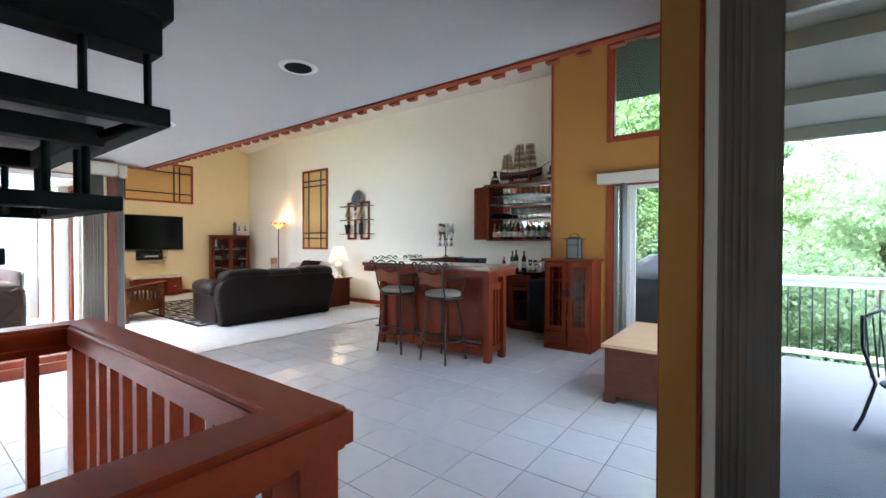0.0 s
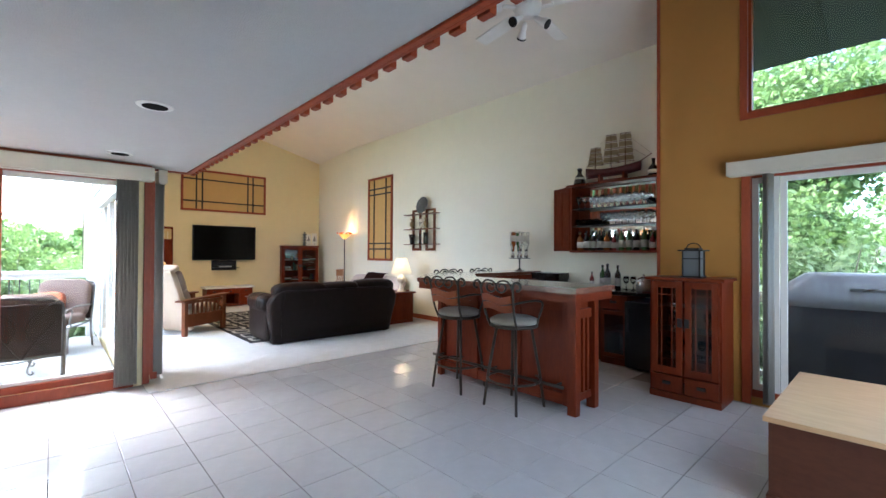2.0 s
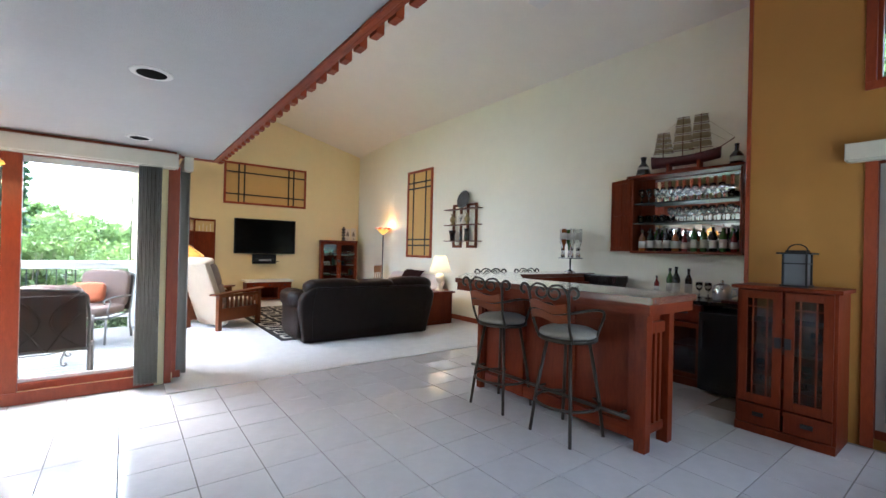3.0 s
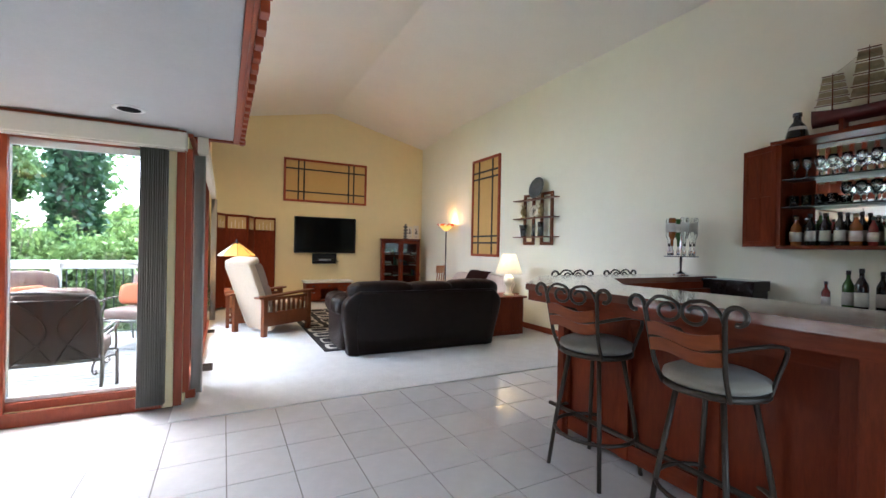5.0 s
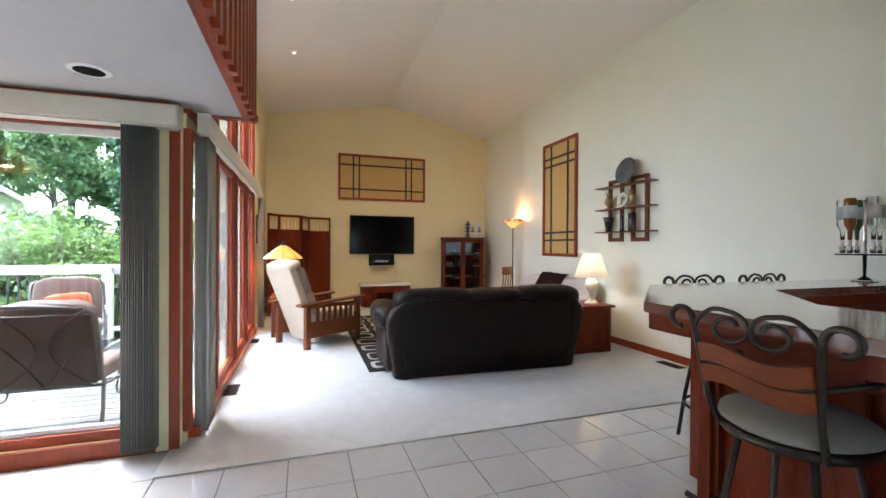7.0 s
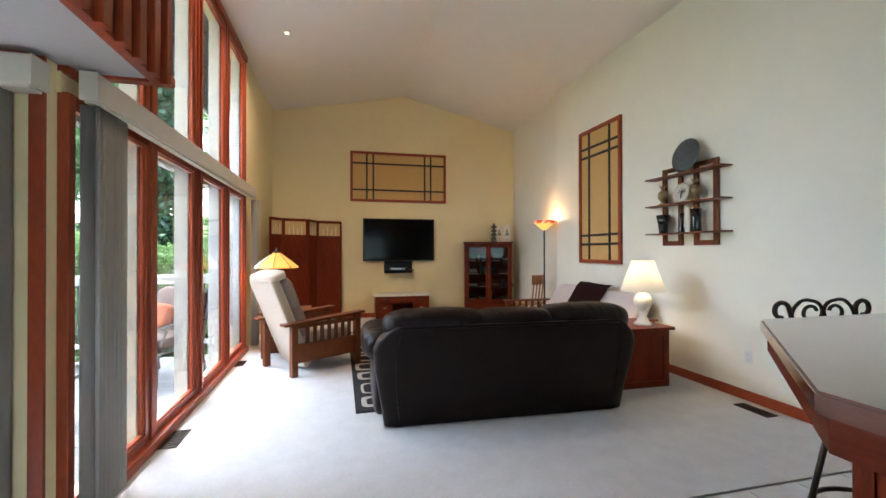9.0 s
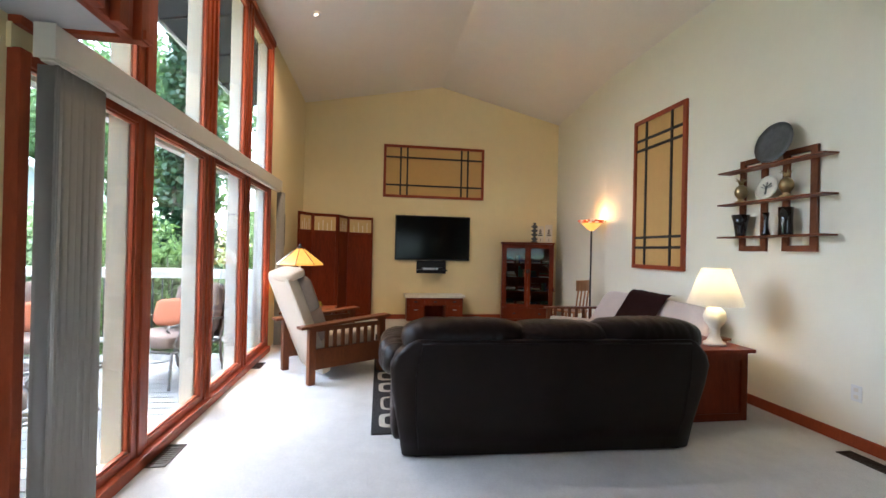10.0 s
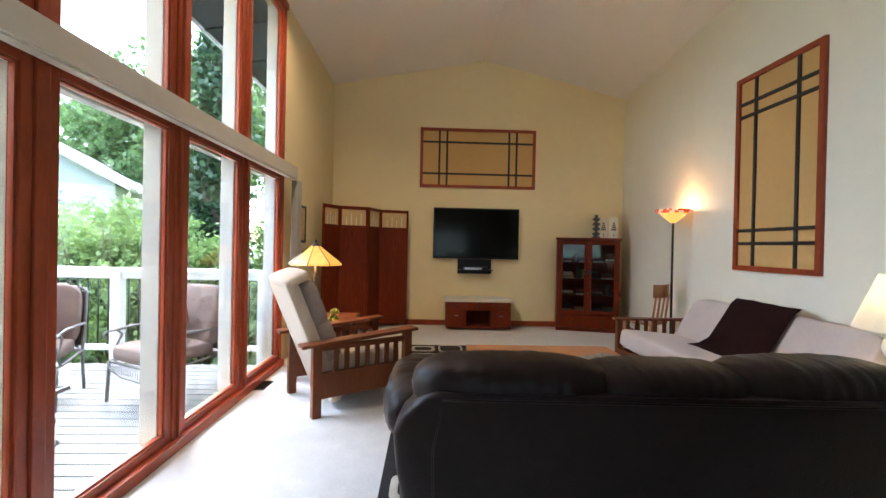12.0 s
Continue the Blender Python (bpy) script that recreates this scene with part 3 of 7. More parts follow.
def blind(x, y, count, along, ztop=2.08, zbot=0.04, pitch=0.022, width=0.085, tilt=78, material=None):
    """A drawn-back stack of vertical blind vanes."""
    b = thing("vertical_blind", (x, y, 0), "grey fabric vertical blind drawn back into a stack", "blind", "vertical blinds")
    for k in range(count):
        bm = bmesh.new()
        pts = []
        for i in range(6):
            u = (i / 5 - 0.5) * width
            pts.append((u, 0.008 * (1 - (2 * i / 5 - 1) ** 2)))
        ang = radians(tilt + (k % 3 - 1) * 3 + (0 if along == 'x' else 90))
        for (ua, va), (ub, vb) in zip(pts, pts[1:]):
            q = []
            for u, v in ((ua, va), (ub, vb)):
                px = u * math.cos(ang) - v * math.sin(ang) + (k * pitch if along == 'x' else 0)
                py = u * math.sin(ang) + v * math.cos(ang) + (k * pitch if along == 'y' else 0)
                q.append((px, py))
            vs = [bm.verts.new((q[0][0], q[0][1], zbot)), bm.verts.new((q[1][0], q[1][1], zbot)), bm.verts.new((q[1][0], q[1][1], ztop)), bm.verts.new((q[0][0], q[0][1], ztop))]
            f = bm.faces.new(vs)
            f.smooth = True
        bmesh.ops.remove_doubles(bm, verts=bm.verts, dist=0.0005)
        geom = bmesh.ops.solidify(bm, geom=list(bm.faces), thickness=0.002)
        part("vane", bm, material or M_BLIND, b)
    return b


blind(-6.68, WALL_W + 0.075, 7, 'x', pitch=0.042, tilt=8)
blind(-6.405, WALL_W + 0.05, 2, 'x', pitch=0.012, tilt=85)
blind(-10.42, WALL_W + 0.085, 8, 'x', pitch=0.016, tilt=85)
blind(-6.185, 2.27, 18, 'y', pitch=0.010, tilt=85)
blind(-1.80, 6.44, 4, 'x', pitch=0.012, tilt=70)
blind(-0.72, 3.14, 12, 'y', pitch=0.014, tilt=84)
blind(-0.515, 2.525, 5, 'x', 2.12, pitch=0.019, tilt=22, material=M_BLINDB)


def slider(name, axis, at, a, b, z0, z1, stiles, label, out=-0.08):
    """A sliding glass door: outer frame, sashes and panes."""
    d = thing(name, (0, 0, 0), label, "patio door")
    d["kind"] = "structure"
    def put(m, u0, v0, u1, v1, d0, d1, bev=0.006):
        if axis == 'x':
            bx(m, u0, at + d0, v0, u1, at + d1, v1, bev)
        else:
            bx(m, at + d0, u0, v0, at + d1, u1, v1, bev)
    lo, hi = (min(out, 0), max(out, 0))
    fm = bmesh.new()
    put(fm, a - 0.06, z0 - 0.07, a, z1 + 0.05, lo, hi)
    put(fm, b, z0 - 0.07, b + 0.06, z1 + 0.05, lo, hi)
    put(fm, a, z1, b, z1 + 0.05, lo, hi)
    put(fm, a, z0 - 0.07, b, z0 + 0.03, lo, hi)
    part("frame", fm, M_TRIM, d)
    mids = [a] + list(stiles) + [b]
    for k, (u0, u1) in enumerate(zip(mids, mids[1:])):
        sm, gm = bmesh.new(), bmesh.new()
        c = (lo + hi) / 2 + (0.012 if k % 2 else -0.012)
        s = 0.032 if axis == 'y' else 0.05
        put(sm, u0 + 0.002, z0 + 0.032, u0 + s, z1 - 0.002, c - 0.02, c + 0.02, 0.003)
        put(sm, u1 - s, z0 + 0.032, u1 - 0.002, z1 - 0.002, c - 0.02, c + 0.02, 0.003)
        put(sm, u0 + s, z0 + 0.032, u1 - s, z0 + (0.06 if axis == 'y' else 0.09), c - 0.02, c + 0.02, 0.003)
        put(sm, u0 + s, z1 - 0.05, u1 - s, z1 - 0.002, c - 0.02, c + 0.02, 0.003)
        sash = part("sash", sm, M_TRIM if axis == 'y' and k < 4 else M_WHITE, d)
        put(gm, u0 + s - 0.01, z0 + 0.05, u1 - s + 0.01, z1 - 0.045, c - 0.004, c + 0.004, 0)
        g = part("pane", gm, M_GLASS, sash)
        g.visible_shadow = False
    return d


# panes south of the 1.45 stile are unseen, added to light the dining area
slider("door_1", 'y', -6.27, -3.90, 2.36, 0.13, 2.06, (-2.55, -1.25, 0.05, 1.45), "red-brown timber sliding patio door to the deck")
slider("door_2", 'x', 6.53, -1.92, -0.80, 0.09, 2.06, (-1.72,), "sliding patio door with a white sash", 0.08)
slider("door_3", 'x', 2.62, -0.52, 1.44, 0.09, 2.08, (), "open glazed patio door to the rear deck", 0.08)
pane_window("window_9", 'x', 6.62, -1.94, -0.84, 2.66, 3.86, fw=0.055, depth=0.13, label="high window in a red-brown frame")
pane_window("window_10", 'y', -0.53, 3.31, 5.94, 0.12, 2.04, label="wide side window in a red-brown frame")
# casings on the room side
bm = bmesh.new()
bx(bm, -2.0, 6.478, 2.60, -0.78, 6.498, 2.66, 0.004)
bx(bm, -2.0, 6.478, 2.66, -1.94, 6.498, 3.96, 0.004)
bx(bm, -0.84, 6.478, 2.66, -0.78, 6.498, 3.96, 0.004)
bx(bm, -1.99, 6.478, 0.0, -1.92, 6.498, 2.08, 0.004)
bx(bm, -0.80, 6.478, 0.0, -0.67, 6.498, 2.08, 0.004)
setting("trim_ochre_wall", bm, M_TRIM, "red-brown casings round the door and high window", "trim")
bm = bmesh.new()
bx(bm, -6.249, -3.96, 0.0, -6.225, 2.42, 0.10, 0.004)
bx(bm, -6.249, 2.40, 0.10, -6.238, 2.425, 2.1, 0.003)
bx(bm, -6.249, 2.495, 0.0, -6.23, 2.555, 2.24, 0.003)
bx(bm, -6.264, 1.375, 0.101, -6.226, 1.49, 2.075, 0.004)
setting("trim_patio", bm, M_TRIM, "red-brown corner trim beside the patio door", "trim")
bm = bmesh.new()
bx(bm, -2.735, 6.485, 0.0, -2.705, 6.515, 4.35, 0.003)
setting("trim_corner", bm, M_TRIM, "slim red-brown corner strip", "trim")
bm = bmesh.new()
bx(bm, -0.73, 2.575, 0.0, -0.724, 2.62, LOW, 0.0)
bx(bm, -0.612, 2.545, 0.0, -0.598, 2.558, LOW - 0.02, 0.003)
setting("trim_pillar", bm, M_TRIM, "slim red-brown edge strip on the pillar", "trim")
bm = boxes((-0.596, 2.55, 0.0, -0.545, 2.578, 2.12), bev=0.004)
setting("trim_door_3", bm, M_WHITE, "white painted door jamb", "trim")
bm = bmesh.new()
bx(bm, -10.40, WALL_R - 0.014, 0.004, -5.5, WALL_R - 0.001, 0.095, 0.004)
bx(bm, WALL_T + 0.001, 2.6, 0.004, WALL_T + 0.015, 7.6, 0.095, 0.004)
prism(bm, [(-10.44, WALL_R - 0.013), (-12.66, WALL_R + 0.170), (-12.66, WALL_R + 0.184), (-10.44, WALL_R + 0.0)], 0.004, 0.095)
setting("baseboard", bm, M_TRIM, "red-brown baseboard", "baseboard")
bm = boxes((-6.24, -4.2, LOW - 0.03, -6.20, 2.5, LOW - 0.001), bev=0.004)
setting("trim_low_ceiling", bm, M_TRIM, "thin red-brown ceiling strip", "trim")

# loft edge: fascia with a row of upright slats whose feet hang below it
loft = thing("loft_railing", (0, 2.90, LOW), "red-brown loft fascia with upright slats", "railing")
loft["kind"] = "structure"
bm = boxes((-6.46, 0.002, -0.012, -0.732, 0.03, 0.30), (-6.46, 0.03, -0.012, -0.732, 0.05, 0.04), bev=0.004)
part("fascia", bm, M_TRIM, loft)
bm = boxes((-6.46, 0.022, 0.93, -0.73, 0.10, 0.99), bev=0.006)
part("top_rail", bm, M_TRIM, loft)
bm = boxes((-6.48, -0.30, -0.012, -6.42, 0.10, 0.03), bev=0.004)
part("end_cap", bm, M_TRIM, loft)
slat_me = None
k = 0
x = -6.44
while x < -0.8:
    if slat_me is None:
        bm = boxes((-0.033, 0.052, -0.022, 0.033, 0.088, 0.93), bev=0.005)
        o = part("slat", bm, M_TRIM, loft)
        slat_me = o.data
    else:
        o = new("slat", slat_me)
        o.parent = loft
    o.location.x = x
    x += 0.152

# ---- decks, railings and outdoors ----
bm = bmesh.new()
v = [bm.verts.new(p) for p in ((-900, -900, -0.9), (900, -900, -0.9), (900, 900, -0.9), (-900, 900, -0.9))]
bm.faces.new(v)
setting("ground", bm, M_GRASS, "green lawn", "ground")


def railing(p0, p1, foot=0.0, label="white deck railing with thin black balusters"):
    p0, p1 = Vector(p0), Vector(p1)
    d = p1 - p0
    L = d.length
    r = thing("deck_railing", p0, label, "railing", "", math.degrees(math.atan2(d.y, d.x)))
    r["kind"] = "structure"
    part("top_rail", boxes((-0.05, -0.06, 1.0, L + 0.05, 0.06, 1.045), (0, -0.02, 0.92, L, 0.02, 1.0), bev=0.006), M_WHITE, r)
    part("bottom_rail", boxes((0, -0.025, 0.09, L, 0.025, 0.15), bev=0.006), M_WHITE, r)
    n = max(1, round(L / 1.7))
    me = bme = None
    for i in range(n + 1):
        if me is None:
            o = part("post", boxes((-0.055, -0.055, -foot, 0.055, 0.055, 1.0), bev=0.008), M_WHITE, r)
            me = o.data
        else:
            o = new("post", me)
            o.parent = r
        o.location.x = L * i / n
    for i in range(int(L / 0.115)):
        x = 0.115 * (i + 0.5)
        if min(abs(x - L * j / n) for j in range(n + 1)) < 0.06:
            continue
        if bme is None:
            b2 = bmesh.new()
            sweep(b2, [(0, 0, 0.14), (0, 0, 0.94)], 0.009, 6)
            o = part("baluster", b2, M_BLACK, r)
            bme = o.data
        else:
            o = new("baluster", bme)
            o.parent = r
        o.location.x = x
    return r


DECK = -0.10
railing((-10.45, 2.3, DECK + 0.09), (-10.45, -4.4, DECK + 0.09), 0.09)
railing((-10.45, -4.4, DECK + 0.09), (-6.5, -4.4, DECK + 0.09), 0.09)
railing((-2.4, 7.72, DECK), (4.6, 7.72, DECK))
railing((4.6, 7.72, DECK), (4.6, 2.8, DECK))
# solid deck bases in near-black, so the plank gaps look shaded
bm = boxes((-10.53, -4.5, -0.9, -6.42, 2.395, DECK - 0.032))
deck_l = setting("deck", bm, M_SLAT, "pale weathered board deck", "deck")
bm = boxes((-0.44, 2.76, -0.9, 4.7, 7.8, DECK - 0.032), (-2.5, 6.68, -0.9, -0.44, 7.8, DECK - 0.032))
deck_r = setting("deck", bm, M_SLAT, "pale weathered board deck", "deck")
me = None
for i in range(28):
    x = -10.50 + 0.143 * i
    if me is None:
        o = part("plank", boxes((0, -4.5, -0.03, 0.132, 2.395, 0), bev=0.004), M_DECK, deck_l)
        me = o.data
    else:
        o = new("plank", me)
        o.parent = deck_l
    o.location = (x, 0, DECK)
me = None
for i in range(35):
    y = 2.78 + 0.143 * i
    if y > 7.7:
        break
    if me is None:
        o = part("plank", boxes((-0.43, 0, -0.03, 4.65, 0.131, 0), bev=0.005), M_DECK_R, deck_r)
        me = o.data
    else:
        o = new("plank", me)
        o.parent = deck_r
    o.location = (0, y, DECK)
# eave soffits and porch roof
def sloped(bm, x0, x1, ya, za, yb, zb, t):
    v = [bm.verts.new(p) for p in ((x0, ya, za), (x1, ya, za), (x1, yb, zb), (x0, yb, zb), (x0, ya, za + t), (x1, ya, za + t), (x1, yb, zb + t), (x0, yb, zb + t))]
    for f in ((3, 2, 1, 0), (4, 5, 6, 7), (0, 1, 5, 4), (1, 2, 6, 5), (2, 3, 7, 6), (3, 0, 4, 7)):
        bm.faces.new([v[i] for i in f])


bm = bmesh.new()
sloped(bm, -12.6, -6.0, 1.5, 3.90, 2.43, 4.06, 0.12)
for i in range(8):
    sloped(bm, -12.5 + 0.95 * i, -12.46 + 0.95 * i, 1.5, 3.875, 2.43, 4.035, 0.025)
setting("trim_eave_south", boxes((-12.62, 1.47, 3.855, -6.0, 1.498, 4.02), bev=0.004), M_WHITE, "white painted fascia of the eave", "trim")
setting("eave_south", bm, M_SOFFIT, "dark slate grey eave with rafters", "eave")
bm = bmesh.new()
sloped(bm, -2.54, 0.6, 6.67, 4.15, 8.55, 3.76, 0.12)
for i in range(7):
    sloped(bm, -2.45 + 0.45 * i, -2.43 + 0.45 * i, 6.67, 4.138, 8.55, 3.748, 0.012)
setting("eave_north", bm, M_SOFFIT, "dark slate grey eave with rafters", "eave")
bm = bmesh.new()
v = [bm.verts.new(p) for p in ((-0.44, 2.76, 2.66), (4.9, 2.76, 2.66), (4.9, 5.7, 2.30), (-0.44, 5.7, 2.30), (-0.44, 2.76, 2.76), (4.9, 2.76, 2.76), (4.9, 5.7, 2.40), (-0.44, 5.7, 2.40))]
for f in ((3, 2, 1, 0), (4, 5, 6, 7), (0, 1, 5, 4), (1, 2, 6, 5), (2, 3, 7, 6), (3, 0, 4, 7)):
    bm.faces.new([v[i] for i in f])
for i in range(4):
    y = 3.2 + 0.8 * i
    bx(bm, -0.44, y, 2.60 - 0.1224 * (y - 2.76) - 0.05, 4.9, y + 0.05, 2.655 - 0.1224 * (y - 2.76), 0.004)
bx(bm, -0.44, 5.68, 2.22, 4.9, 5.76, 2.42, 0.006)
setting("porch_roof", bm, M_PORCH, "grey boarded porch eave with battens", "porch roof")


# ---- sitting area ----
def puckered(bm, c, size, seed, amp=0.12, nu=72, nv=36):
    """A stuffed roll along y whose leather is gathered into folds towards its ends."""
    rows = []
    for j in range(nu + 1):
        u = 2 * j / nu - 1
        end = max(0.0, 1 - abs(u) ** 4) ** 0.42
        row = []
        for i in range(nv):
            a = 2 * math.pi * i / nv
            cx, cz = math.cos(a), math.sin(a)
            px, pz = math.copysign(abs(cx) ** 0.72, cx), math.copysign(abs(cz) ** 0.72, cz)
            bend = 0.9 * noise.noise(Vector((px * 1.3, pz * 1.3, seed)))
            fold = abs(noise.noise(Vector((px * 0.7, u * 7.5 + bend, pz * 0.7 + seed))))
            fine = noise.noise(Vector((px * 2.5, u * 14, pz * 2.5 + seed)))
            k = end * (1 + 0.05 * noise.noise(Vector((px, u * 1.7, seed))) - amp * (0.45 + 0.55 * u * u) * (0.5 - fold) - 0.012 * fine)
            row.append(bm.verts.new((c[0] + px * size[0] / 2 * k, c[1] + u * size[1] / 2, c[2] + pz * size[2] / 2 * k)))
        rows.append(row)
    for a, b in zip(rows, rows[1:]):
        for i in range(nv):
            f = bm.faces.new((a[i], a[(i + 1) % nv], b[(i + 1) % nv], b[i]))
            f.smooth = True
    bmesh.ops.remove_doubles(bm, verts=bm.verts, dist=0.0004)


def sofa():
    s = thing("sofa", (-7.58, 5.205, 0.004), "dark brown leather three-seat sofa seen from behind", "sofa", rz=-1.8)
    # upright back with shoulders drawn in, slightly padded
    bm = bmesh.new()
    edge = ((0.012, 1.01), (0.20, 1.04), (0.45, 1.085), (0.60, 1.095), (0.68, 1.06), (0.755, 0.985), (0.79, 0.93))
    rings = []
    n = 40
    for z, w in edge:
        lean = 0.13 * (z / 0.8) ** 1.3
        ring_v = []
        for k in range(n):
            a = 2 * math.pi * k / n
            cx, cy = math.cos(a), math.sin(a)
            px = math.copysign(abs(cx) ** 0.28, cx)
            py = math.copysign(abs(cy) ** 0.16, cy)
            pad = 0.012 * math.sin(math.pi * min(1, z / 0.8)) * (1 - py * py)
            ring_v.append(bm.verts.new((0.335 + lean + px * (0.115 + pad), py * w, z)))
        rings.append(ring_v)
    for a, b in zip(rings, rings[1:]):
        for k in range(n):
            f = bm.faces.new((a[k], a[(k + 1) % n], b[(k + 1) % n], b[k]))
            f.smooth = True
    bm.faces.new(rings[0][::-1])
    bm.faces.new(rings[-1])
    back = part("back_panel", bm, M_LEATHER, s)
    bm = bmesh.new()
    for y in (-0.90, 0.90):
        sweep(bm, [(0.458, y * 1.0, 0.06), (0.494, y * 1.03, 0.30), (0.539, y * 1.035, 0.55), (0.571, y * 1.0, 0.74)], 0.004, 6)
    sweep(bm, [(0.577, -0.90 + 1.8 * k / 12, 0.765) for k in range(13)], 0.005, 6)
    part("seam", bm, M_LEATHER, back)
    bm = bmesh.new()
    pillow(bm, (-0.10, 0, 0.22), (0.80, 1.80, 0.36), 0.25, None, 28, 10)
    part("base", bm, M_LEATHER, s)
    for k, (y, w, h) in enumerate(((-0.60, 0.86, 0.25), (0.04, 0.70, 0.22), (0.66, 0.82, 0.27))):
        bm = bmesh.new()
        puckered(bm, (0.385, y, 0.778), (0.37, w, h), 3 + k)
        part("back_cushion", bm, M_LEATHER, s)
        bm = bmesh.new()
        pillow(bm, (-0.16, y * 0.96, 0.44), (0.62, w * 0.92, 0.20), 0.4, None, 24, 12, 0.05, 7 + k)
        part("seat_cushion", bm, M_LEATHER, s)
    for sg in (-1, 1):
        bm = bmesh.new()
        pillow(bm, (-0.10, sg * 0.99, 0.32), (0.86, 0.20, 0.60), 0.35, None, 28, 16, 0.03, 11)
        part("arm", bm, M_LEATHER, s)
        bm = bmesh.new()
        puckered(bm, (0, 0, 0), (0.30, 0.80, 0.27), 13 + sg, 0.16, 60, 30)
        bmesh.ops.transform(bm, matrix=pose(-0.03, sg * 1.03, 0.60, 0, 0, 90), verts=bm.verts)
        part("arm_pad", bm, M_LEATHER, s)
    for x in (-0.40, 0.40):
        for y in (-0.9, 0.9):
            part("foot", boxes((x - 0.03, y - 0.03, 0, x + 0.03, y + 0.03, 0.05), bev=0.006), M_SLAT, s)


sofa()

# rug with rounded cream rings
rug = thing("area_rug", (-9.34, 5.25, 0.004), "black area rug with cream rounded-square rings", "rug")
part("field", boxes((-1.81, -1.27, 0, 1.81, 1.27, 0.012), bev=0.004), M_RUG, rug)


def ring(cx, cy, w, h, t, seed):
    rr = random.Random(seed)
    bm = bmesh.new()
    def sq(a, s, o):
        e = 0.42
        return (cx + math.copysign(abs(math.cos(a)) ** e, math.cos(a)) * (w / 2 - o), cy + math.copysign(abs(math.sin(a)) ** e, math.sin(a)) * (h / 2 - o))
    n = 28
    for z0, z1 in ((0.010, 0.0155),):
        loops = []
        for o, z in ((0, z0), (0, z1), (t, z1), (t, z0)):
            loops.append([bm.verts.new((*sq(2 * math.pi * k / n, 0, o), z)) for k in range(n)])
        for la, lb in zip(loops, loops[1:] + loops[:1]):
            for k in range(n):
                bm.faces.new((la[k], la[(k + 1) % n], lb[(k + 1) % n], lb[k]))
    return bm


sd = 0
for i in range(9):
    for j in range(7):
        sd += 1
        r0 = random.Random(sd)
        w, h = r0.uniform(0.26, 0.36), r0.uniform(0.24, 0.32)
        part("ring", ring(-1.60 + 0.40 * i + r0.uniform(-0.02, 0.02), -1.07 + 0.357 * j, w, h, r0.choice((0.025, 0.045)), sd), M_RUGLINE, rug)


def morris_chair():
    c = thing("recliner_armchair", (-9.24, 3.55, 0.004), "mission style oak recliner with beige upholstery", "armchair", rz=33.2)
    for sx in (-1, 1):
        x = sx * 0.33
        for y in (-0.43, 0.38):
            part("leg", boxes((x - 0.032, y - 0.035, 0, x + 0.032, y + 0.035, 0.56 if y < 0 else 0.60), bev=0.006), M_CHAIRWOOD, c)
        bm = bmesh.new()
        m = pose(x, -0.02, 0.595, 3.0, 0, 0)
        bx(bm, -0.065, -0.54, -0.014, 0.065, 0.48, 0.014, 0.008, m)
        part("arm", bm, M_CHAIRWOOD, c, "flat oak arm board")
        part("side_rail", boxes((x - 0.018, -0.40, 0.14, x + 0.018, 0.35, 0.345), bev=0.005), M_CHAIRWOOD, c)
        part("side_rail", boxes((x - 0.016, -0.40, 0.515, x + 0.016, 0.35, 0.56), bev=0.004), M_CHAIRWOOD, c)
        for k in range(7):
            y = -0.27 + 0.09 * k
            part("slat", boxes((x - 0.009, y - 0.02, 0.34, x + 0.009, y + 0.02, 0.53), bev=0.003), M_CHAIRWOOD, c)
    part("front_rail", boxes((-0.30, 0.36, 0.15, 0.30, 0.395, 0.27), bev=0.005), M_CHAIRWOOD, c)
    bm = bmesh.new()
    pillow(bm, (0, 0.02, 0.37), (0.58, 0.70, 0.20), 0.3, None, 24, 10, 0.03, 2)
    part("seat_cushion", bm, M_BEIGE, c)
    bm = bmesh.new()
    m = pose(0, -0.28, 0.36, 22, 0, 0)
    pillow(bm, (0, -0.055, 0.24), (0.58, 0.10, 1.08), 0.15, m, 28, 14)
    part("back_board", bm, M_BEIGE, c, "pale beige fabric back panel")
    bm = bmesh.new()
    pillow(bm, (0, 0.055, 0.20), (0.56, 0.16, 0.40), 0.4, m, 24, 12, 0.04, 5)
    pillow(bm, (0, 0.05, 0.53), (0.56, 0.17, 0.40), 0.4, m, 24, 12, 0.04, 6)
    part("back_cushion", bm, M_TAUPE, c, "taupe padded back cushion")
    bm = bmesh.new()
    pillow(bm, (0, 0.0, 0.77), (0.60, 0.22, 0.10), 0.5, m, 24, 12, 0.03, 8)
    part("headrest", bm, M_BEIGE, c)


morris_chair()


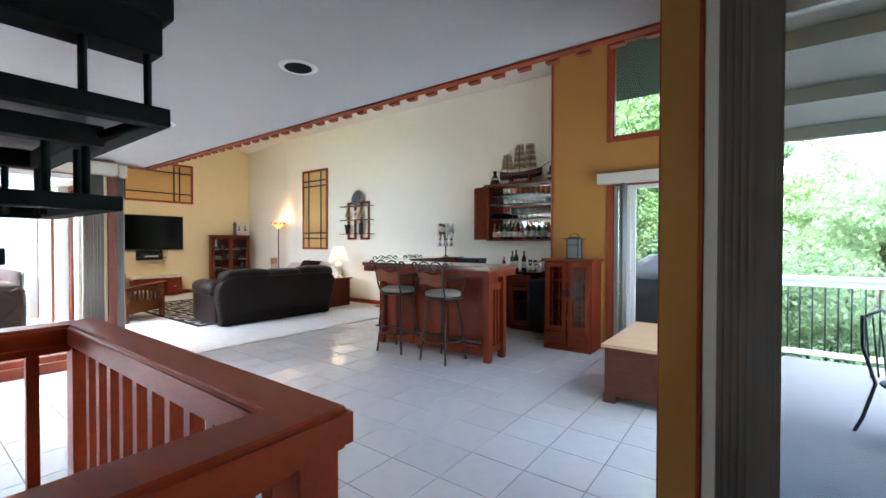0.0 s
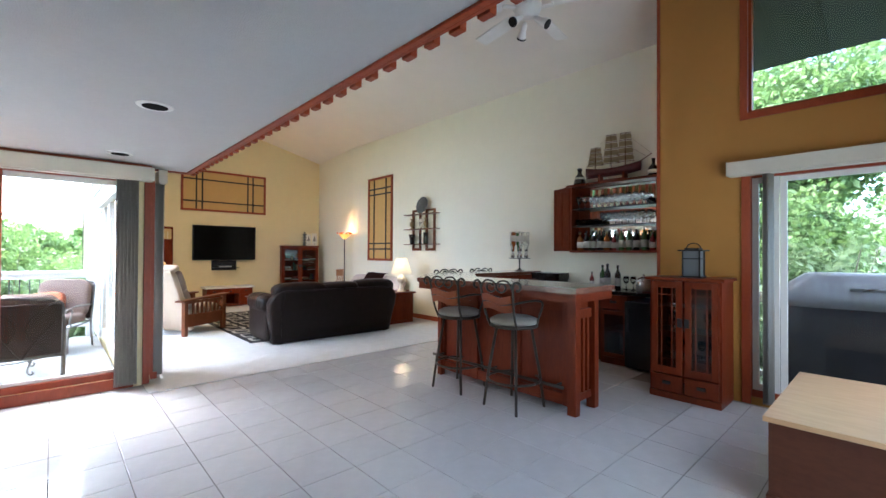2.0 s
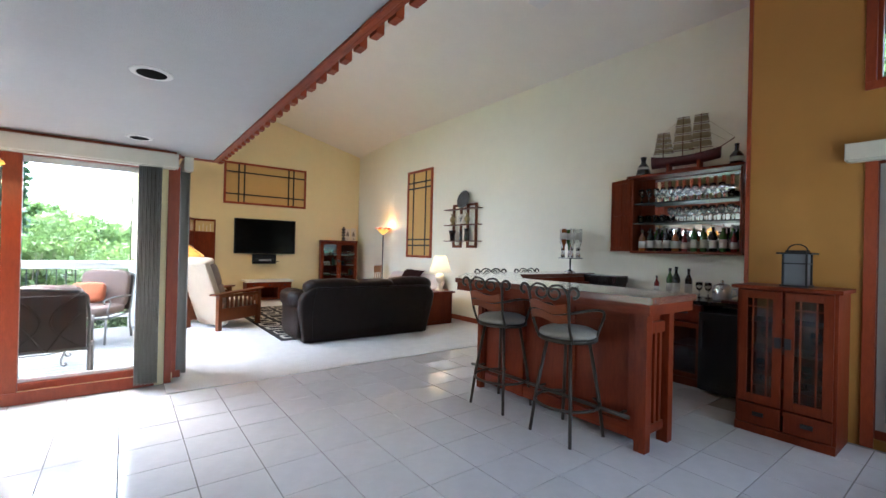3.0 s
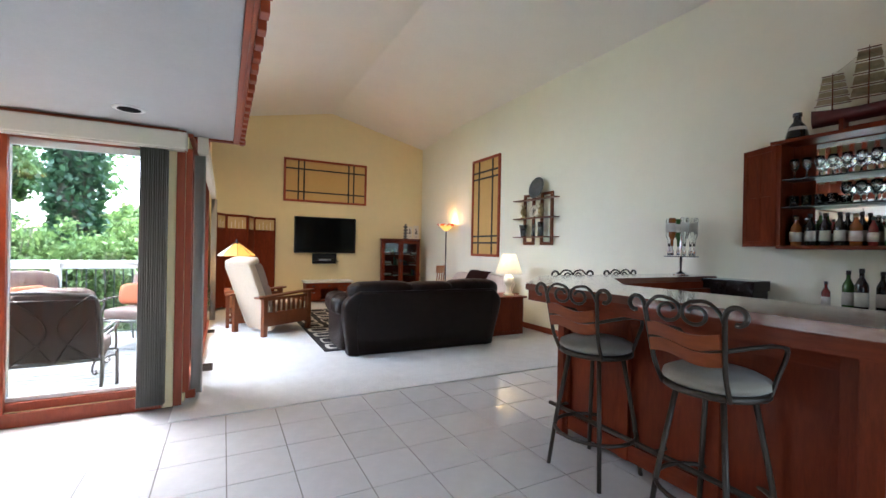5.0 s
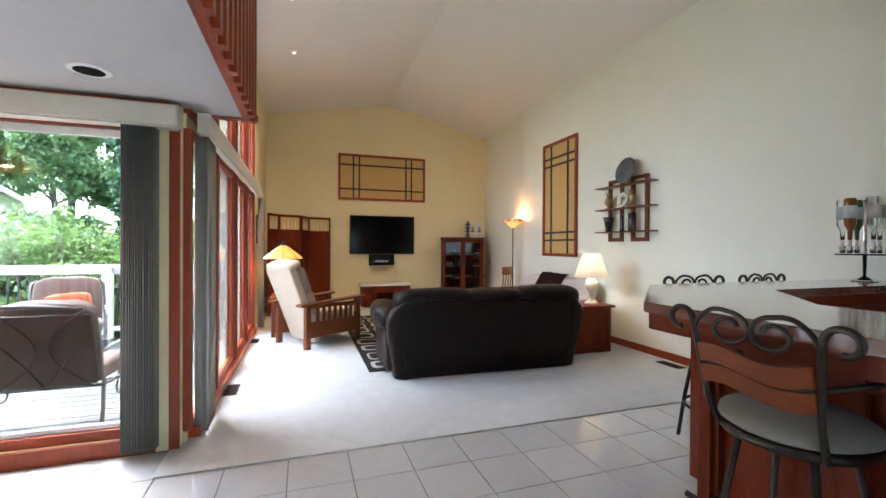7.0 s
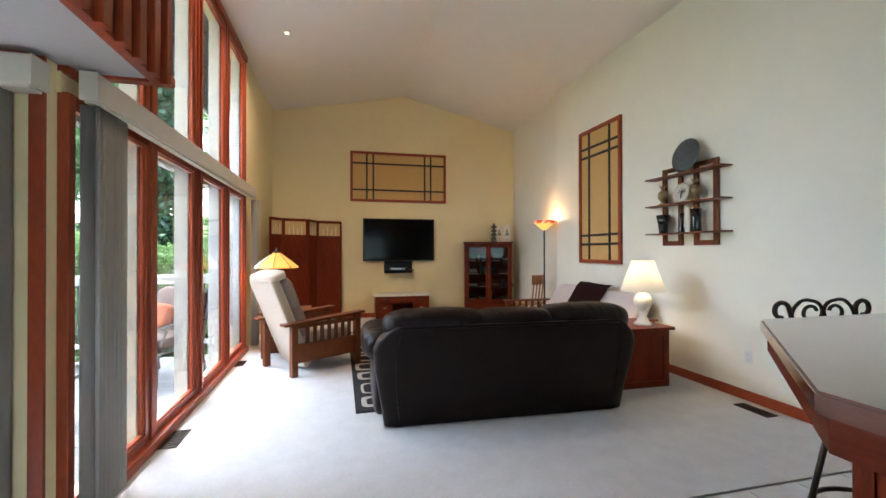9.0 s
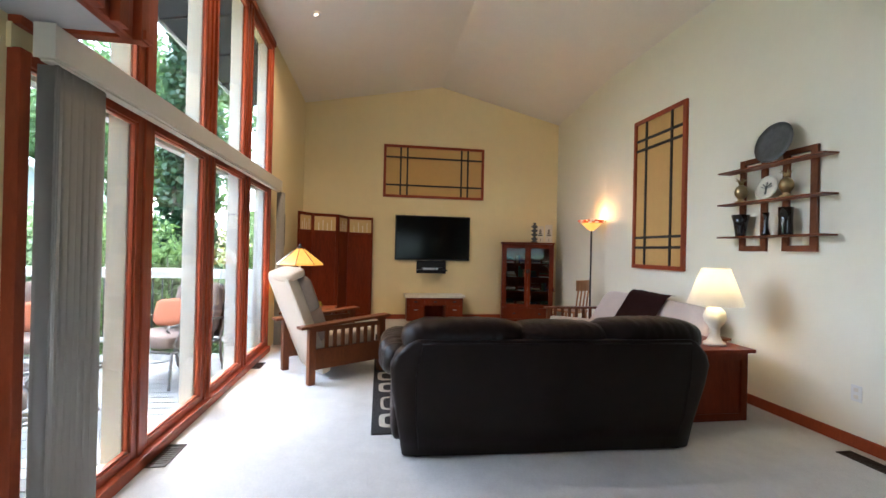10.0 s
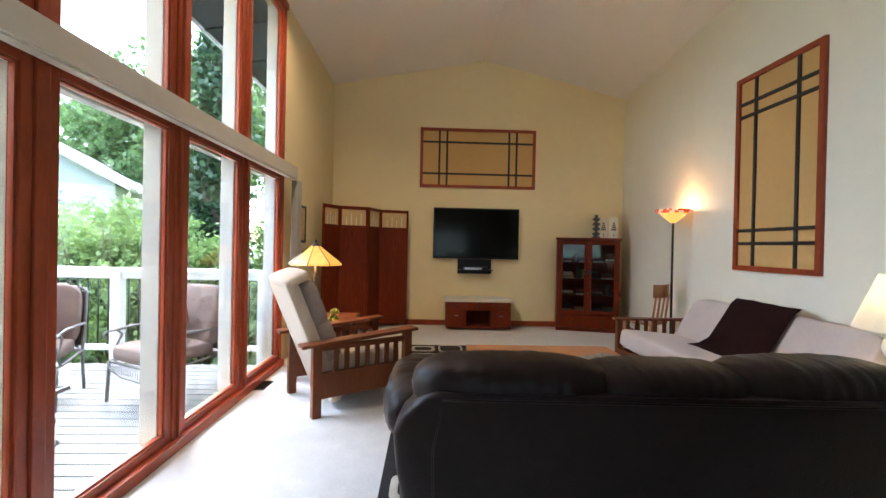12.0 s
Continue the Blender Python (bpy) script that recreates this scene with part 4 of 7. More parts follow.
def end_table(at):
    t = thing("mission_side_table", at, "oak mission side table with slatted sides", "side table")
    part("tabletop", boxes((-0.32, -0.30, 0.55, 0.32, 0.30, 0.58), bev=0.006), M_CHAIRWOOD, t)
    for x in (-0.27, 0.27):
        for y in (-0.25, 0.25):
            part("leg", boxes((x - 0.025, y - 0.025, 0, x + 0.025, y + 0.025, 0.55), bev=0.005), M_CHAIRWOOD, t)
    part("shelf", boxes((-0.27, -0.25, 0.22, 0.27, 0.25, 0.24), bev=0.003), M_CHAIRWOOD, t)
    part("back", boxes((-0.24, -0.23, 0.24, -0.22, 0.23, 0.55), bev=0.003), M_OAK, t)
    for x in (-0.27, 0.27):
        part("rail", boxes((x - 0.01, -0.225, 0.06, x + 0.01, 0.225, 0.10), bev=0.003), M_CHAIRWOOD, t)
        for k in range(5):
            y = -0.18 + 0.09 * k
            part("slat", boxes((x - 0.008, y - 0.018, 0.10, x + 0.008, y + 0.018, 0.22), bev=0.002), M_CHAIRWOOD, t)


end_table((-9.93, 3.16, 0.004))

tl = thing("stained_glass_table_lamp", (-9.92, 3.03, 0.584), "lit table lamp with a stained glass shade", "table lamp")
bm = bmesh.new()
lathe(bm, [(0.09, 0), (0.085, 0.02), (0.03, 0.04), (0.018, 0.08), (0.024, 0.2), (0.016, 0.34), (0.014, 0.56)], 16)
part("base", bm, M_BLACK, tl)
for k in range(8):
    a0, a1 = 2 * math.pi * k / 8, 2 * math.pi * (k + 1) / 8
    bm = bmesh.new()
    prof = [(0.285, 0.555), (0.275, 0.575), (0.045, 0.755)]
    outer = [[bm.verts.new((r * math.cos(a), r * math.sin(a), z)) for a in (a0, a1)] for r, z in prof]
    inner = [[bm.verts.new(((r - 0.006) * math.cos(a), (r - 0.006) * math.sin(a), z - 0.004)) for a in (a0, a1)] for r, z in prof]
    for L in (outer, inner):
        for p, q in zip(L, L[1:]):
            bm.faces.new((p[0], p[1], q[1], q[0]))
    part("glass_panel", bm, M_TIFFP if k % 4 == 2 else M_TIFF, tl)
    bm = bmesh.new()
    sweep(bm, [(0.286 * math.cos(a0), 0.286 * math.sin(a0), 0.555), (0.276 * math.cos(a0), 0.276 * math.sin(a0), 0.577), (0.05 * math.cos(a0), 0.05 * math.sin(a0), 0.757)], 0.004, 6)
    part("lead_rib", bm, M_BLACK, tl)
bm = bmesh.new()
lathe(bm, [(0.055, 0.752), (0.03, 0.77), (0.012, 0.785), (0.016, 0.80), (0.004, 0.82)], 12)
part("finial", bm, M_BLACK, tl)

pot = thing("flower_pot", (-9.72, 3.28, 0.584), "small pot of dried yellow-green flowers", "plant")
bm = bmesh.new()
rr = random.Random(5)
for k in range(60):
    a, r, z = rr.uniform(0, 6.28), rr.uniform(0, 0.05), rr.uniform(0.0, 0.10)
    bmesh.ops.create_icosphere(bm, subdivisions=1, radius=rr.uniform(0.010, 0.017), matrix=Matrix.Translation((r * math.cos(a), r * math.sin(a), 0.015 + z)))
part("flowers", bm, M_PLANT, pot)
rem = thing("remote_control", (-9.72, 3.40, 0.584), "grey remote control on the side table", "remote")
part("body", boxes((-0.08, -0.022, 0, 0.08, 0.022, 0.02), bev=0.006), M_PLASTIC, rem)

# folding screen of four leaves
SCREEN = [(-11.53, 2.70), (-11.86, 2.87), (-12.0, 3.285), (-12.4, 3.42), (-12.53, 3.886)]
scr = thing("folding_screen", (-12.0, 3.2, 0.004), "four-leaf dark wood folding screen with straw inserts", "folding screen")
for (xa, ya), (xb, yb) in zip(SCREEN, SCREEN[1:]):
    d = Vector((xb - xa, yb - ya, 0))
    L = d.length - 0.012
    m = Matrix.Translation((xa + 12.0, ya - 3.2, 0)) @ Matrix.Rotation(math.atan2(d.y, d.x), 4, 'Z')
    bm = bmesh.new()
    for b in ((0, -0.014, 0.02, 0.032, 0.014, 1.94), (L - 0.032, -0.014, 0.02, L, 0.014, 1.94), (0.032, -0.014, 1.89, L - 0.032, 0.014, 1.94), (0.032, -0.014, 0.06, L - 0.032, 0.014, 0.14), (0.032, -0.012, 1.62, L - 0.032, 0.012, 1.65)):
        bx(bm, *b, bev=0.004, m=m)
    leaf = part("leaf_frame", bm, M_CHERRY, scr)
    bm = bmesh.new()
    bx(bm, 0.03, -0.006, 0.13, L - 0.03, 0.006, 1.63, m=m)
    part("solid_panel", bm, M_CHERRY, leaf)
    bm = bmesh.new()
    bx(bm, 0.03, -0.005, 1.645, L - 0.03, 0.005, 1.895, m=m)
    part("straw_insert", bm, M_PALEPANEL, leaf)
    bm = bmesh.new()
    for k in range(4):
        u = 0.032 + (L - 0.064) * (k + 1) / 5
        bx(bm, u - 0.006, 0.006, 1.65, u + 0.006, 0.011, 1.78 + 0.05 * (k % 2), m=m)
        bx(bm, u - 0.006, -0.011, 1.65, u + 0.006, -0.006, 1.78 + 0.05 * (k % 2), m=m)
    part("slats", bm, M_CREAMOBJ, leaf)

# television, bracket shelf and player
tv = thing("television", (-12.66, 5.035, 1.157), "large black flat television on the wall, switched off", "television")
part("casing", boxes((0.0, -0.735, 0, 0.055, 0.735, 0.866), bev=0.008), M_PLASTIC, tv)
part("screen", boxes((0.0555, -0.71, 0.03, 0.0585, 0.71, 0.845)), M_SCREEN, tv)
part("bracket", boxes((-0.018, -0.3, 0.2, 0.0, 0.3, 0.6)), M_BLACK, tv)
sh = thing("media_shelf", (-12.66, 5.02, 0.90), "black wall shelf under the television", "shelf")
part("back_plate", boxes((-0.018, -0.29, 0, 0.005, 0.29, 0.25), bev=0.003), M_PLASTIC, sh)
part("shelf", boxes((0.005, -0.29, 0.06, 0.24, 0.29, 0.075), bev=0.003), M_PLASTIC, sh)
pl = thing("disc_player", (-12.50, 5.02, 0.976), "slim silver and black disc player", "player")
part("case", boxes((-0.1, -0.2, 0, 0.1, 0.2, 0.05), bev=0.004), M_PLASTIC, pl)
part("front", boxes((0.101, -0.19, 0.006, 0.106, 0.10, 0.044)), M_SILVER, pl)

# bench cabinet below
bn = thing("low_cabinet", (-12.43, 5.06, 0.004), "low cherry cabinet with a cream top", "cabinet")
part("body", boxes((-0.21, -0.53, 0.03, 0.18, -0.20, 0.46), (-0.21, 0.20, 0.03, 0.18, 0.53, 0.46), (-0.21, -0.20, 0.32, 0.18, 0.20, 0.46), (-0.21, -0.2, 0.03, -0.19, 0.2, 0.32), (-0.21, -0.2, 0.03, 0.18, 0.2, 0.06), bev=0.006), M_CHERRY, bn)
part("top", boxes((-0.235, -0.57, 0.461, 0.22, 0.57, 0.51), bev=0.014), M_MARBLE, bn, "cream padded top")
for y, w in ((-0.365, 0.28), (0.0, 0.36), (0.365, 0.28)):
    dr = part("drawer", boxes((0.181, y - w / 2, 0.335, 0.196, y + w / 2, 0.44), bev=0.004), M_CHERRY, bn)
    part("handle", boxes((0.197, y - 0.03, 0.375, 0.212, y + 0.03, 0.40), bev=0.003), M_BLACK, dr)
for y in (-0.365, 0.365):
    dr = part("door", boxes((0.181, y - 0.14, 0.06, 0.196, y + 0.14, 0.315), bev=0.004), M_CHERRY, bn)
    part("handle", boxes((0.197, y - 0.035, 0.23, 0.207, y + 0.035, 0.245), bev=0.003), M_SILVER, dr)

# glazed bookcase in the corner
bc = thing("glazed_bookcase", (-12.36, 6.37, 0.004), "cherry bookcase with two glazed doors and books", "bookcase", rz=76)
W, D, Hh = 0.98, 0.30, 1.545
part("carcass", boxes((0, 0, 0.0, 0.03, D, Hh - 0.03), (W - 0.03, 0, 0.0, W, D, Hh - 0.03), (0.03, D - 0.015, 0.0, W - 0.03, D, Hh - 0.03), (0.03, 0.02, 0.0, W - 0.03, D - 0.015, 0.05), bev=0.004), M_CHERRY, bc)
part("top", boxes((-0.02, -0.03, Hh - 0.03, W + 0.02, D, Hh), bev=0.006), M_CHERRY, bc)
for z in (0.30, 0.58, 0.85, 1.12):
    part("shelf", boxes((0.03, 0.03, z, W - 0.03, D - 0.016, z + 0.018)), M_CHERRY, bc)
part("drawer", boxes((0.03, 0.0, 0.06, W - 0.03, 0.02, 0.27), bev=0.005), M_CHERRY, bc)
for x in (0.25, 0.73):
    part("knob", boxes((x - 0.025, -0.018, 0.155, x + 0.025, 0.0, 0.18), bev=0.005), M_BLACK, bc)
for x0, x1 in ((0.03, W / 2 - 0.002), (W / 2 + 0.002, W - 0.03)):
    dm = boxes((x0, -0.002, 0.285, x0 + 0.055, 0.02, 1.50), (x1 - 0.055, -0.002, 0.285, x1, 0.02, 1.50), (x0 + 0.055, -0.002, 0.285, x1 - 0.055, 0.02, 0.35), (x0 + 0.055, -0.002, 1.43, x1 - 0.055, 0.02, 1.50), bev=0.004)
    dr = part("door", dm, M_CHERRY, bc)
    g = part("pane", boxes((x0 + 0.05, 0.006, 0.345, x1 - 0.05, 0.011, 1.435)), M_GLASS, dr)
    g.visible_shadow = False
    xm = x1 - 0.02 if x0 < 0.2 else x0 + 0.02
    part("handle", boxes((xm - 0.015, -0.02, 0.95, xm + 0.015, -0.002, 1.03), bev=0.004), M_BLACK, dr)
bcm = bc.matrix_basis
rr = random.Random(12)
M_BOOKS = [mat("book_%s" % nm, c, 0.7, grain=0.15, scale=40) for nm, c in (("navy", (0.03, 0.04, 0.09)), ("red", (0.22, 0.03, 0.03)), ("tan", (0.36, 0.25, 0.14)), ("white", (0.6, 0.58, 0.52)), ("green", (0.05, 0.10, 0.06)), ("black", (0.02, 0.02, 0.02)))]
for z in (0.318, 0.598, 0.868, 1.138):
    x = 0.08
    while x < 0.88:
        if rr.random() < 0.45:
            hgt = rr.uniform(0.13, 0.21)
            w = rr.uniform(0.02, 0.045)
            bk = thing("book", (0, 0, 0), "book standing on a bookcase shelf", "book", "books in the bookcase")
            bk.matrix_basis = bcm @ Matrix.Translation((x, 0.09, z))
            part("cover", boxes((0, 0, 0, w, 0.14, hgt), bev=0.002), rr.choice(M_BOOKS), bk)
            x += w + 0.003
        else:
            w = rr.uniform(0.14, 0.2)
            zz = 0.0
            for q in range(rr.randint(2, 4)):
                t = rr.uniform(0.02, 0.035)
                bk = thing("book", (0, 0, 0), "book lying flat in a stack", "book", "books in the bookcase")
                bk.matrix_basis = bcm @ Matrix.Translation((x, 0.07, z + zz))
                part("cover", boxes((0, 0, 0, w - 0.01 * q, 0.15, t), bev=0.002), rr.choice(M_BOOKS), bk)
                zz += t + 0.001
            x += w + 0.05
cs = thing("stacked_candle_holder", (0, 0, 0), "dark turned candle holder of stacked balls", "candle holder")
cs.matrix_basis = bcm @ Matrix.Translation((0.62, 0.13, Hh))
bm = bmesh.new()
lathe(bm, [(0.06, 0), (0.065, 0.02), (0.025, 0.04)] + [(0.022 + 0.042 * math.sin(math.pi * (k % 5) / 4), 0.04 + 0.32 * k / 20) for k in range(21)] + [(0.03, 0.385)], 14)
part("body", bm, M_PLATE, cs)
for k, x in enumerate((0.74, 0.90)):
    fb = thing("decorative_tile", (0, 0, 0), "cream decorative tile with a dark leaf motif", "ornament")
    fb.matrix_basis = bcm @ Matrix.Translation((x, 0.14, Hh)) @ pose(0, 0, 0, -6, 0, 8 - 10 * k)
    part("tile", boxes((-0.07, 0, 0, 0.07, 0.02, 0.33 + 0.03 * k), bev=0.004), M_CREAMOBJ, fb)
    for q in range(4):
        part("leaf_mark", boxes((-0.016 - 0.008 * q, -0.004, 0.24 - 0.035 * q, 0.016 + 0.008 * q, -0.001, 0.262 - 0.035 * q)), M_SLAT, fb)
    part("stem_mark", boxes((-0.004, -0.004, 0.03, 0.004, -0.001, 0.08)), M_SLAT, fb)

# torchiere
fl = thing("floor_lamp", (-10.50, 7.22, 0.004), "black floor lamp with a glowing stained glass bowl", "floor lamp")
bm = bmesh.new()
lathe(bm, [(0.13, 0), (0.13, 0.015), (0.05, 0.035), (0.02, 0.06)], 20)
part("base", bm, M_BLACK, fl)
bm = bmesh.new()
sweep(bm, [(0, 0, 0.05), (0, 0, 1.74)], 0.013, 10)
part("pole", bm, M_BLACK, fl)
bm = bmesh.new()
lathe(bm, [(0.022, 1.70), (0.05, 1.72), (0.10, 1.765), (0.135, 1.80), (0.15, 1.825)], 24)
part("bowl", bm, M_TORCH, fl, "glowing amber glass bowl")
for row, (r, z, count) in enumerate(((0.160, 1.832, 20), (0.186, 1.852, 22))):
    for k in range(count):
        a0 = 2 * math.pi * (k + 0.5 * row) / count
        bm = bmesh.new()
        pillow(bm, (r, 0, z), (0.046, 0.052, 0.026), 0.6, Matrix.Rotation(a0, 4, 'Z'), 8, 6)
        part("rim_glass", bm, M_TIFFP if (k + row) % 3 == 0 else M_TIFFR, fl)
lt = new("floor_lamp_light", bpy.data.lights.new("floor_lamp_light", 'POINT'))
lt.location, lt.data.energy, lt.data.color, lt.data.shadow_soft_size = (-10.50, 7.22, 1.89), 0.5, (1.0, 0.56, 0.24), 0.05

# futon
fu = thing("futon", (-9.05, 6.86, 0.004), "reclined futon with a grey-beige mattress on a wood frame", "futon")
bm = bmesh.new()
pillow(bm, (0, -0.20, 0.36), (2.0, 0.76, 0.19), 0.25, pose(0, 0, 0, -5, 0, 0), 36, 12, 0.015, 4)
part("seat_mattress", bm, M_FUTON, fu)
bm = bmesh.new()
pillow(bm, (0, 0.08, 0.26), (2.0, 0.17, 0.66), 0.25, pose(0, 0.06, 0.36, -32, 0, 0), 36, 12, 0.015, 9)
part("back_mattress", bm, M_FUTON, fu)
part("frame", boxes((-1.02, -0.5, 0.14, 1.02, -0.46, 0.26), (-1.02, 0.34, 0.14, 1.02, 0.38, 0.26), (-0.9, -0.46, 0.2, 0.9, 0.34, 0.235), bev=0.005), M_CHAIRWOOD, fu)
for sg in (-1, 1):
    x = sg * 1.07
    part("arm", boxes((x - 0.05, -0.52, 0.565, x + 0.05, 0.42, 0.59), bev=0.006), M_CHAIRWOOD, fu)
    for y in (-0.46, 0.36):
        part("leg", boxes((x - 0.03, y - 0.03, 0, x + 0.03, y + 0.03, 0.565), bev=0.005), M_CHAIRWOOD, fu)
    part("arm_rail", boxes((x - 0.015, -0.43, 0.18, x + 0.015, 0.33, 0.24), bev=0.004), M_CHAIRWOOD, fu)
    for k in range(7):
        y = -0.36 + 0.105 * k
        part("slat", boxes((x - 0.01, y - 0.02, 0.24, x + 0.01, y + 0.02, 0.565), bev=0.002), M_CHAIRWOOD, fu)
th = thing("throw_blanket", (-9.05, 6.86, 0.004), "dark plum throw draped over the futon", "blanket")
bm = bmesh.new()
prof = [(-0.14, 0.462), (0.02, 0.475), (0.13, 0.53), (0.25, 0.70), (0.37, 0.865), (0.43, 0.905), (0.50, 0.89)]
cols = []
for i in range(15):
    x = -0.40 + 0.72 * i / 14
    cols.append([bm.verts.new((x + 0.22 * (0.3 - y) * 0.6 + 0.01 * noise.noise(Vector((x * 5, y * 5, 0))), y - 0.02, z + 0.012 * noise.noise(Vector((x * 7, z * 6, 3))))) for y, z in prof])
for a, b in zip(cols, cols[1:]):
    for p in range(len(prof) - 1):
        f = bm.faces.new((a[p], b[p], b[p + 1], a[p + 1]))
        f.smooth = True
bmesh.ops.solidify(bm, geom=list(bm.faces), thickness=0.02)
part("cloth", bm, M_THROW, th)

# wooden chair behind the futon arm
wc = thing("wooden_chair", (-10.75, 7.02, 0.004), "honey oak wooden chair with a curved back rail", "chair", rz=-55)
part("seat", boxes((-0.2, -0.2, 0.43, 0.2, 0.2, 0.46), bev=0.01), M_OAK, wc)
for x in (-0.17, 0.17):
    for y in (-0.17, 0.17):
        part("leg", boxes((x - 0.018, y - 0.018, 0, x + 0.018, y + 0.018, 0.43), bev=0.004), M_OAK, wc)
bm = bmesh.new()
for k in range(8):
    a = -0.19 + 0.38 * k / 8
    f1 = lambda u: 0.20 + 0.05 * (1 - (u / 0.19) ** 2)
    v = [bm.verts.new(p) for p in ((a, f1(a), 0.78), (a + 0.0475, f1(a + 0.0475), 0.78), (a + 0.0475, f1(a + 0.0475), 0.94), (a, f1(a), 0.94), (a, f1(a) + 0.02, 0.78), (a + 0.0475, f1(a + 0.0475) + 0.02, 0.78), (a + 0.0475, f1(a + 0.0475) + 0.02, 0.94), (a, f1(a) + 0.02, 0.94))]
    for f in ((3, 2, 1, 0), (4, 5, 6, 7), (0, 1, 5, 4), (2, 3, 7, 6)):
        bm.faces.new([v[i] for i in f])
part("back_rail", bm, M_OAK, wc)
for x in (-0.16, -0.055, 0.055, 0.16):
    bm = bmesh.new()
    sweep(bm, [(x, 0.18, 0.45), (x, 0.225, 0.80)], 0.013, 8)
    part("spindle", bm, M_OAK, wc)

# coffee table and magazines
ct = thing("coffee_table", (-8.95, 5.25, 0.016), "honey oak coffee table on the rug", "coffee table")
part("tabletop", boxes((-0.38, -0.66, 0.40, 0.38, 0.66, 0.435), bev=0.008), M_OAK, ct)
for x in (-0.32, 0.32):
    for y in (-0.58, 0.58):
        part("leg", boxes((x - 0.035, y - 0.035, 0, x + 0.035, y + 0.035, 0.40), bev=0.006), M_OAK, ct)
part("apron", boxes((-0.33, -0.60, 0.32, -0.31, 0.60, 0.40), (0.31, -0.60, 0.32, 0.33, 0.60, 0.40), bev=0.003), M_OAK, ct)
for k in range(3):
    mg = thing("magazine", (-8.86 + 0.03 * k, 5.72 - 0.03 * k, 0.4525 + 0.009 * k), "glossy magazine lying on the coffee table", "magazine", "magazines", rz=14 + 9 * k)
    part("cover", boxes((-0.12, -0.15, 0, 0.12, 0.15, 0.008), bev=0.002), M_PAPER, mg)

# end table by the sofa with a white lamp
et = thing("end_table", (-7.78, 6.72, 0.004), "cherry panelled end table beside the sofa", "end table")
part("body", boxes((-0.25, -0.33, 0.0, 0.25, 0.33, 0.565), bev=0.004), M_CHERRY, et)
part("tabletop", boxes((-0.29, -0.37, 0.565, 0.31, 0.36, 0.595), bev=0.005), M_CHERRY, et)
part("side_stile", boxes((0.251, -0.33, 0.0, 0.262, -0.27, 0.56), (0.251, 0.27, 0.0, 0.262, 0.33, 0.56), (0.251, -0.27, 0.50, 0.262, 0.27, 0.56), (0.251, -0.27, 0.0, 0.262, 0.27, 0.06), bev=0.003), M_CHERRY, et)
wl = thing("table_lamp", (-7.66, 6.86, 0.599), "lit table lamp with a cream turned base", "table lamp")
bm = bmesh.new()
lathe(bm, [(0.085, 0), (0.085, 0.02), (0.06, 0.035), (0.05, 0.06), (0.035, 0.09), (0.045, 0.11), (0.035, 0.13), (0.05, 0.16), (0.078, 0.20), (0.088, 0.24), (0.078, 0.285), (0.05, 0.315), (0.025, 0.335), (0.014, 0.36), (0.01, 0.42)], 28)
part("base", bm, M_CREAMOBJ, wl)
bm = bmesh.new()
prof = [(0.215, 0.345), (0.105, 0.655)]
o = [[bm.verts.new((r * math.cos(6.2832 * k / 40) * (1 + 0.006 * (k % 2)), r * math.sin(6.2832 * k / 40) * (1 + 0.006 * (k % 2)), z)) for k in range(40)] for r, z in prof]
for k in range(40):
    f = bm.faces.new((o[0][k], o[0][(k + 1) % 40], o[1][(k + 1) % 40], o[1][k]))
    f.smooth = True
bmesh.ops.solidify(bm, geom=list(bm.faces), thickness=0.003)
part("shade", bm, M_SHADE, wl, "glowing cream linen shade")
lt = new("table_lamp_light", bpy.data.lights.new("table_lamp_light", 'POINT'))
lt.location, lt.data.energy, lt.data.color, lt.data.shadow_soft_size = (-7.66, 6.86, 1.10), 0.38, (1.0, 0.76, 0.46), 0.05
lt = new("side_lamp_light", bpy.data.lights.new("side_lamp_light", 'POINT'))
lt.location, lt.data.energy, lt.data.color, lt.data.shadow_soft_size = (-9.92, 3.03, 1.18), 0.8, (1.0, 0.62, 0.26), 0.05


# ---- wall pieces ----
def wall_grid(name, m, w, h, label, cols, rows):
    """A timber framed paper panel with dark slats; local x across, z up, facing -y."""
    g = thing(name, (0, 0, 0), label, "wall panel", "framed wall panels")
    g.matrix_basis = m
    fw = 0.05
    part("frame", boxes((0, -0.035, 0, fw, 0, h), (w - fw, -0.035, 0, w, 0, h), (fw, -0.035, 0, w - fw, 0, fw), (fw, -0.035, h - fw, w - fw, 0, h), bev=0.004), M_TRIM, g)
    part("paper", boxes((fw, -0.012, fw, w - fw, -0.002, h - fw)), M_PANEL, g)
    for c in cols:
        part("slat", boxes((c - 0.016, -0.026, fw, c + 0.016, -0.0125, h - fw)), M_SLAT, g)
    for r in rows:
        part("slat", boxes((fw, -0.0265, r - 0.016, w - fw, -0.013, r + 0.016)), M_SLAT, g)


wall_grid("wall_panel", pose(-9.70, WALL_R, 1.18), 0.98, 1.95, "tall framed tan panel with a dark slat grid", (0.25, 0.73), (0.27, 0.40, 1.55, 1.68))
wall_grid("wall_panel", pose(WALL_T, 4.05, 2.37, 0, 0, 90), 1.99, 1.02, "wide framed tan panel with a dark slat grid", (0.33, 0.46, 1.53, 1.66), (0.24, 0.78))

ws = thing("wall_shelf", (-7.63, WALL_R, 1.41), "cherry wall shelf with three boards", "wall shelf")
for z in (0.12, 0.43, 0.735):
    part("board", boxes((-0.47, -0.17, z, 0.52, -0.03, z + 0.014), bev=0.003), M_CHAIRWOOD, ws)
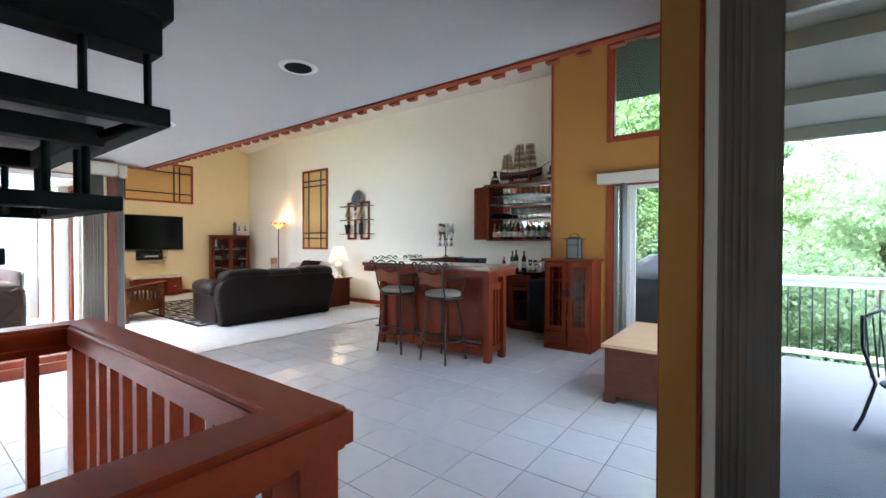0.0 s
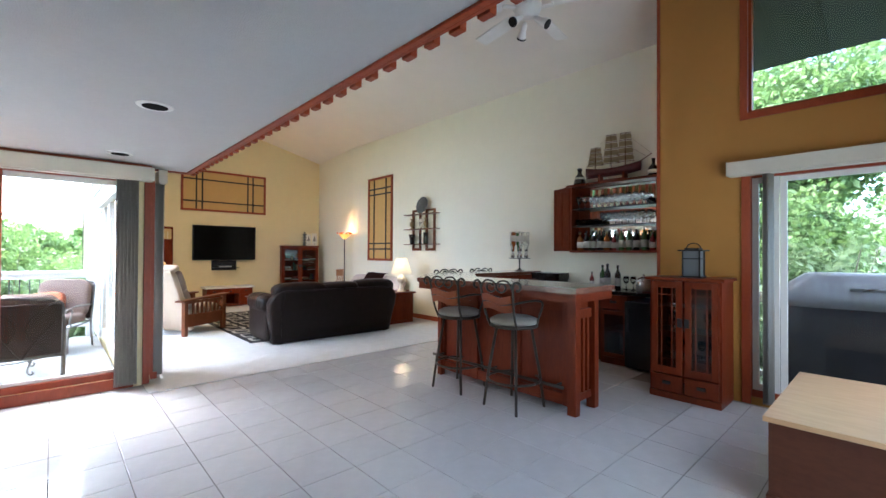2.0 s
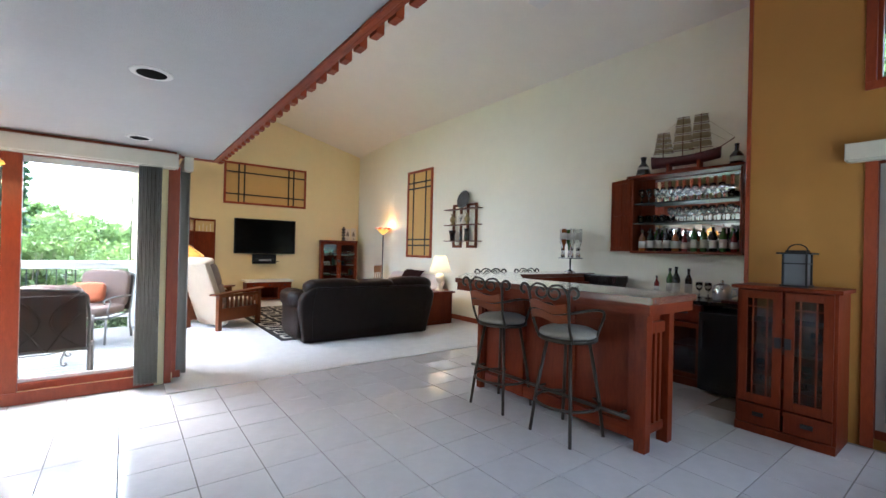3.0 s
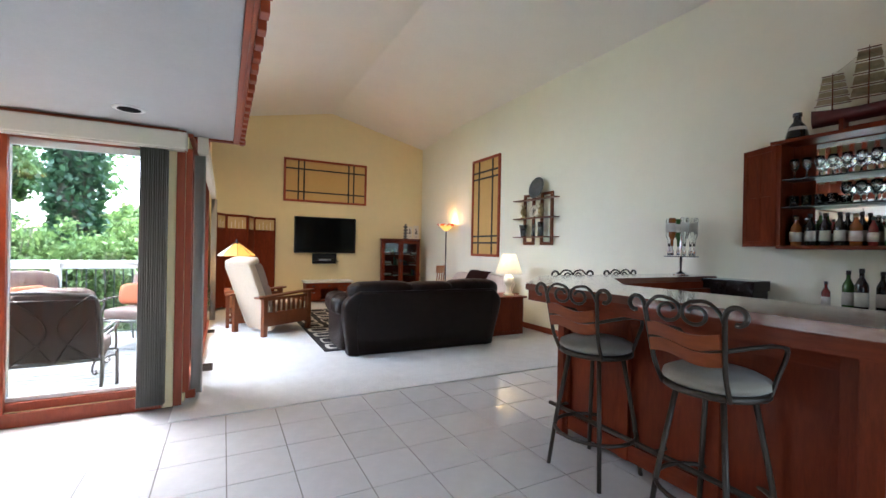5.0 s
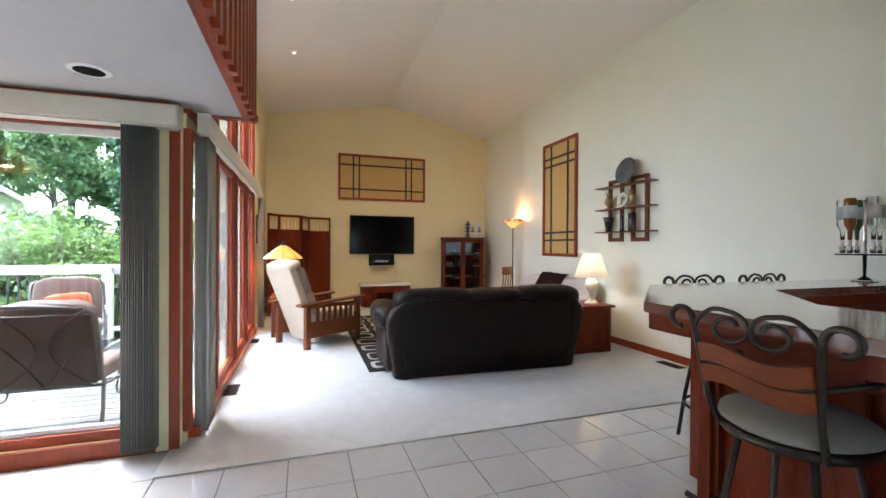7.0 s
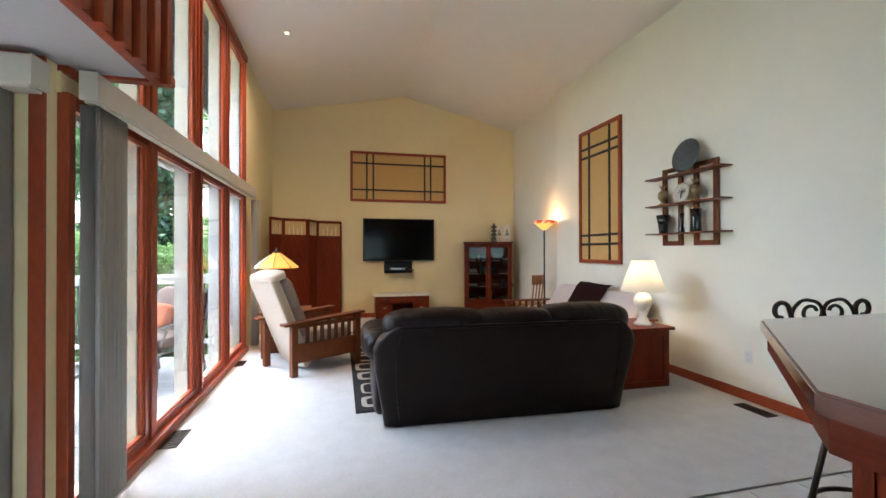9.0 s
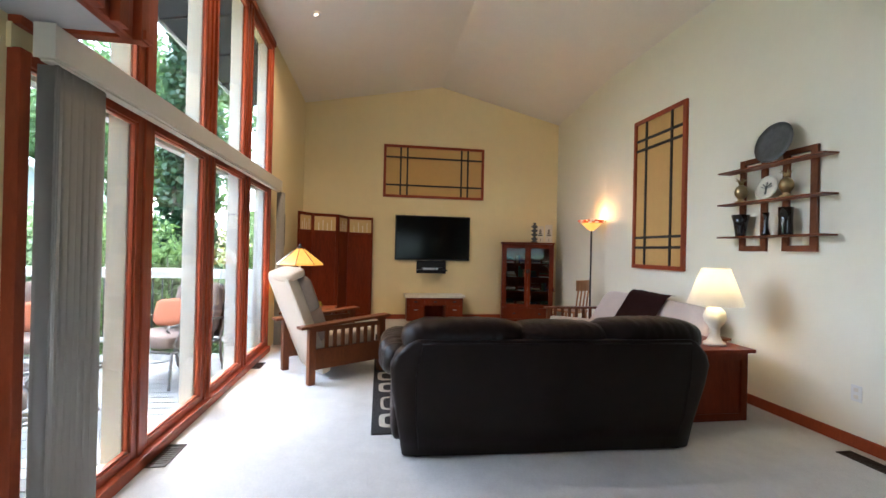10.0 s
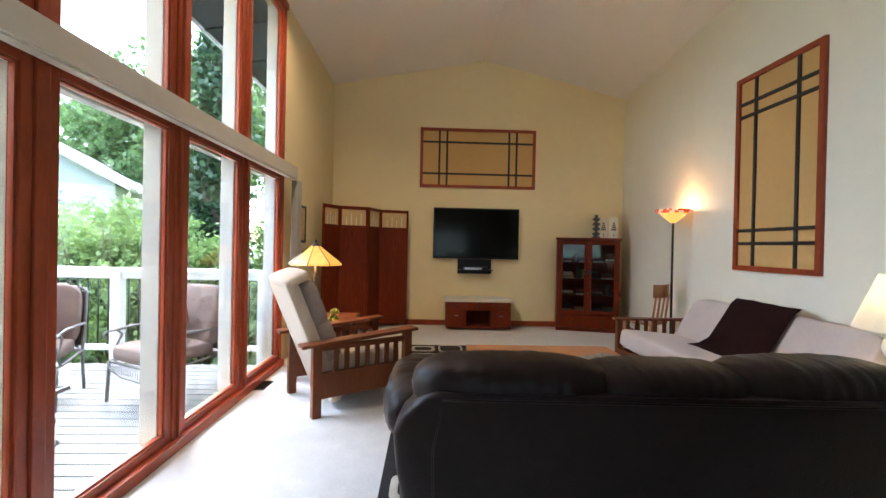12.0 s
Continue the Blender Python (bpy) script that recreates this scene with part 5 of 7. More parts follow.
for x0, x1, z1 in ((-0.36, -0.08, 0.85), (0.07, 0.36, 0.85)):
    part("upright_frame", boxes((x0, -0.03, 0, x0 + 0.055, -0.005, z1), (x1 - 0.055, -0.03, 0, x1, -0.005, z1), (x0 + 0.055, -0.03, 0, x1 - 0.055, -0.005, 0.05), (x0 + 0.055, -0.03, z1 - 0.045, x1 - 0.055, -0.005, z1), bev=0.003), M_CHAIRWOOD, ws)


def on_shelf(name, x, z, prof, material, label, cat, n=18, y=-0.10):
    t = thing(name, (-7.63 + x, WALL_R + y, 1.41 + z), label, cat)
    bm = bmesh.new()
    lathe(bm, prof, n)
    part("body", bm, material, t)
    return t


def plate(x, y, z, r, material, label, tilt=78):
    t = thing("plate", (0, 0, 0), label, "plate")
    t.matrix_basis = pose(x, y, z) @ pose(0, 0, r * 0.98, tilt, 0, 0)
    bm = bmesh.new()
    lathe(bm, [(0.001, 0.0), (r * 0.6, 0.002), (r * 0.72, 0.008), (r, 0.016), (r, 0.021), (r * 0.7, 0.014), (r * 0.58, 0.007), (0.001, 0.006)], 36)
    part("dish", bm, material, t)
    return t


plate(-7.57, WALL_R - 0.10, 2.16, 0.175, M_PLATE, "dark pewter plate leaning on the wall shelf")
pp = plate(-7.64, WALL_R - 0.085, 1.855, 0.105, M_CREAMOBJ, "white plate with a dark tree picture")
bm = bmesh.new()
for a, b, r in (((0, -0.06), (0, 0.0), 0.006), ((0, 0), (-0.04, 0.035), 0.004), ((0, 0), (0.04, 0.035), 0.004), ((0, 0.0), (0, 0.05), 0.004), ((0, -0.01), (0.05, 0.01), 0.003), ((0, -0.01), (-0.05, 0.01), 0.003)):
    sweep(bm, [(a[0], a[1], 0.018), (b[0], b[1], 0.018)], r, 6)
part("tree_picture", bm, M_PLATE, pp)
for x in (-0.27, 0.17):
    p = on_shelf("brass_pineapple", x, 0.444, [(0.05, 0), (0.05, 0.012), (0.02, 0.03), (0.03, 0.045), (0.052, 0.08), (0.055, 0.11), (0.042, 0.145), (0.02, 0.165)], M_BRASS, "polished brass pineapple ornament", "ornament")
    bm = bmesh.new()
    for k in range(10):
        a = 2 * math.pi * k / 10
        sweep(bm, [(0.01 * math.cos(a), 0.01 * math.sin(a), 0.16), (0.022 * math.cos(a), 0.022 * math.sin(a), 0.20), (0.05 * math.cos(a), 0.05 * math.sin(a), 0.215 + 0.02 * (k % 2))], 0.007, 5, 0.001)
    part("leaves", bm, M_BRASS, p)
on_shelf("black_vase", -0.27, 0.134, [(0.04, 0), (0.042, 0.02), (0.055, 0.12), (0.075, 0.20), (0.07, 0.20), (0.04, 0.03)], M_DARKB, "black flared vase on the shelf", "vase")
on_shelf("bud_vase", -0.01, 0.134, [(0.03, 0), (0.032, 0.02), (0.018, 0.07), (0.014, 0.14), (0.028, 0.20), (0.01, 0.19)], M_DARKB, "slim black glass bud vase", "vase")
on_shelf("black_cylinder_vase", 0.17, 0.134, [(0.05, 0), (0.052, 0.01), (0.048, 0.12), (0.052, 0.23), (0.045, 0.23), (0.044, 0.02)], M_DARKB, "black cylindrical ceramic vase", "vase")

for k, (x, y, w) in enumerate(((-7.36, 2.70, 0.3), (-9.46, 2.68, 0.25), (-6.80, 7.26, 0.3), (-6.02, 1.2, 0.3))):
    r = thing("floor_register", (x, y, 0.004 if k < 3 else 0.0), "brown metal floor register", "register", "floor registers", rz=90 if k == 3 else 0)
    part("frame", boxes((-w / 2, -0.06, 0, w / 2, -0.05, 0.006), (-w / 2, 0.05, 0, w / 2, 0.06, 0.006), (-w / 2, -0.05, 0, -w / 2 + 0.012, 0.05, 0.006), (w / 2 - 0.012, -0.05, 0, w / 2, 0.05, 0.006), (-w / 2 + 0.01, -0.05, 0, w / 2 - 0.01, 0.05, 0.001)), M_IRON, r)
    for q in range(9):
        x0 = -w / 2 + 0.02 + (w - 0.05) * q / 9
        part("louvre", boxes((x0, -0.05, 0.001, x0 + 0.008, 0.05, 0.005)), M_IRON, r)
ol = thing("wall_outlet", (-6.99, WALL_R, 0.395), "cream double wall outlet", "outlet")
part("plate", boxes((-0.035, -0.006, -0.058, 0.035, 0, 0.058), bev=0.002), M_WHITE, ol)
for z in (-0.025, 0.025):
    part("socket", boxes((-0.015, -0.009, z - 0.014, 0.015, -0.006, z + 0.014), bev=0.002), M_CREAMOBJ, ol)
pc = thing("framed_picture", (-10.93, WALL_W - 0.03, 1.37), "small framed picture beside the windows", "picture")
part("frame", boxes((-0.17, 0, 0, -0.14, 0.02, 0.48), (0.14, 0, 0, 0.17, 0.02, 0.48), (-0.14, 0, 0, 0.14, 0.02, 0.03), (-0.14, 0, 0.45, 0.14, 0.02, 0.48), bev=0.003), M_SLAT, pc)
part("print", boxes((-0.14, 0.001, 0.03, 0.14, 0.008, 0.45)), M_PALEPANEL, pc)

# ceiling lights
slope = math.degrees(math.atan((RIDGE_Z - EAVE_W) / (RIDGE_Y - 2.55)))
for x in (-8.32, -9.75):
    r = thing("recessed_light", (0, 0, 0), "small lit recessed ceiling light", "ceiling light", "recessed lights")
    r.matrix_basis = pose(x, 3.18, roof_z(3.18), slope, 0, 0)
    bm = bmesh.new()
    lathe(bm, [(0.06, -0.006), (0.06, -0.001), (0.034, -0.001), (0.034, -0.008)], 24)
    part("trim_ring", bm, M_WHITE, r)
    bm = bmesh.new()
    lathe(bm, [(0.032, -0.007), (0.02, -0.010), (0.001, -0.012)], 20)
    part("lamp", bm, M_BULB, r)
    sl = new("recessed_light_beam", bpy.data.lights.new("recessed_light_beam", 'SPOT'))
    sl.matrix_world = look((x, 3.18, roof_z(3.18) - 0.03), (x - 0.5, 3.3, 0.0))
    sl.data.energy, sl.data.color, sl.data.spot_size, sl.data.spot_blend, sl.data.shadow_soft_size = 5.0, (1.0, 0.72, 0.46), radians(140), 0.8, 0.04
for x, y in ((-5.78, 2.25), (-4.08, 2.26), (-2.36, 2.28), (-4.08, 0.3), (-2.36, -0.4)):
    r = thing("recessed_downlight", (x, y, LOW), "unlit recessed downlight with a white ring", "ceiling light", "recessed downlights")
    bm = bmesh.new()
    lathe(bm, [(0.098, -0.001), (0.094, -0.006), (0.066, -0.007), (0.064, -0.001)], 28)
    part("trim_ring", bm, M_WHITE, r)
    # flat near-black disc stands in for the shaded hollow of the can
    bm = bmesh.new()
    lathe(bm, [(0.068, -0.0085), (0.068, -0.001)], 28)
    part("dark_disc", bm, M_VOID, r)


# ---- bar ----
bar = thing("bar_counter", (0, 0, 0), "cherry home bar with a polished angled top", "bar")
TOP = [(-2.66, 4.72), (-2.66, 5.36), (-4.28, 5.36), (-4.78, 5.86), (-4.78, 7.40), (-5.24, 7.40), (-5.24, 5.42), (-4.56, 4.72)]
bm = bmesh.new()
prism(bm, TOP, 1.045, 1.09)
bmesh.ops.bevel(bm, geom=[e for e in bm.edges], offset=0.006, segments=2, affect='EDGES')
part("top", bm, M_BARTOP, bar, "polished wooden bar top")
bm = bmesh.new()
prism(bm, [(-2.68, 4.74), (-2.68, 5.34), (-4.27, 5.34), (-4.76, 5.84), (-4.76, 7.40), (-5.22, 7.40), (-5.22, 5.43), (-4.55, 4.74)], 0.975, 1.044)
part("apron", bm, M_CHERRY_H, bar)
bm = bmesh.new()
prism(bm, [(-2.92, 5.05), (-2.92, 5.30), (-4.25, 5.30), (-4.72, 5.80), (-4.72, 7.40), (-4.96, 7.40), (-4.96, 5.52), (-4.50, 5.05)], 0.06, 0.974)
part("body", bm, M_CHERRY, bar)
for x in (-2.93, -3.45, -3.98, -4.48):
    part("stile", boxes((x - 0.035, 5.02, 0.06, x + 0.035, 5.049, 0.97), bev=0.004), M_CHERRY, bar)
part("rail", boxes((-4.445, 5.03, 0.06, -2.965, 5.049, 0.16), (-4.445, 5.03, 0.86, -2.965, 5.049, 0.97), bev=0.003), M_CHERRY_H, bar)
for y in (4.99, 5.31):
    part("leg", boxes((-2.90, y, 0.0, -2.82, y + 0.075, 0.974), bev=0.006), M_CHERRY, bar)
for k in range(3):
    y = 5.105 + 0.07 * k
    part("end_slat", boxes((-2.875, y, 0.16, -2.855, y + 0.035, 0.80), bev=0.003), M_CHERRY, bar)
for z0, z1 in ((0.10, 0.16), (0.80, 0.88)):
    part("end_rail", boxes((-2.88, 5.065, z0, -2.85, 5.31, z1), bev=0.003), M_CHERRY, bar)
part("end_panel", boxes((-2.905, 5.066, 0.12, -2.885, 5.31, 0.97)), M_CHERRY, bar)
bm = bmesh.new()
sweep(bm, [(-4.52, 4.93, 0.24), (-2.90, 4.93, 0.24)], 0.014, 10)
for x in (-4.45, -3.7, -2.98):
    sweep(bm, [(x, 4.93, 0.24), (x, 5.03, 0.24)], 0.010, 8)
part("foot_rail", bm, M_IRON, bar)
for k in range(2):
    a = (-4.56 + 0.06 - 0.44 * k, 5.00 + 0.46 * k)
    part("leg", boxes((a[0] - 0.03, a[1] - 0.0, 0.0, a[0] + 0.03, a[1] + 0.06, 0.974), bev=0.005), M_CHERRY, bar)
# inner black work counter behind the bar
ic = thing("work_counter", (0, 0, 0), "low black work counter inside the bar", "counter")
part("top", boxes((-4.70, 6.95, 0.86, -3.95, 7.40, 0.90), bev=0.004), M_GRANITE, ic)
part("base", boxes((-4.70, 7.00, 0.0, -3.97, 7.40, 0.859), bev=0.004), M_SLAT, ic)
bk = thing("backsplash_ledge", (0, 0, 0), "black raised ledge at the end of the bar", "ledge")
part("ledge", boxes((-4.775, 7.12, 0.98, -4.30, 7.40, 1.075), bev=0.004), M_GRANITE, bk)
part("support", boxes((-4.70, 7.14, 0.90, -4.32, 7.40, 0.979)), M_GRANITE, bk)

# liquor dispenser on the bar end
op = thing("liquor_dispenser", (-5.02, 7.16, 1.09), "chrome rotating dispenser with upturned bottles", "dispenser")
bm = bmesh.new()
lathe(bm, [(0.075, 0), (0.075, 0.012), (0.03, 0.03), (0.012, 0.04), (0.012, 0.58), (0.02, 0.60), (0.004, 0.62)], 20)
part("stand", bm, M_CHROME, op)
bm = bmesh.new()
lathe(bm, [(0.16, 0.19), (0.165, 0.195), (0.16, 0.20), (0.02, 0.20), (0.02, 0.19)], 24)
part("tray", bm, M_BLACK, op)
for k in range(6):
    a = math.pi / 3 * k + 0.3
    c = (0.12 * math.cos(a), 0.12 * math.sin(a), 0.205)
    bm = bmesh.new()
    lathe(bm, [(0.012, 0), (0.02, 0.01), (0.02, 0.05), (0.010, 0.06), (0.012, 0.10)], 12, c)
    part("spout", bm, M_CHROME, op)
    bm = bmesh.new()
    lathe(bm, [(0.013, 0.10), (0.014, 0.16), (0.034, 0.21), (0.036, 0.38), (0.03, 0.395), (0.001, 0.395)], 14, c)
    b = part("bottle", bm, (M_CLEAR, M_CLEAR, M_GREENB, M_CLEAR, M_AMBERB, M_CLEAR)[k], op)
    bm = bmesh.new()
    lathe(bm, [(0.0365, 0.25), (0.0365, 0.34)], 14, c)
    part("label", bm, M_LABEL, b)


# ---- bar stools ----
def stool():
    s = thing("bar_stool", (0, 0, 0), "bronzed iron bar stool with grey seat and scrolled back", "bar stool", "bar stools")
    bm = bmesh.new()
    lathe(bm, [(0.001, 0.735), (0.19, 0.735), (0.215, 0.75), (0.21, 0.775), (0.17, 0.795), (0.001, 0.80)], 32)
    part("seat", bm, M_SEAT, s, "round grey upholstered seat")
    bm = bmesh.new()
    lathe(bm, [(0.20, 0.705), (0.212, 0.71), (0.212, 0.734), (0.20, 0.734)], 32)
    part("seat_ring", bm, M_IRON, s)
    for a in (45, 135, 225, 315):
        c, d = math.cos(radians(a)), math.sin(radians(a))
        bm = bmesh.new()
        sweep(bm, [(0.265 * c, 0.265 * d, 0.0), (0.225 * c, 0.225 * d, 0.30), (0.15 * c, 0.15 * d, 0.71)], 0.0125, 8)
        part("leg", bm, M_IRON, s)
    bm = bmesh.new()
    sweep(bm, [(0.235 * math.cos(2 * math.pi * k / 28), 0.235 * math.sin(2 * math.pi * k / 28), 0.245) for k in range(29)], 0.011, 8)
    part("foot_ring", bm, M_IRON, s)
    # back posts rise from the ring at the rear and end in outward scrolls
    for sg in (-1, 1):
        pts = [(sg * 0.155, -0.14, 0.71), (sg * 0.165, -0.19, 0.82), (sg * 0.175, -0.215, 0.95), (sg * 0.185, -0.235, 1.06)]
        for k in range(13):
            a = math.pi * 1.55 * k / 12
            r = 0.045 - 0.018 * k / 12
            pts.append((sg * (0.187 + 0.047 - 0.047 * math.cos(a) * (r / 0.045)), -0.238, 1.075 + r * math.sin(a)))
        bm = bmesh.new()
        sweep(bm, flowing(pts, 3), 0.0105, 8)
        part("back_post", bm, M_IRON, s)
    for z, amp in ((0.93, 0.012),):
        bm = bmesh.new()
        sweep(bm, [(-0.17 + 0.34 * k / 16, -0.205 - (z - 0.9) * 0.25, z + amp * math.sin(2 * math.pi * k / 16)) for k in range(17)], 0.007, 8)
        part("back_bar", bm, M_IRON, s)
    for z0, z1, ph in ((0.865, 0.925, 0.0), (0.932, 0.995, 0.4)):
        bm = bmesh.new()
        lo, hi = [], []
        for k in range(17):
            u = -0.165 + 0.33 * k / 16
            wv = 0.013 * math.sin(2 * math.pi * k / 16 + ph)
            bow = -0.20 - 0.02 * (1 - (u / 0.17) ** 2)
            for L, z in ((lo, z0), (hi, z1)):
                yb = bow - (z - 0.86) * 0.24
                L.append([bm.verts.new((u, yb, z + wv)), bm.verts.new((u, yb - 0.012, z + wv))])
        for k in range(16):
            for q in ((lo[k][0], lo[k + 1][0], hi[k + 1][0], hi[k][0]), (lo[k][1], hi[k][1], hi[k + 1][1], lo[k + 1][1]), (hi[k][0], hi[k + 1][0], hi[k + 1][1], hi[k][1]), (lo[k][0], lo[k][1], lo[k + 1][1], lo[k + 1][0])):
                bm.faces.new(q)
        for k in (0, 16):
            bm.faces.new((lo[k][0], hi[k][0], hi[k][1], lo[k][1]))
        part("back_board", bm, M_OAKBACK, s, "warm brown wavy wooden back board")
    for sg in (-1, 1):
        pts = []
        for k in range(30):
            u = k / 29
            a = math.pi * (0.5 + 2.4 * u)
            r = 0.055 * (1 - 0.55 * u)
            pts.append((sg * (0.065 + r * math.cos(a) * 1.25), -0.238, 1.065 + r * math.sin(a)))
        arc = flowing([(sg * 0.185, -0.236, 1.04), (sg * 0.165, -0.238, 1.085), (sg * 0.125, -0.238, 1.118), (sg * 0.09, -0.238, 1.124)])
        bm = bmesh.new()
        sweep(bm, arc + pts, 0.008, 8)
        part("scroll", bm, M_IRON, s)
    for sg in (-1, 1):
        bm = bmesh.new()
        sweep(bm, flowing([(sg * 0.17, -0.20, 0.93), (sg * 0.24, -0.10, 0.955), (sg * 0.25, 0.03, 0.95), (sg * 0.235, 0.10, 0.91), (sg * 0.21, 0.08, 0.80), (sg * 0.20, 0.05, 0.72)]), 0.009, 8)
        part("arm", bm, M_IRON, s)
    return s


st = stool()
st.matrix_basis = pose(-4.05, 4.86, 0, 0, 0, 4)
copy_thing(st, pose(-3.34, 4.84, 0, 0, 0, -3))
copy_thing(st, pose(-5.21, 6.03, 0, 0, 0, -93))
copy_thing(st, pose(-5.21, 6.76, 0, 0, 0, -87))


# ---- bottles and glasses ----
def bottle(name, h, r, glass, label, lab=True, shoulder=0.62, cap=None):
    b = thing(name, (0, 0, 0), label, "bottle", "bar bottles")
    bm = bmesh.new()
    lathe(bm, [(r * 0.9, 0), (r, 0.008), (r, h * shoulder), (r * 0.8, h * (shoulder + 0.06)), (r * 0.36, h * (shoulder + 0.18)), (r * 0.33, h * 0.95), (r * 0.4, h * 0.955), (r * 0.4, h)], 14)
    part("glass", bm, glass, b)
    if lab:
        bm = bmesh.new()
        lathe(bm, [(r + 0.0008, h * 0.14), (r + 0.0008, h * 0.46)], 14)
        part("label", bm, M_LABEL, b)
    bm = bmesh.new()
    lathe(bm, [(r * 0.42, h * 0.90), (r * 0.42, h * 1.003)], 10)
    part("cap", bm, cap or M_SLAT, b)
    return b


def glass_cup(name, h, r, label, stem):
    g = thing(name, (0, 0, 0), label, "glass", "bar glasses")
    bm = bmesh.new()
    if stem:
        prof = [(r * 0.8, 0), (r * 0.8, 0.004), (0.006, 0.01), (0.005, h * 0.45), (r * 0.7, h * 0.55), (r, h * 0.75), (r * 0.85, h), (r * 0.82, h), (r * 0.95, h * 0.75), (0.002, h * 0.5)]
    else:
        prof = [(r * 0.85, 0), (r, h), (r * 0.94, h), (r * 0.8, 0.012), (0.001, 0.012)]
    lathe(bm, prof, 12)
    part("bowl", bm, M_CLEAR, g)
    return g


hc = thing("hanging_bar_cabinet", (-4.17, 7.19, 1.375), "cherry wall cabinet with open doors and mirrored back", "wall cabinet")
CW, CD, CH = 1.20, 0.225, 0.95
part("carcass", boxes((0, 0, 0.03, 0.03, CD, CH - 0.03), (CW - 0.03, 0, 0.03, CW, CD, CH - 0.03), (0, 0, 0, CW, CD, 0.03), bev=0.003), M_CHERRY, hc)
part("cornice", boxes((-0.04, -0.04, CH - 0.03, CW + 0.02, CD, CH), bev=0.005), M_CHERRY, hc)
part("back", boxes((0.03, CD - 0.01, 0.03, CW - 0.03, CD, CH - 0.03)), M_CHERRY, hc)
part("mirror", boxes((0.20, CD - 0.016, 0.04, CW - 0.04, CD - 0.011, CH - 0.04)), M_MIRROR, hc)
for z in (0.36, 0.60):
    part("shelf", boxes((0.03, 0.02, z, CW - 0.03, CD - 0.017, z + 0.012)), M_PLASTIC, hc, "thin dark shelf")


def cab_door(m, w, h):
    dm = bmesh.new()
    for b in ((0, -0.01, 0, 0.045, 0.01, h), (w - 0.045, -0.01, 0, w, 0.01, h), (0.045, -0.01, 0, w - 0.045, 0.01, 0.05), (0.045, -0.01, h - 0.05, w - 0.045, 0.01, h), (0.045, -0.01, h * 0.5, w - 0.045, 0.01, h * 0.5 + 0.04), (w / 2 - 0.02, -0.01, 0.05, w / 2 + 0.02, 0.01, h - 0.05)):
        bx(dm, *b, bev=0.003, m=m)
    bx(dm, 0.04, -0.004, 0.04, w - 0.04, 0.004, h - 0.04, m=m)
    return dm


d1 = part("door", cab_door(pose(0.0, 0.0, 0.02, 0, 0, 158), 0.36, 0.91), M_CHERRY, hc, "open panelled cabinet door")
bm = bmesh.new()
bx(bm, 0.01, -0.03, 0.42, 0.04, -0.012, 0.50, 0.004, pose(0.0, 0.0, 0.02, 0, 0, 158))
part("latch", bm, M_BLACK, d1)
d2 = part("door", cab_door(pose(CW, 0.0, 0.02, 0, 0, -62), 0.32, 0.91), M_CHERRY, hc, "open panelled cabinet door")

prot = [bottle("liquor_bottle", 0.27, 0.036, M_DARKB, "dark liquor bottle with a paper label", cap=M_SLAT),
        bottle("liquor_bottle", 0.25, 0.040, M_AMBERB, "amber liquor bottle with a paper label", cap=M_BRASS),
        bottle("liquor_bottle", 0.29, 0.034, M_GREENB, "green liquor bottle with a paper label", cap=M_SILVER),
        bottle("liquor_bottle", 0.24, 0.038, M_CLEAR, "clear spirit bottle with a white label", cap=M_SILVER),
        bottle("liquor_bottle", 0.22, 0.032, M_REDB, "red liqueur bottle with a label", cap=M_SLAT)]
rr = random.Random(21)
used = [0] * 5
for row, (yy, cnt) in enumerate(((7.33, 12), (7.25, 11))):
    for k in range(cnt):
        x = -4.09 + 0.045 * row + (CW - 0.16) * k / (cnt - 0.4)
        i = rr.choice((0, 0, 0, 3, 3, 3, 1, 2, 4))
        m = pose(x, yy + rr.uniform(-0.01, 0.01), 1.405, 0, 0, rr.uniform(0, 360))
        if used[i]:
            copy_thing(prot[i], m)
        else:
            prot[i].matrix_basis = m
            used[i] = 1
ga = glass_cup("tumbler", 0.09, 0.036, "clear glass tumbler on the cabinet shelf", False)
gb = glass_cup("stem_glass", 0.17, 0.036, "clear stemmed glass on the cabinet shelf", True)
first = [True, True]
for z, hh in ((1.747, 0), (1.987, 1)):
    for row, yy in enumerate((7.34, 7.26)):
        for k in range(12):
            i = 1 if (z > 1.9 or k > 3) and not (z > 1.9 and k > 10) else 0
            m = pose(-4.10 + 0.088 * k + 0.03 * row, yy, z, 0, 0, 0)
            if first[i]:
                (ga, gb)[i].matrix_basis = m
                first[i] = False
            else:
                copy_thing((ga, gb)[i], m)

# items on top of the cabinet
TOPZ = 1.375 + CH
fb = thing("flask_bottle", (-4.06, 7.27, TOPZ), "dark decanter with a pale oval label", "bottle")
bm = bmesh.new()
lathe(bm, [(0.085, 0), (0.085, 0.02), (0.06, 0.12), (0.03, 0.16), (0.026, 0.20), (0.034, 0.205), (0.034, 0.235)], 18)
part("glass", bm, M_DARKB, fb)
bm = bmesh.new()
lathe(bm, [(0.075, 0.055), (0.064, 0.11)], 18)
part("label", bm, M_LABEL, fb)
fb = thing("squat_bottle", (-3.06, 7.26, TOPZ), "dark squat bottle with a pale label", "bottle")
bm = bmesh.new()
lathe(bm, [(0.06, 0), (0.062, 0.10), (0.04, 0.13), (0.02, 0.15), (0.02, 0.20), (0.024, 0.22)], 18)
part("glass", bm, M_DARKB, fb)
bm = bmesh.new()
lathe(bm, [(0.063, 0.03), (0.063, 0.08)], 18)
part("label", bm, M_LABEL, fb)

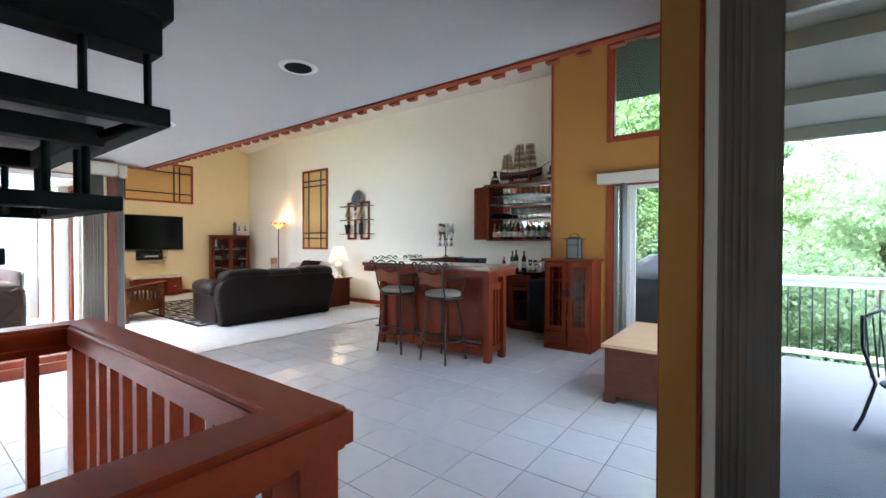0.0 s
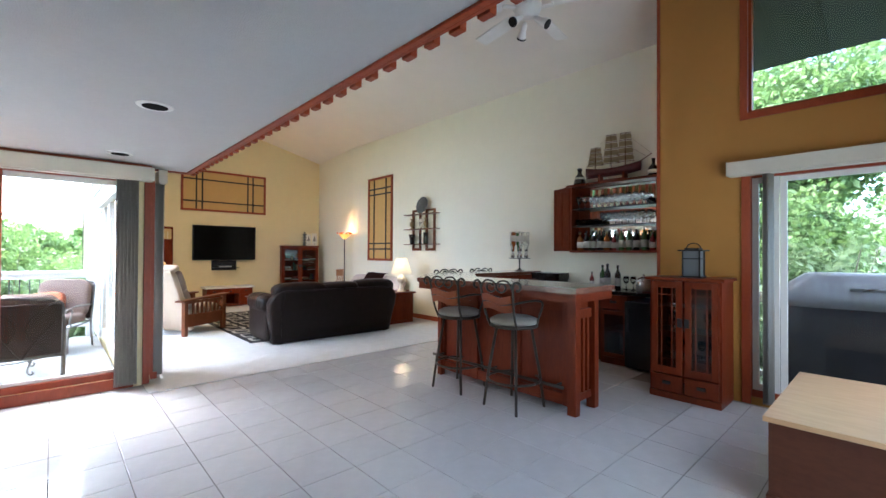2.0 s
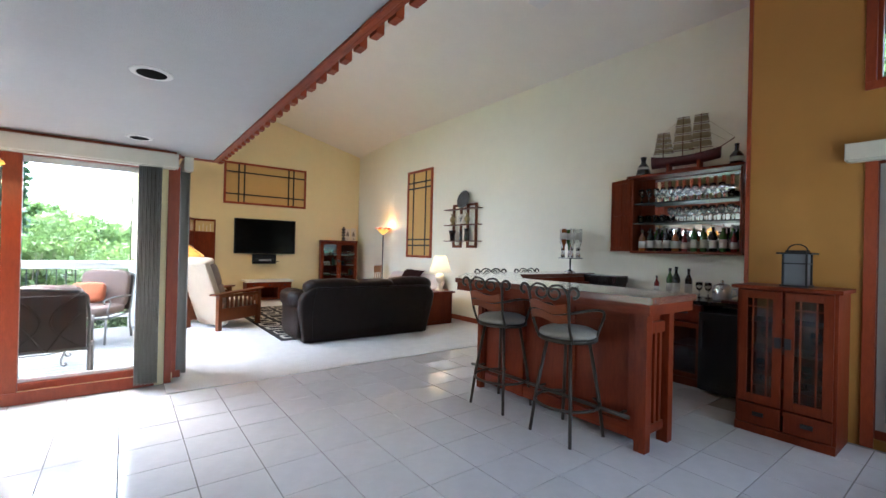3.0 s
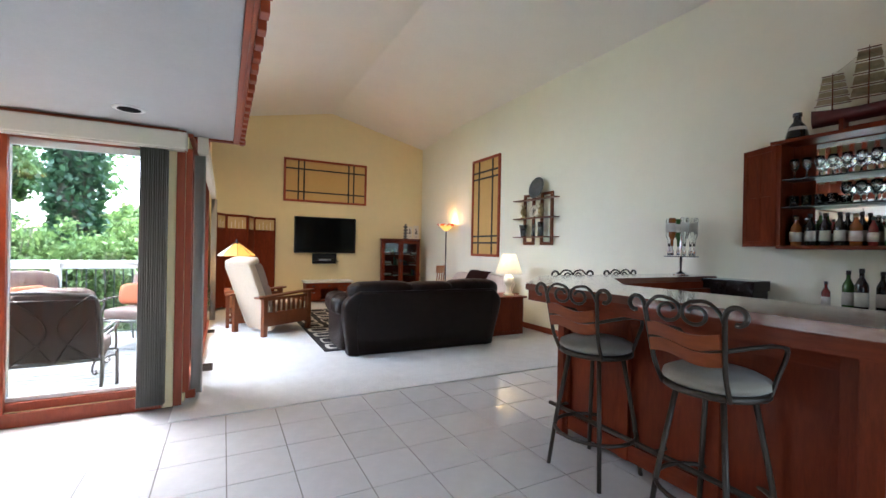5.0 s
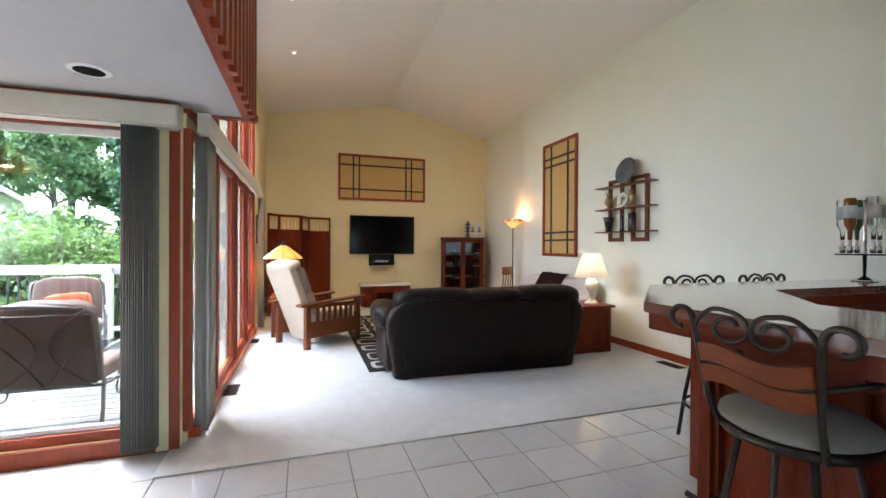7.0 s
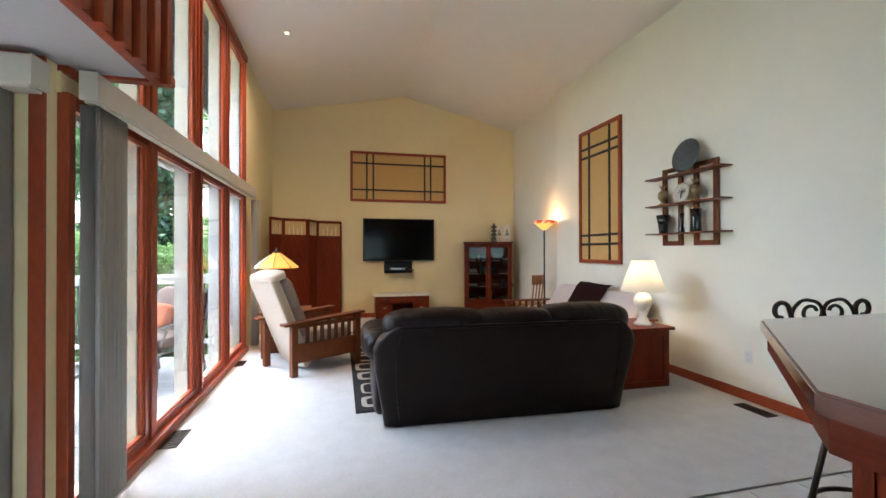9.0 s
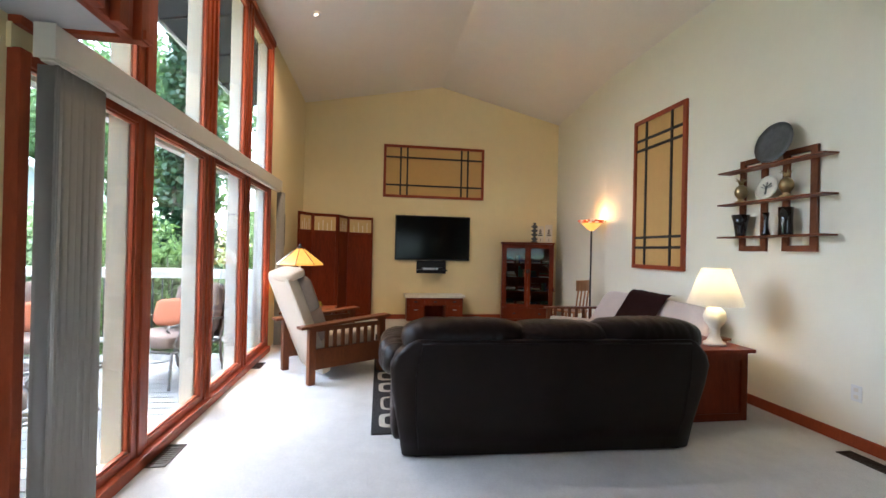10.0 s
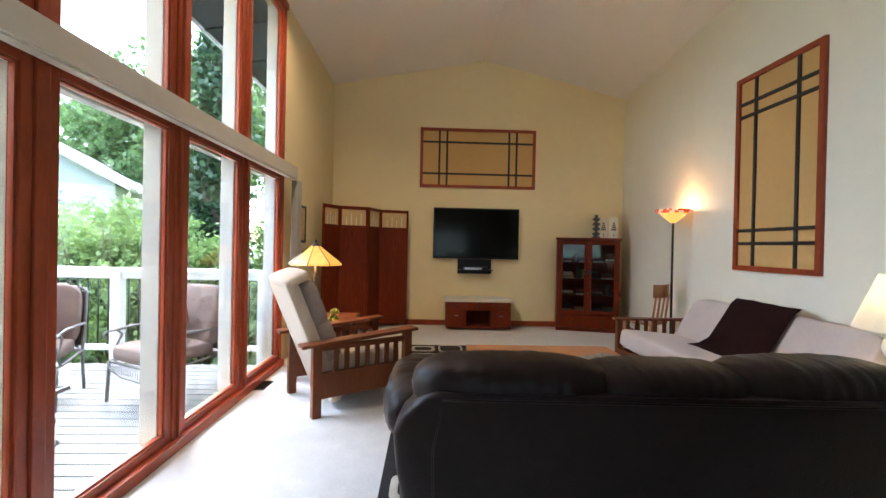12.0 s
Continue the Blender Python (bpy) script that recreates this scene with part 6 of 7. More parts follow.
ship = thing("model_ship", (-3.58, 7.26, TOPZ), "model sailing ship with a dark red hull", "model ship")
bm = bmesh.new()
secs = []
for k in range(13):
    u = k / 12
    x = -0.37 + 0.74 * u
    w = 0.075 * math.sin(math.pi * min(1, max(0.06, u * 0.92 + 0.05))) ** 0.6
    deck = 0.165 + 0.05 * (2 * u - 1) ** 2
    keel = 0.07 + 0.05 * max(0, u - 0.75) * 4 * 0.5
    secs.append([bm.verts.new(p) for p in ((x, -w, deck), (x, -w * 0.85, keel + 0.045), (x, 0, keel), (x, w * 0.85, keel + 0.045), (x, w, deck))])
for a, b in zip(secs, secs[1:]):
    for i in range(4):
        f = bm.faces.new((a[i], a[i + 1], b[i + 1], b[i]))
        f.smooth = True
    bm.faces.new((a[0], b[0], b[4], a[4]))
bm.faces.new(secs[0])
bm.faces.new(secs[-1][::-1])
part("hull", bm, M_HULL, ship)
part("cradle", boxes((-0.18, -0.05, 0, -0.15, 0.05, 0.10), (0.15, -0.05, 0, 0.18, 0.05, 0.10), (-0.18, -0.01, 0.02, 0.18, 0.01, 0.035)), M_CHERRY, ship)
for mx, mh in ((-0.24, 0.50), (-0.02, 0.64), (0.17, 0.63)):
    bm = bmesh.new()
    sweep(bm, [(mx, 0, 0.15), (mx, 0, mh)], 0.006, 8, 0.003)
    mast = part("mast", bm, M_CHAIRWOOD, ship)
    for k in range(5):
        z = 0.24 + (mh - 0.26) * k / 4
        L = 0.125 * (1 - 0.10 * k)
        bm = bmesh.new()
        c, d = math.cos(0.5), math.sin(0.5)
        sweep(bm, [(mx - L * c, -L * d * 0.5, z), (mx, 0, z), (mx + L * c, L * d * 0.5, z)], 0.004, 6)
        part("yard", bm, M_CHAIRWOOD, mast)
        if k < 4:
            zt = 0.24 + (mh - 0.26) * (k + 1) / 4
            bm = bmesh.new()
            q = []
            for (u, v) in ((0.9, 0.15), (0.9, 0.5), (0.85, 0.85)):
                q.append([bm.verts.new((mx + s * L * c * u * (1 if v < 0.8 else 0.92), s * L * d * 0.5 * u + (0.012 if v == 0.5 else 0.0), z + (zt - z) * v)) for s in (-1, 0, 1)])
            for a, b in zip(q, q[1:]):
                for i in range(2):
                    bm.faces.new((a[i], a[i + 1], b[i + 1], b[i]))
            bmesh.ops.solidify(bm, geom=list(bm.faces), thickness=0.002)
            part("sail", bm, M_SAIL, mast)
bm = bmesh.new()
sweep(bm, [(0.34, 0, 0.20), (0.50, 0, 0.29)], 0.005, 6)
part("bowsprit", bm, M_CHAIRWOOD, ship)
bm = bmesh.new()
for a, b in (((0.50, 0, 0.29), (0.17, 0, 0.60)), ((0.44, 0, 0.26), (0.17, 0, 0.46)), ((-0.36, 0, 0.21), (-0.24, 0, 0.48)), ((-0.24, 0, 0.48), (-0.02, 0, 0.62)), ((-0.02, 0, 0.60), (0.17, 0, 0.40))):
    sweep(bm, [a, b], 0.0015, 4)
part("rigging", bm, M_SAIL, ship)

# back counter with glazed base cabinet and small fridge
kc = thing("back_bar_cabinet", (-3.56, 6.86, 0), "cherry back-bar cabinet with a glazed door", "cabinet")
part("body", boxes((0, 0.03, 0.0, 0.03, 0.52, 0.86), (0.33, 0.03, 0, 0.36, 0.52, 0.86), (0.03, 0.50, 0, 0.33, 0.52, 0.86), (0.03, 0.03, 0, 0.33, 0.5, 0.08), (0.03, 0.03, 0.40, 0.33, 0.5, 0.42)), M_CHERRY, kc)
part("drawer", boxes((0.01, 0.0, 0.68, 0.35, 0.03, 0.85), bev=0.004), M_CHERRY, kc)
part("handle", boxes((0.14, -0.015, 0.755, 0.22, 0.0, 0.785), bev=0.004), M_BLACK, kc)
dr = part("door", boxes((0.01, 0.005, 0.09, 0.06, 0.028, 0.66), (0.30, 0.005, 0.09, 0.35, 0.028, 0.66), (0.06, 0.005, 0.09, 0.30, 0.028, 0.14), (0.06, 0.005, 0.61, 0.30, 0.028, 0.66), bev=0.003), M_CHERRY, kc)
part("pane", boxes((0.058, 0.014, 0.138, 0.302, 0.019, 0.612)), M_GLASS, dr)
kb = thing("back_bar_cabinet", (-4.0, 6.98, 0), "dark wood base cabinet beside the work counter", "cabinet")
part("body", boxes((0.03, 0, 0, 0.43, 0.42, 0.86), bev=0.004), M_CHEST, kb)
fr = thing("small_fridge", (-3.19, 6.74, 0), "small black fridge under the counter", "fridge")
part("body", boxes((0, 0.05, 0.02, 0.44, 0.62, 0.80), bev=0.01), M_PLASTIC, fr)
part("door", boxes((0, 0, 0.04, 0.44, 0.046, 0.80), bev=0.01), M_PLASTIC, fr)
part("handle", boxes((0.03, -0.025, 0.45, 0.05, 0.0, 0.72), bev=0.005), M_BLACK, fr)
cc = thing("back_counter_top", (0, 0, 0), "black counter top along the wall", "counter")
part("top", boxes((-3.99, 6.84, 0.861, -2.735, 7.41, 0.90), bev=0.004), M_GRANITE, cc)
for k, (x, y, h, r, g, l) in enumerate(((-3.66, 7.15, 0.31, 0.037, M_GREENB, "green wine bottle with a pale label"), (-3.56, 7.08, 0.33, 0.040, M_DARKB, "dark wine bottle with a white label"), (-3.48, 7.2, 0.31, 0.037, M_DARKB, "dark wine bottle with a white label"), (-3.76, 7.05, 0.22, 0.028, M_REDB, "small red bottle with a pale label"))):
    b = bottle("wine_bottle", h, r, g, l)
    b.matrix_basis = pose(x, y, 0.90)
tp = thing("silver_coffee_pot", (-3.12, 7.12, 0.90), "silver pot with a lid and curved handle", "pot")
bm = bmesh.new()
lathe(bm, [(0.075, 0), (0.085, 0.02), (0.088, 0.12), (0.075, 0.155), (0.05, 0.17), (0.012, 0.18), (0.016, 0.20), (0.004, 0.212)], 24)
part("body", bm, M_SILVER, tp)
bm = bmesh.new()
sweep(bm, [(0.085, 0, 0.13), (0.13, 0, 0.12), (0.14, 0, 0.07), (0.09, 0, 0.04)], 0.008, 8)
part("handle", bm, M_SILVER, tp)
for k in range(2):
    g2 = copy_thing(gb, pose(-3.28 - 0.09 * k, 7.2, 0.90))
tn = thing("red_napkin_tray", (-2.92, 6.95, 0.90), "low dark red tray on the counter", "tray")
part("tray", boxes((-0.12, -0.08, 0, 0.12, 0.08, 0.025), bev=0.006), M_HULL, tn)

# display cabinet and lantern
tc = thing("display_cabinet", (-2.65, 6.07, 0), "cherry display cabinet with two leaded glass doors", "cabinet")
W, D, Hh = 0.60, 0.40, 1.14
part("carcass", boxes((0, 0.02, 0, 0.025, D, Hh - 0.03), (W - 0.025, 0.02, 0, W, D, Hh - 0.03), (0.025, D - 0.015, 0.05, W - 0.025, D, Hh - 0.03), (0.025, 0.02, 0.05, W - 0.025, D - 0.015, 0.07), bev=0.003), M_CHERRY, tc)
part("top", boxes((-0.03, -0.03, Hh - 0.03, W + 0.03, D, Hh), bev=0.006), M_CHERRY, tc)
part("plinth", boxes((0.0, 0.0, 0.0, W, 0.03, 0.06), bev=0.004), M_CHERRY, tc)
for x0 in (0.02, 0.31):
    d3 = part("drawer", boxes((x0, 0.0, 0.07, x0 + 0.27, 0.02, 0.22), bev=0.004), M_CHERRY, tc)
    part("handle", boxes((x0 + 0.10, -0.015, 0.135, x0 + 0.17, 0.0, 0.165), bev=0.004), M_BLACK, d3)
    x1 = x0 + 0.27
    d4 = part("door", boxes((x0, 0.0, 0.235, x0 + 0.055, 0.022, 1.10), (x1 - 0.055, 0.0, 0.235, x1, 0.022, 1.10), (x0 + 0.055, 0.0, 0.235, x1 - 0.055, 0.022, 0.30), (x0 + 0.055, 0.0, 1.04, x1 - 0.055, 0.022, 1.10), bev=0.003), M_CHERRY, tc)
    g = part("pane", boxes((x0 + 0.05, 0.010, 0.295, x1 - 0.05, 0.014, 1.045)), M_GLASS, d4)
    part("muntin", boxes((x0 + 0.085, 0.004, 0.30, x0 + 0.095, 0.010, 1.04), (x1 - 0.095, 0.004, 0.30, x1 - 0.085, 0.010, 1.04), (x0 + 0.055, 0.004, 0.97, x1 - 0.055, 0.0095, 0.98)), M_CHERRY, d4)
    xm = x1 - 0.02 if x0 < 0.2 else x0 + 0.02
    part("handle", boxes((xm - 0.02, -0.015, 0.68, xm + 0.02, 0.0, 0.76), bev=0.004), M_BLACK, d4)
for z in (0.36, 0.62, 0.85):
    part("shelf", boxes((0.026, 0.03, z, W - 0.026, D - 0.016, z + 0.012)), M_CHERRY, tc)
for x, z in ((0.12, 0.372), (0.22, 0.372), (0.40, 0.372), (0.5, 0.372), (0.15, 0.632), (0.45, 0.632)):
    copy_thing(gb, pose(-2.65 + x, 6.25, z))
ln = thing("candle_lantern", (-2.31, 6.22, Hh), "black metal lantern with frosted panes", "lantern")
part("base", boxes((-0.085, -0.085, 0, 0.085, 0.085, 0.015), bev=0.003), M_BLACK, ln)
for x in (-0.07, 0.07):
    for y in (-0.07, 0.07):
        part("corner_bar", boxes((x - 0.006, y - 0.006, 0.015, x + 0.006, y + 0.006, 0.245)), M_BLACK, ln)
part("band", boxes((-0.073, -0.078, 0.17, 0.073, -0.072, 0.18), (-0.073, 0.072, 0.17, 0.073, 0.078, 0.18), (-0.078, -0.072, 0.17, -0.072, 0.072, 0.18), (0.072, -0.072, 0.17, 0.078, 0.072, 0.18)), M_BLACK, ln)
part("pane", boxes((-0.064, -0.064, 0.015, 0.064, 0.064, 0.245)), M_LAMPFROST, ln)
bm = bmesh.new()
bx(bm, -0.105, -0.105, 0.245, 0.105, 0.105, 0.258, 0.003)
bx(bm, -0.06, -0.06, 0.258, 0.06, 0.06, 0.275, 0.003)
part("cap", bm, M_BLACK, ln)
bm = bmesh.new()
sweep(bm, [(0.06 * math.cos(math.pi * k / 10), 0, 0.27 + 0.05 * math.sin(math.pi * k / 10)) for k in range(11)], 0.005, 6)
part("handle", bm, M_BLACK, ln)

# blanket chest
ch = thing("blanket_chest", (-1.21, 5.23, 0), "wooden blanket chest with a pale worn lid", "chest")
part("box", boxes((-0.275, -0.60, 0.06, 0.275, 0.60, 0.465), bev=0.004), M_CHEST, ch)
part("lid", boxes((-0.295, -0.63, 0.466, 0.295, 0.63, 0.494), bev=0.005), M_CHESTTOP, ch, "pale worn wooden lid")
for sx in (-1, 1):
    for sy in (-1, 1):
        part("foot", boxes((sx * 0.285 - (0.10 if sx > 0 else 0), sy * 0.61 - (0.10 if sy > 0 else 0), 0, sx * 0.285 + (0.10 if sx < 0 else 0), sy * 0.61 + (0.10 if sy < 0 else 0), 0.075), bev=0.006), M_CHEST, ch)

# ceiling fan with three spot lamps
fan = thing("ceiling_fan", (-3.12, 4.72, 3.30), "white ceiling fan with three spot lamps", "ceiling fan")
bm = bmesh.new()
lathe(bm, [(0.014, 0.22), (0.014, roof_z(4.72) - 3.30 - 0.05), (0.07, roof_z(4.72) - 3.30 - 0.03), (0.07, roof_z(4.72) - 3.30 + 0.02)], 16)
part("rod", bm, M_WHITE, fan)
bm = bmesh.new()
lathe(bm, [(0.04, 0.04), (0.10, 0.07), (0.12, 0.12), (0.11, 0.19), (0.04, 0.23)], 24)
part("motor", bm, M_WHITE, fan)
for k in range(5):
    m = Matrix.Rotation(2 * math.pi * k / 5 + 0.45, 4, 'Z')
    bm = bmesh.new()
    bx(bm, 0.10, -0.02, 0.10, 0.22, 0.02, 0.112, 0.003, m)
    bx(bm, 0.20, -0.065, 0.112, 0.66, 0.065, 0.122, 0.004, m @ pose(0, 0, 0, 10, 0, 0))
    part("blade", bm, M_WHITE, fan)
for k in range(3):
    a = 2 * math.pi * k / 3 + 0.4
    d = Vector((math.cos(a), math.sin(a), -0.75)).normalized()
    p = Vector((0.06 * math.cos(a), 0.06 * math.sin(a), 0.03))
    bm = bmesh.new()
    m = Matrix.Translation(p + d * 0.02) @ d.to_track_quat('Z', 'Y').to_matrix().to_4x4()
    lathe(bm, [(0.012, -0.02), (0.022, 0.0), (0.026, 0.06), (0.036, 0.085), (0.036, 0.12), (0.03, 0.12), (0.028, 0.10)], 18, (0, 0, 0), m)
    sp = part("spot_lamp", bm, M_WHITE, fan)
    bm = bmesh.new()
    lathe(bm, [(0.0365, 0.108), (0.040, 0.112), (0.040, 0.122), (0.031, 0.124)], 18, (0, 0, 0), m)
    part("ring", bm, M_BLACK, sp)

# ---- stair rail and hanging light ----
rl = thing("stair_railing", (0, 0, 0), "glossy red-brown stair railing with square balusters", "railing")
RZ = 1.01
RX0, RX1, RY1 = -2.745, -1.10, 1.545
def rail_box(x0, y0, x1, y1, z0, z1, bev):
    return boxes((x0, y0, z0, x1, y1, z1), bev=bev)
HW = 0.13
for outline in ([(RX0, RY1), (RX0 + HW, RY1 - HW), (RX1 - HW, RY1 - HW), (RX1, RY1)], [(RX1, RY1), (RX1 - HW, RY1 - HW), (RX1 - HW, -1.6), (RX1, -1.6)], [(RX0, RY1), (RX0, -1.6), (RX0 + HW, -1.6), (RX0 + HW, RY1 - HW)]):
    bm = bmesh.new()
    prism(bm, outline, RZ - 0.085, RZ)
    bmesh.ops.bevel(bm, geom=[e for e in bm.edges if abs(e.verts[0].co.z - e.verts[1].co.z) < 0.001 and (abs(e.verts[0].co.x - e.verts[1].co.x) < 0.001 or abs(e.verts[0].co.y - e.verts[1].co.y) < 0.001)], offset=0.012, segments=3, affect='EDGES')
    part("handrail", bm, M_RAIL, rl)
part("newel", rail_box(RX1 - 0.11, RY1 - 0.11, RX1 - 0.02, RY1 - 0.02, 0.0, RZ - 0.085, 0.005), M_RAIL, rl)
part("newel", rail_box(RX0 + 0.02, RY1 - 0.11, RX0 + 0.11, RY1 - 0.02, 0.0, RZ - 0.085, 0.005), M_RAIL, rl)
part("sub_rail", rail_box(RX0 + 0.11, RY1 - 0.088, RX1 - 0.11, RY1 - 0.042, RZ - 0.112, RZ - 0.086, 0.004), M_RAIL, rl)
part("sub_rail", rail_box(RX1 - 0.088, -1.6, RX1 - 0.042, RY1 - 0.11, RZ - 0.112, RZ - 0.086, 0.004), M_RAIL, rl)
part("sub_rail", rail_box(RX0 + 0.042, -1.6, RX0 + 0.088, RY1 - 0.11, RZ - 0.112, RZ - 0.086, 0.004), M_RAIL, rl)
bme = None
for k in range(11):
    for at in ((RX0 + 0.20 + 0.127 * k, RY1 - 0.065), (RX1 - 0.065, RY1 - 0.22 - 0.121 * k * 2), (RX0 + 0.065, RY1 - 0.22 - 0.121 * k * 2)):
        if bme is None:
            o = part("baluster", boxes((-0.019, -0.019, 0.0, 0.019, 0.019, RZ - 0.112), bev=0.003), M_RAIL, rl)
            bme = o.data
        else:
            o = new("baluster", bme)
            o.parent = rl
        o.location = (at[0], at[1], 0)

cd = thing("tiered_pendant_light", (-2.02, 1.02, LOW), "dark tiered wooden pendant light on rods", "pendant light")
part("top_beam", boxes((0.285, -0.385, -0.447, 0.385, 0.385, -0.362), bev=0.005), M_CHAND, cd)
part("top_box", boxes((0.265, -0.405, -0.361, 0.405, 0.405, -0.18), bev=0.012), M_CHAND, cd)
part("frosted_panel", boxes((-0.345, -0.345, -0.606, 0.345, 0.345, -0.598)), M_LAMPFROST, cd)
for half, z, t in ((0.397, -0.622, 0.045), (0.292, -0.675, 0.05), (0.32, -0.83, 0.036), (0.14, -0.96, 0.04)):
    for b in ((-half, -half, z, -half + 0.05, half, z + t), (half - 0.05, -half, z, half, half, z + t), (-half + 0.05, -half, z, half - 0.05, -half + 0.05, z + t), (-half + 0.05, half - 0.05, z, half - 0.05, half, z + t)):
        part("tier_bar", boxes(b, bev=0.005), M_CHAND, cd)
for sx in (-1, 1):
    for sy in (-1, 1):
        for x, y in ((0.36, 0.36), (0.36, 0.235)) if sx > 0 else ():
            bm = bmesh.new()
            sweep(bm, [(sx * x, sy * y, -0.60), (sx * x, sy * y, -0.40)], 0.009, 8)
            part("rod", bm, M_CHAND, cd)
        for x, y in ((0.262, 0.262), (0.262, 0.19), (0.19, 0.262)):
            bm = bmesh.new()
            sweep(bm, [(sx * x, sy * y, -0.82), (sx * x, sy * y, -0.64)], 0.009, 8)
            part("rod", bm, M_CHAND, cd)
        bm = bmesh.new()
        sweep(bm, [(sx * 0.115, sy * 0.115, -0.93), (sx * 0.115, sy * 0.115, -0.82)], 0.009, 8)
        part("rod", bm, M_CHAND, cd)
        bm = bmesh.new()
        sweep(bm, [(sx * 0.27, sy * 0.27, -0.655), (sx * 0.375, sy * 0.375, -0.60)], 0.012, 8)
        part("rod", bm, M_CHAND, cd)
bm = bmesh.new()
sweep(bm, [(0, 0, -0.60), (0, 0, -0.002)], 0.012, 8)
bx(bm, -0.10, -0.10, -0.02, 0.10, 0.10, -0.001)
bx(bm, -0.02, -0.02, -0.35, 0.27, 0.02, -0.31)
part("stem", bm, M_CHAND, cd)

# stained glass pendant by the patio door
pd = thing("stained_glass_pendant", (-5.62, 1.26, LOW), "lit stained glass pendant shade on a chain", "pendant light")
bm = bmesh.new()
sweep(bm, [(0, 0, -0.20), (0, 0, -0.001)], 0.008, 8)
part("chain", bm, M_BLACK, pd)
for k in range(8):
    a0, a1 = 2 * math.pi * k / 8, 2 * math.pi * (k + 1) / 8
    bm = bmesh.new()
    prof = [(0.23, -0.36), (0.22, -0.34), (0.04, -0.19)]
    for d in (0, 0.006):
        L = [[bm.verts.new(((r - d) * math.cos(a), (r - d) * math.sin(a), z)) for a in (a0, a1)] for r, z in prof]
        for p, q in zip(L, L[1:]):
            bm.faces.new((p[0], p[1], q[1], q[0]))
    part("glass_panel", bm, M_TIFF, pd)
lt = new("pendant_light_source", bpy.data.lights.new("pendant_light_source", 'POINT'))
lt.location, lt.data.energy, lt.data.color, lt.data.shadow_soft_size = (-5.62, 1.26, 1.93), 0.5, (1.0, 0.62, 0.28), 0.05


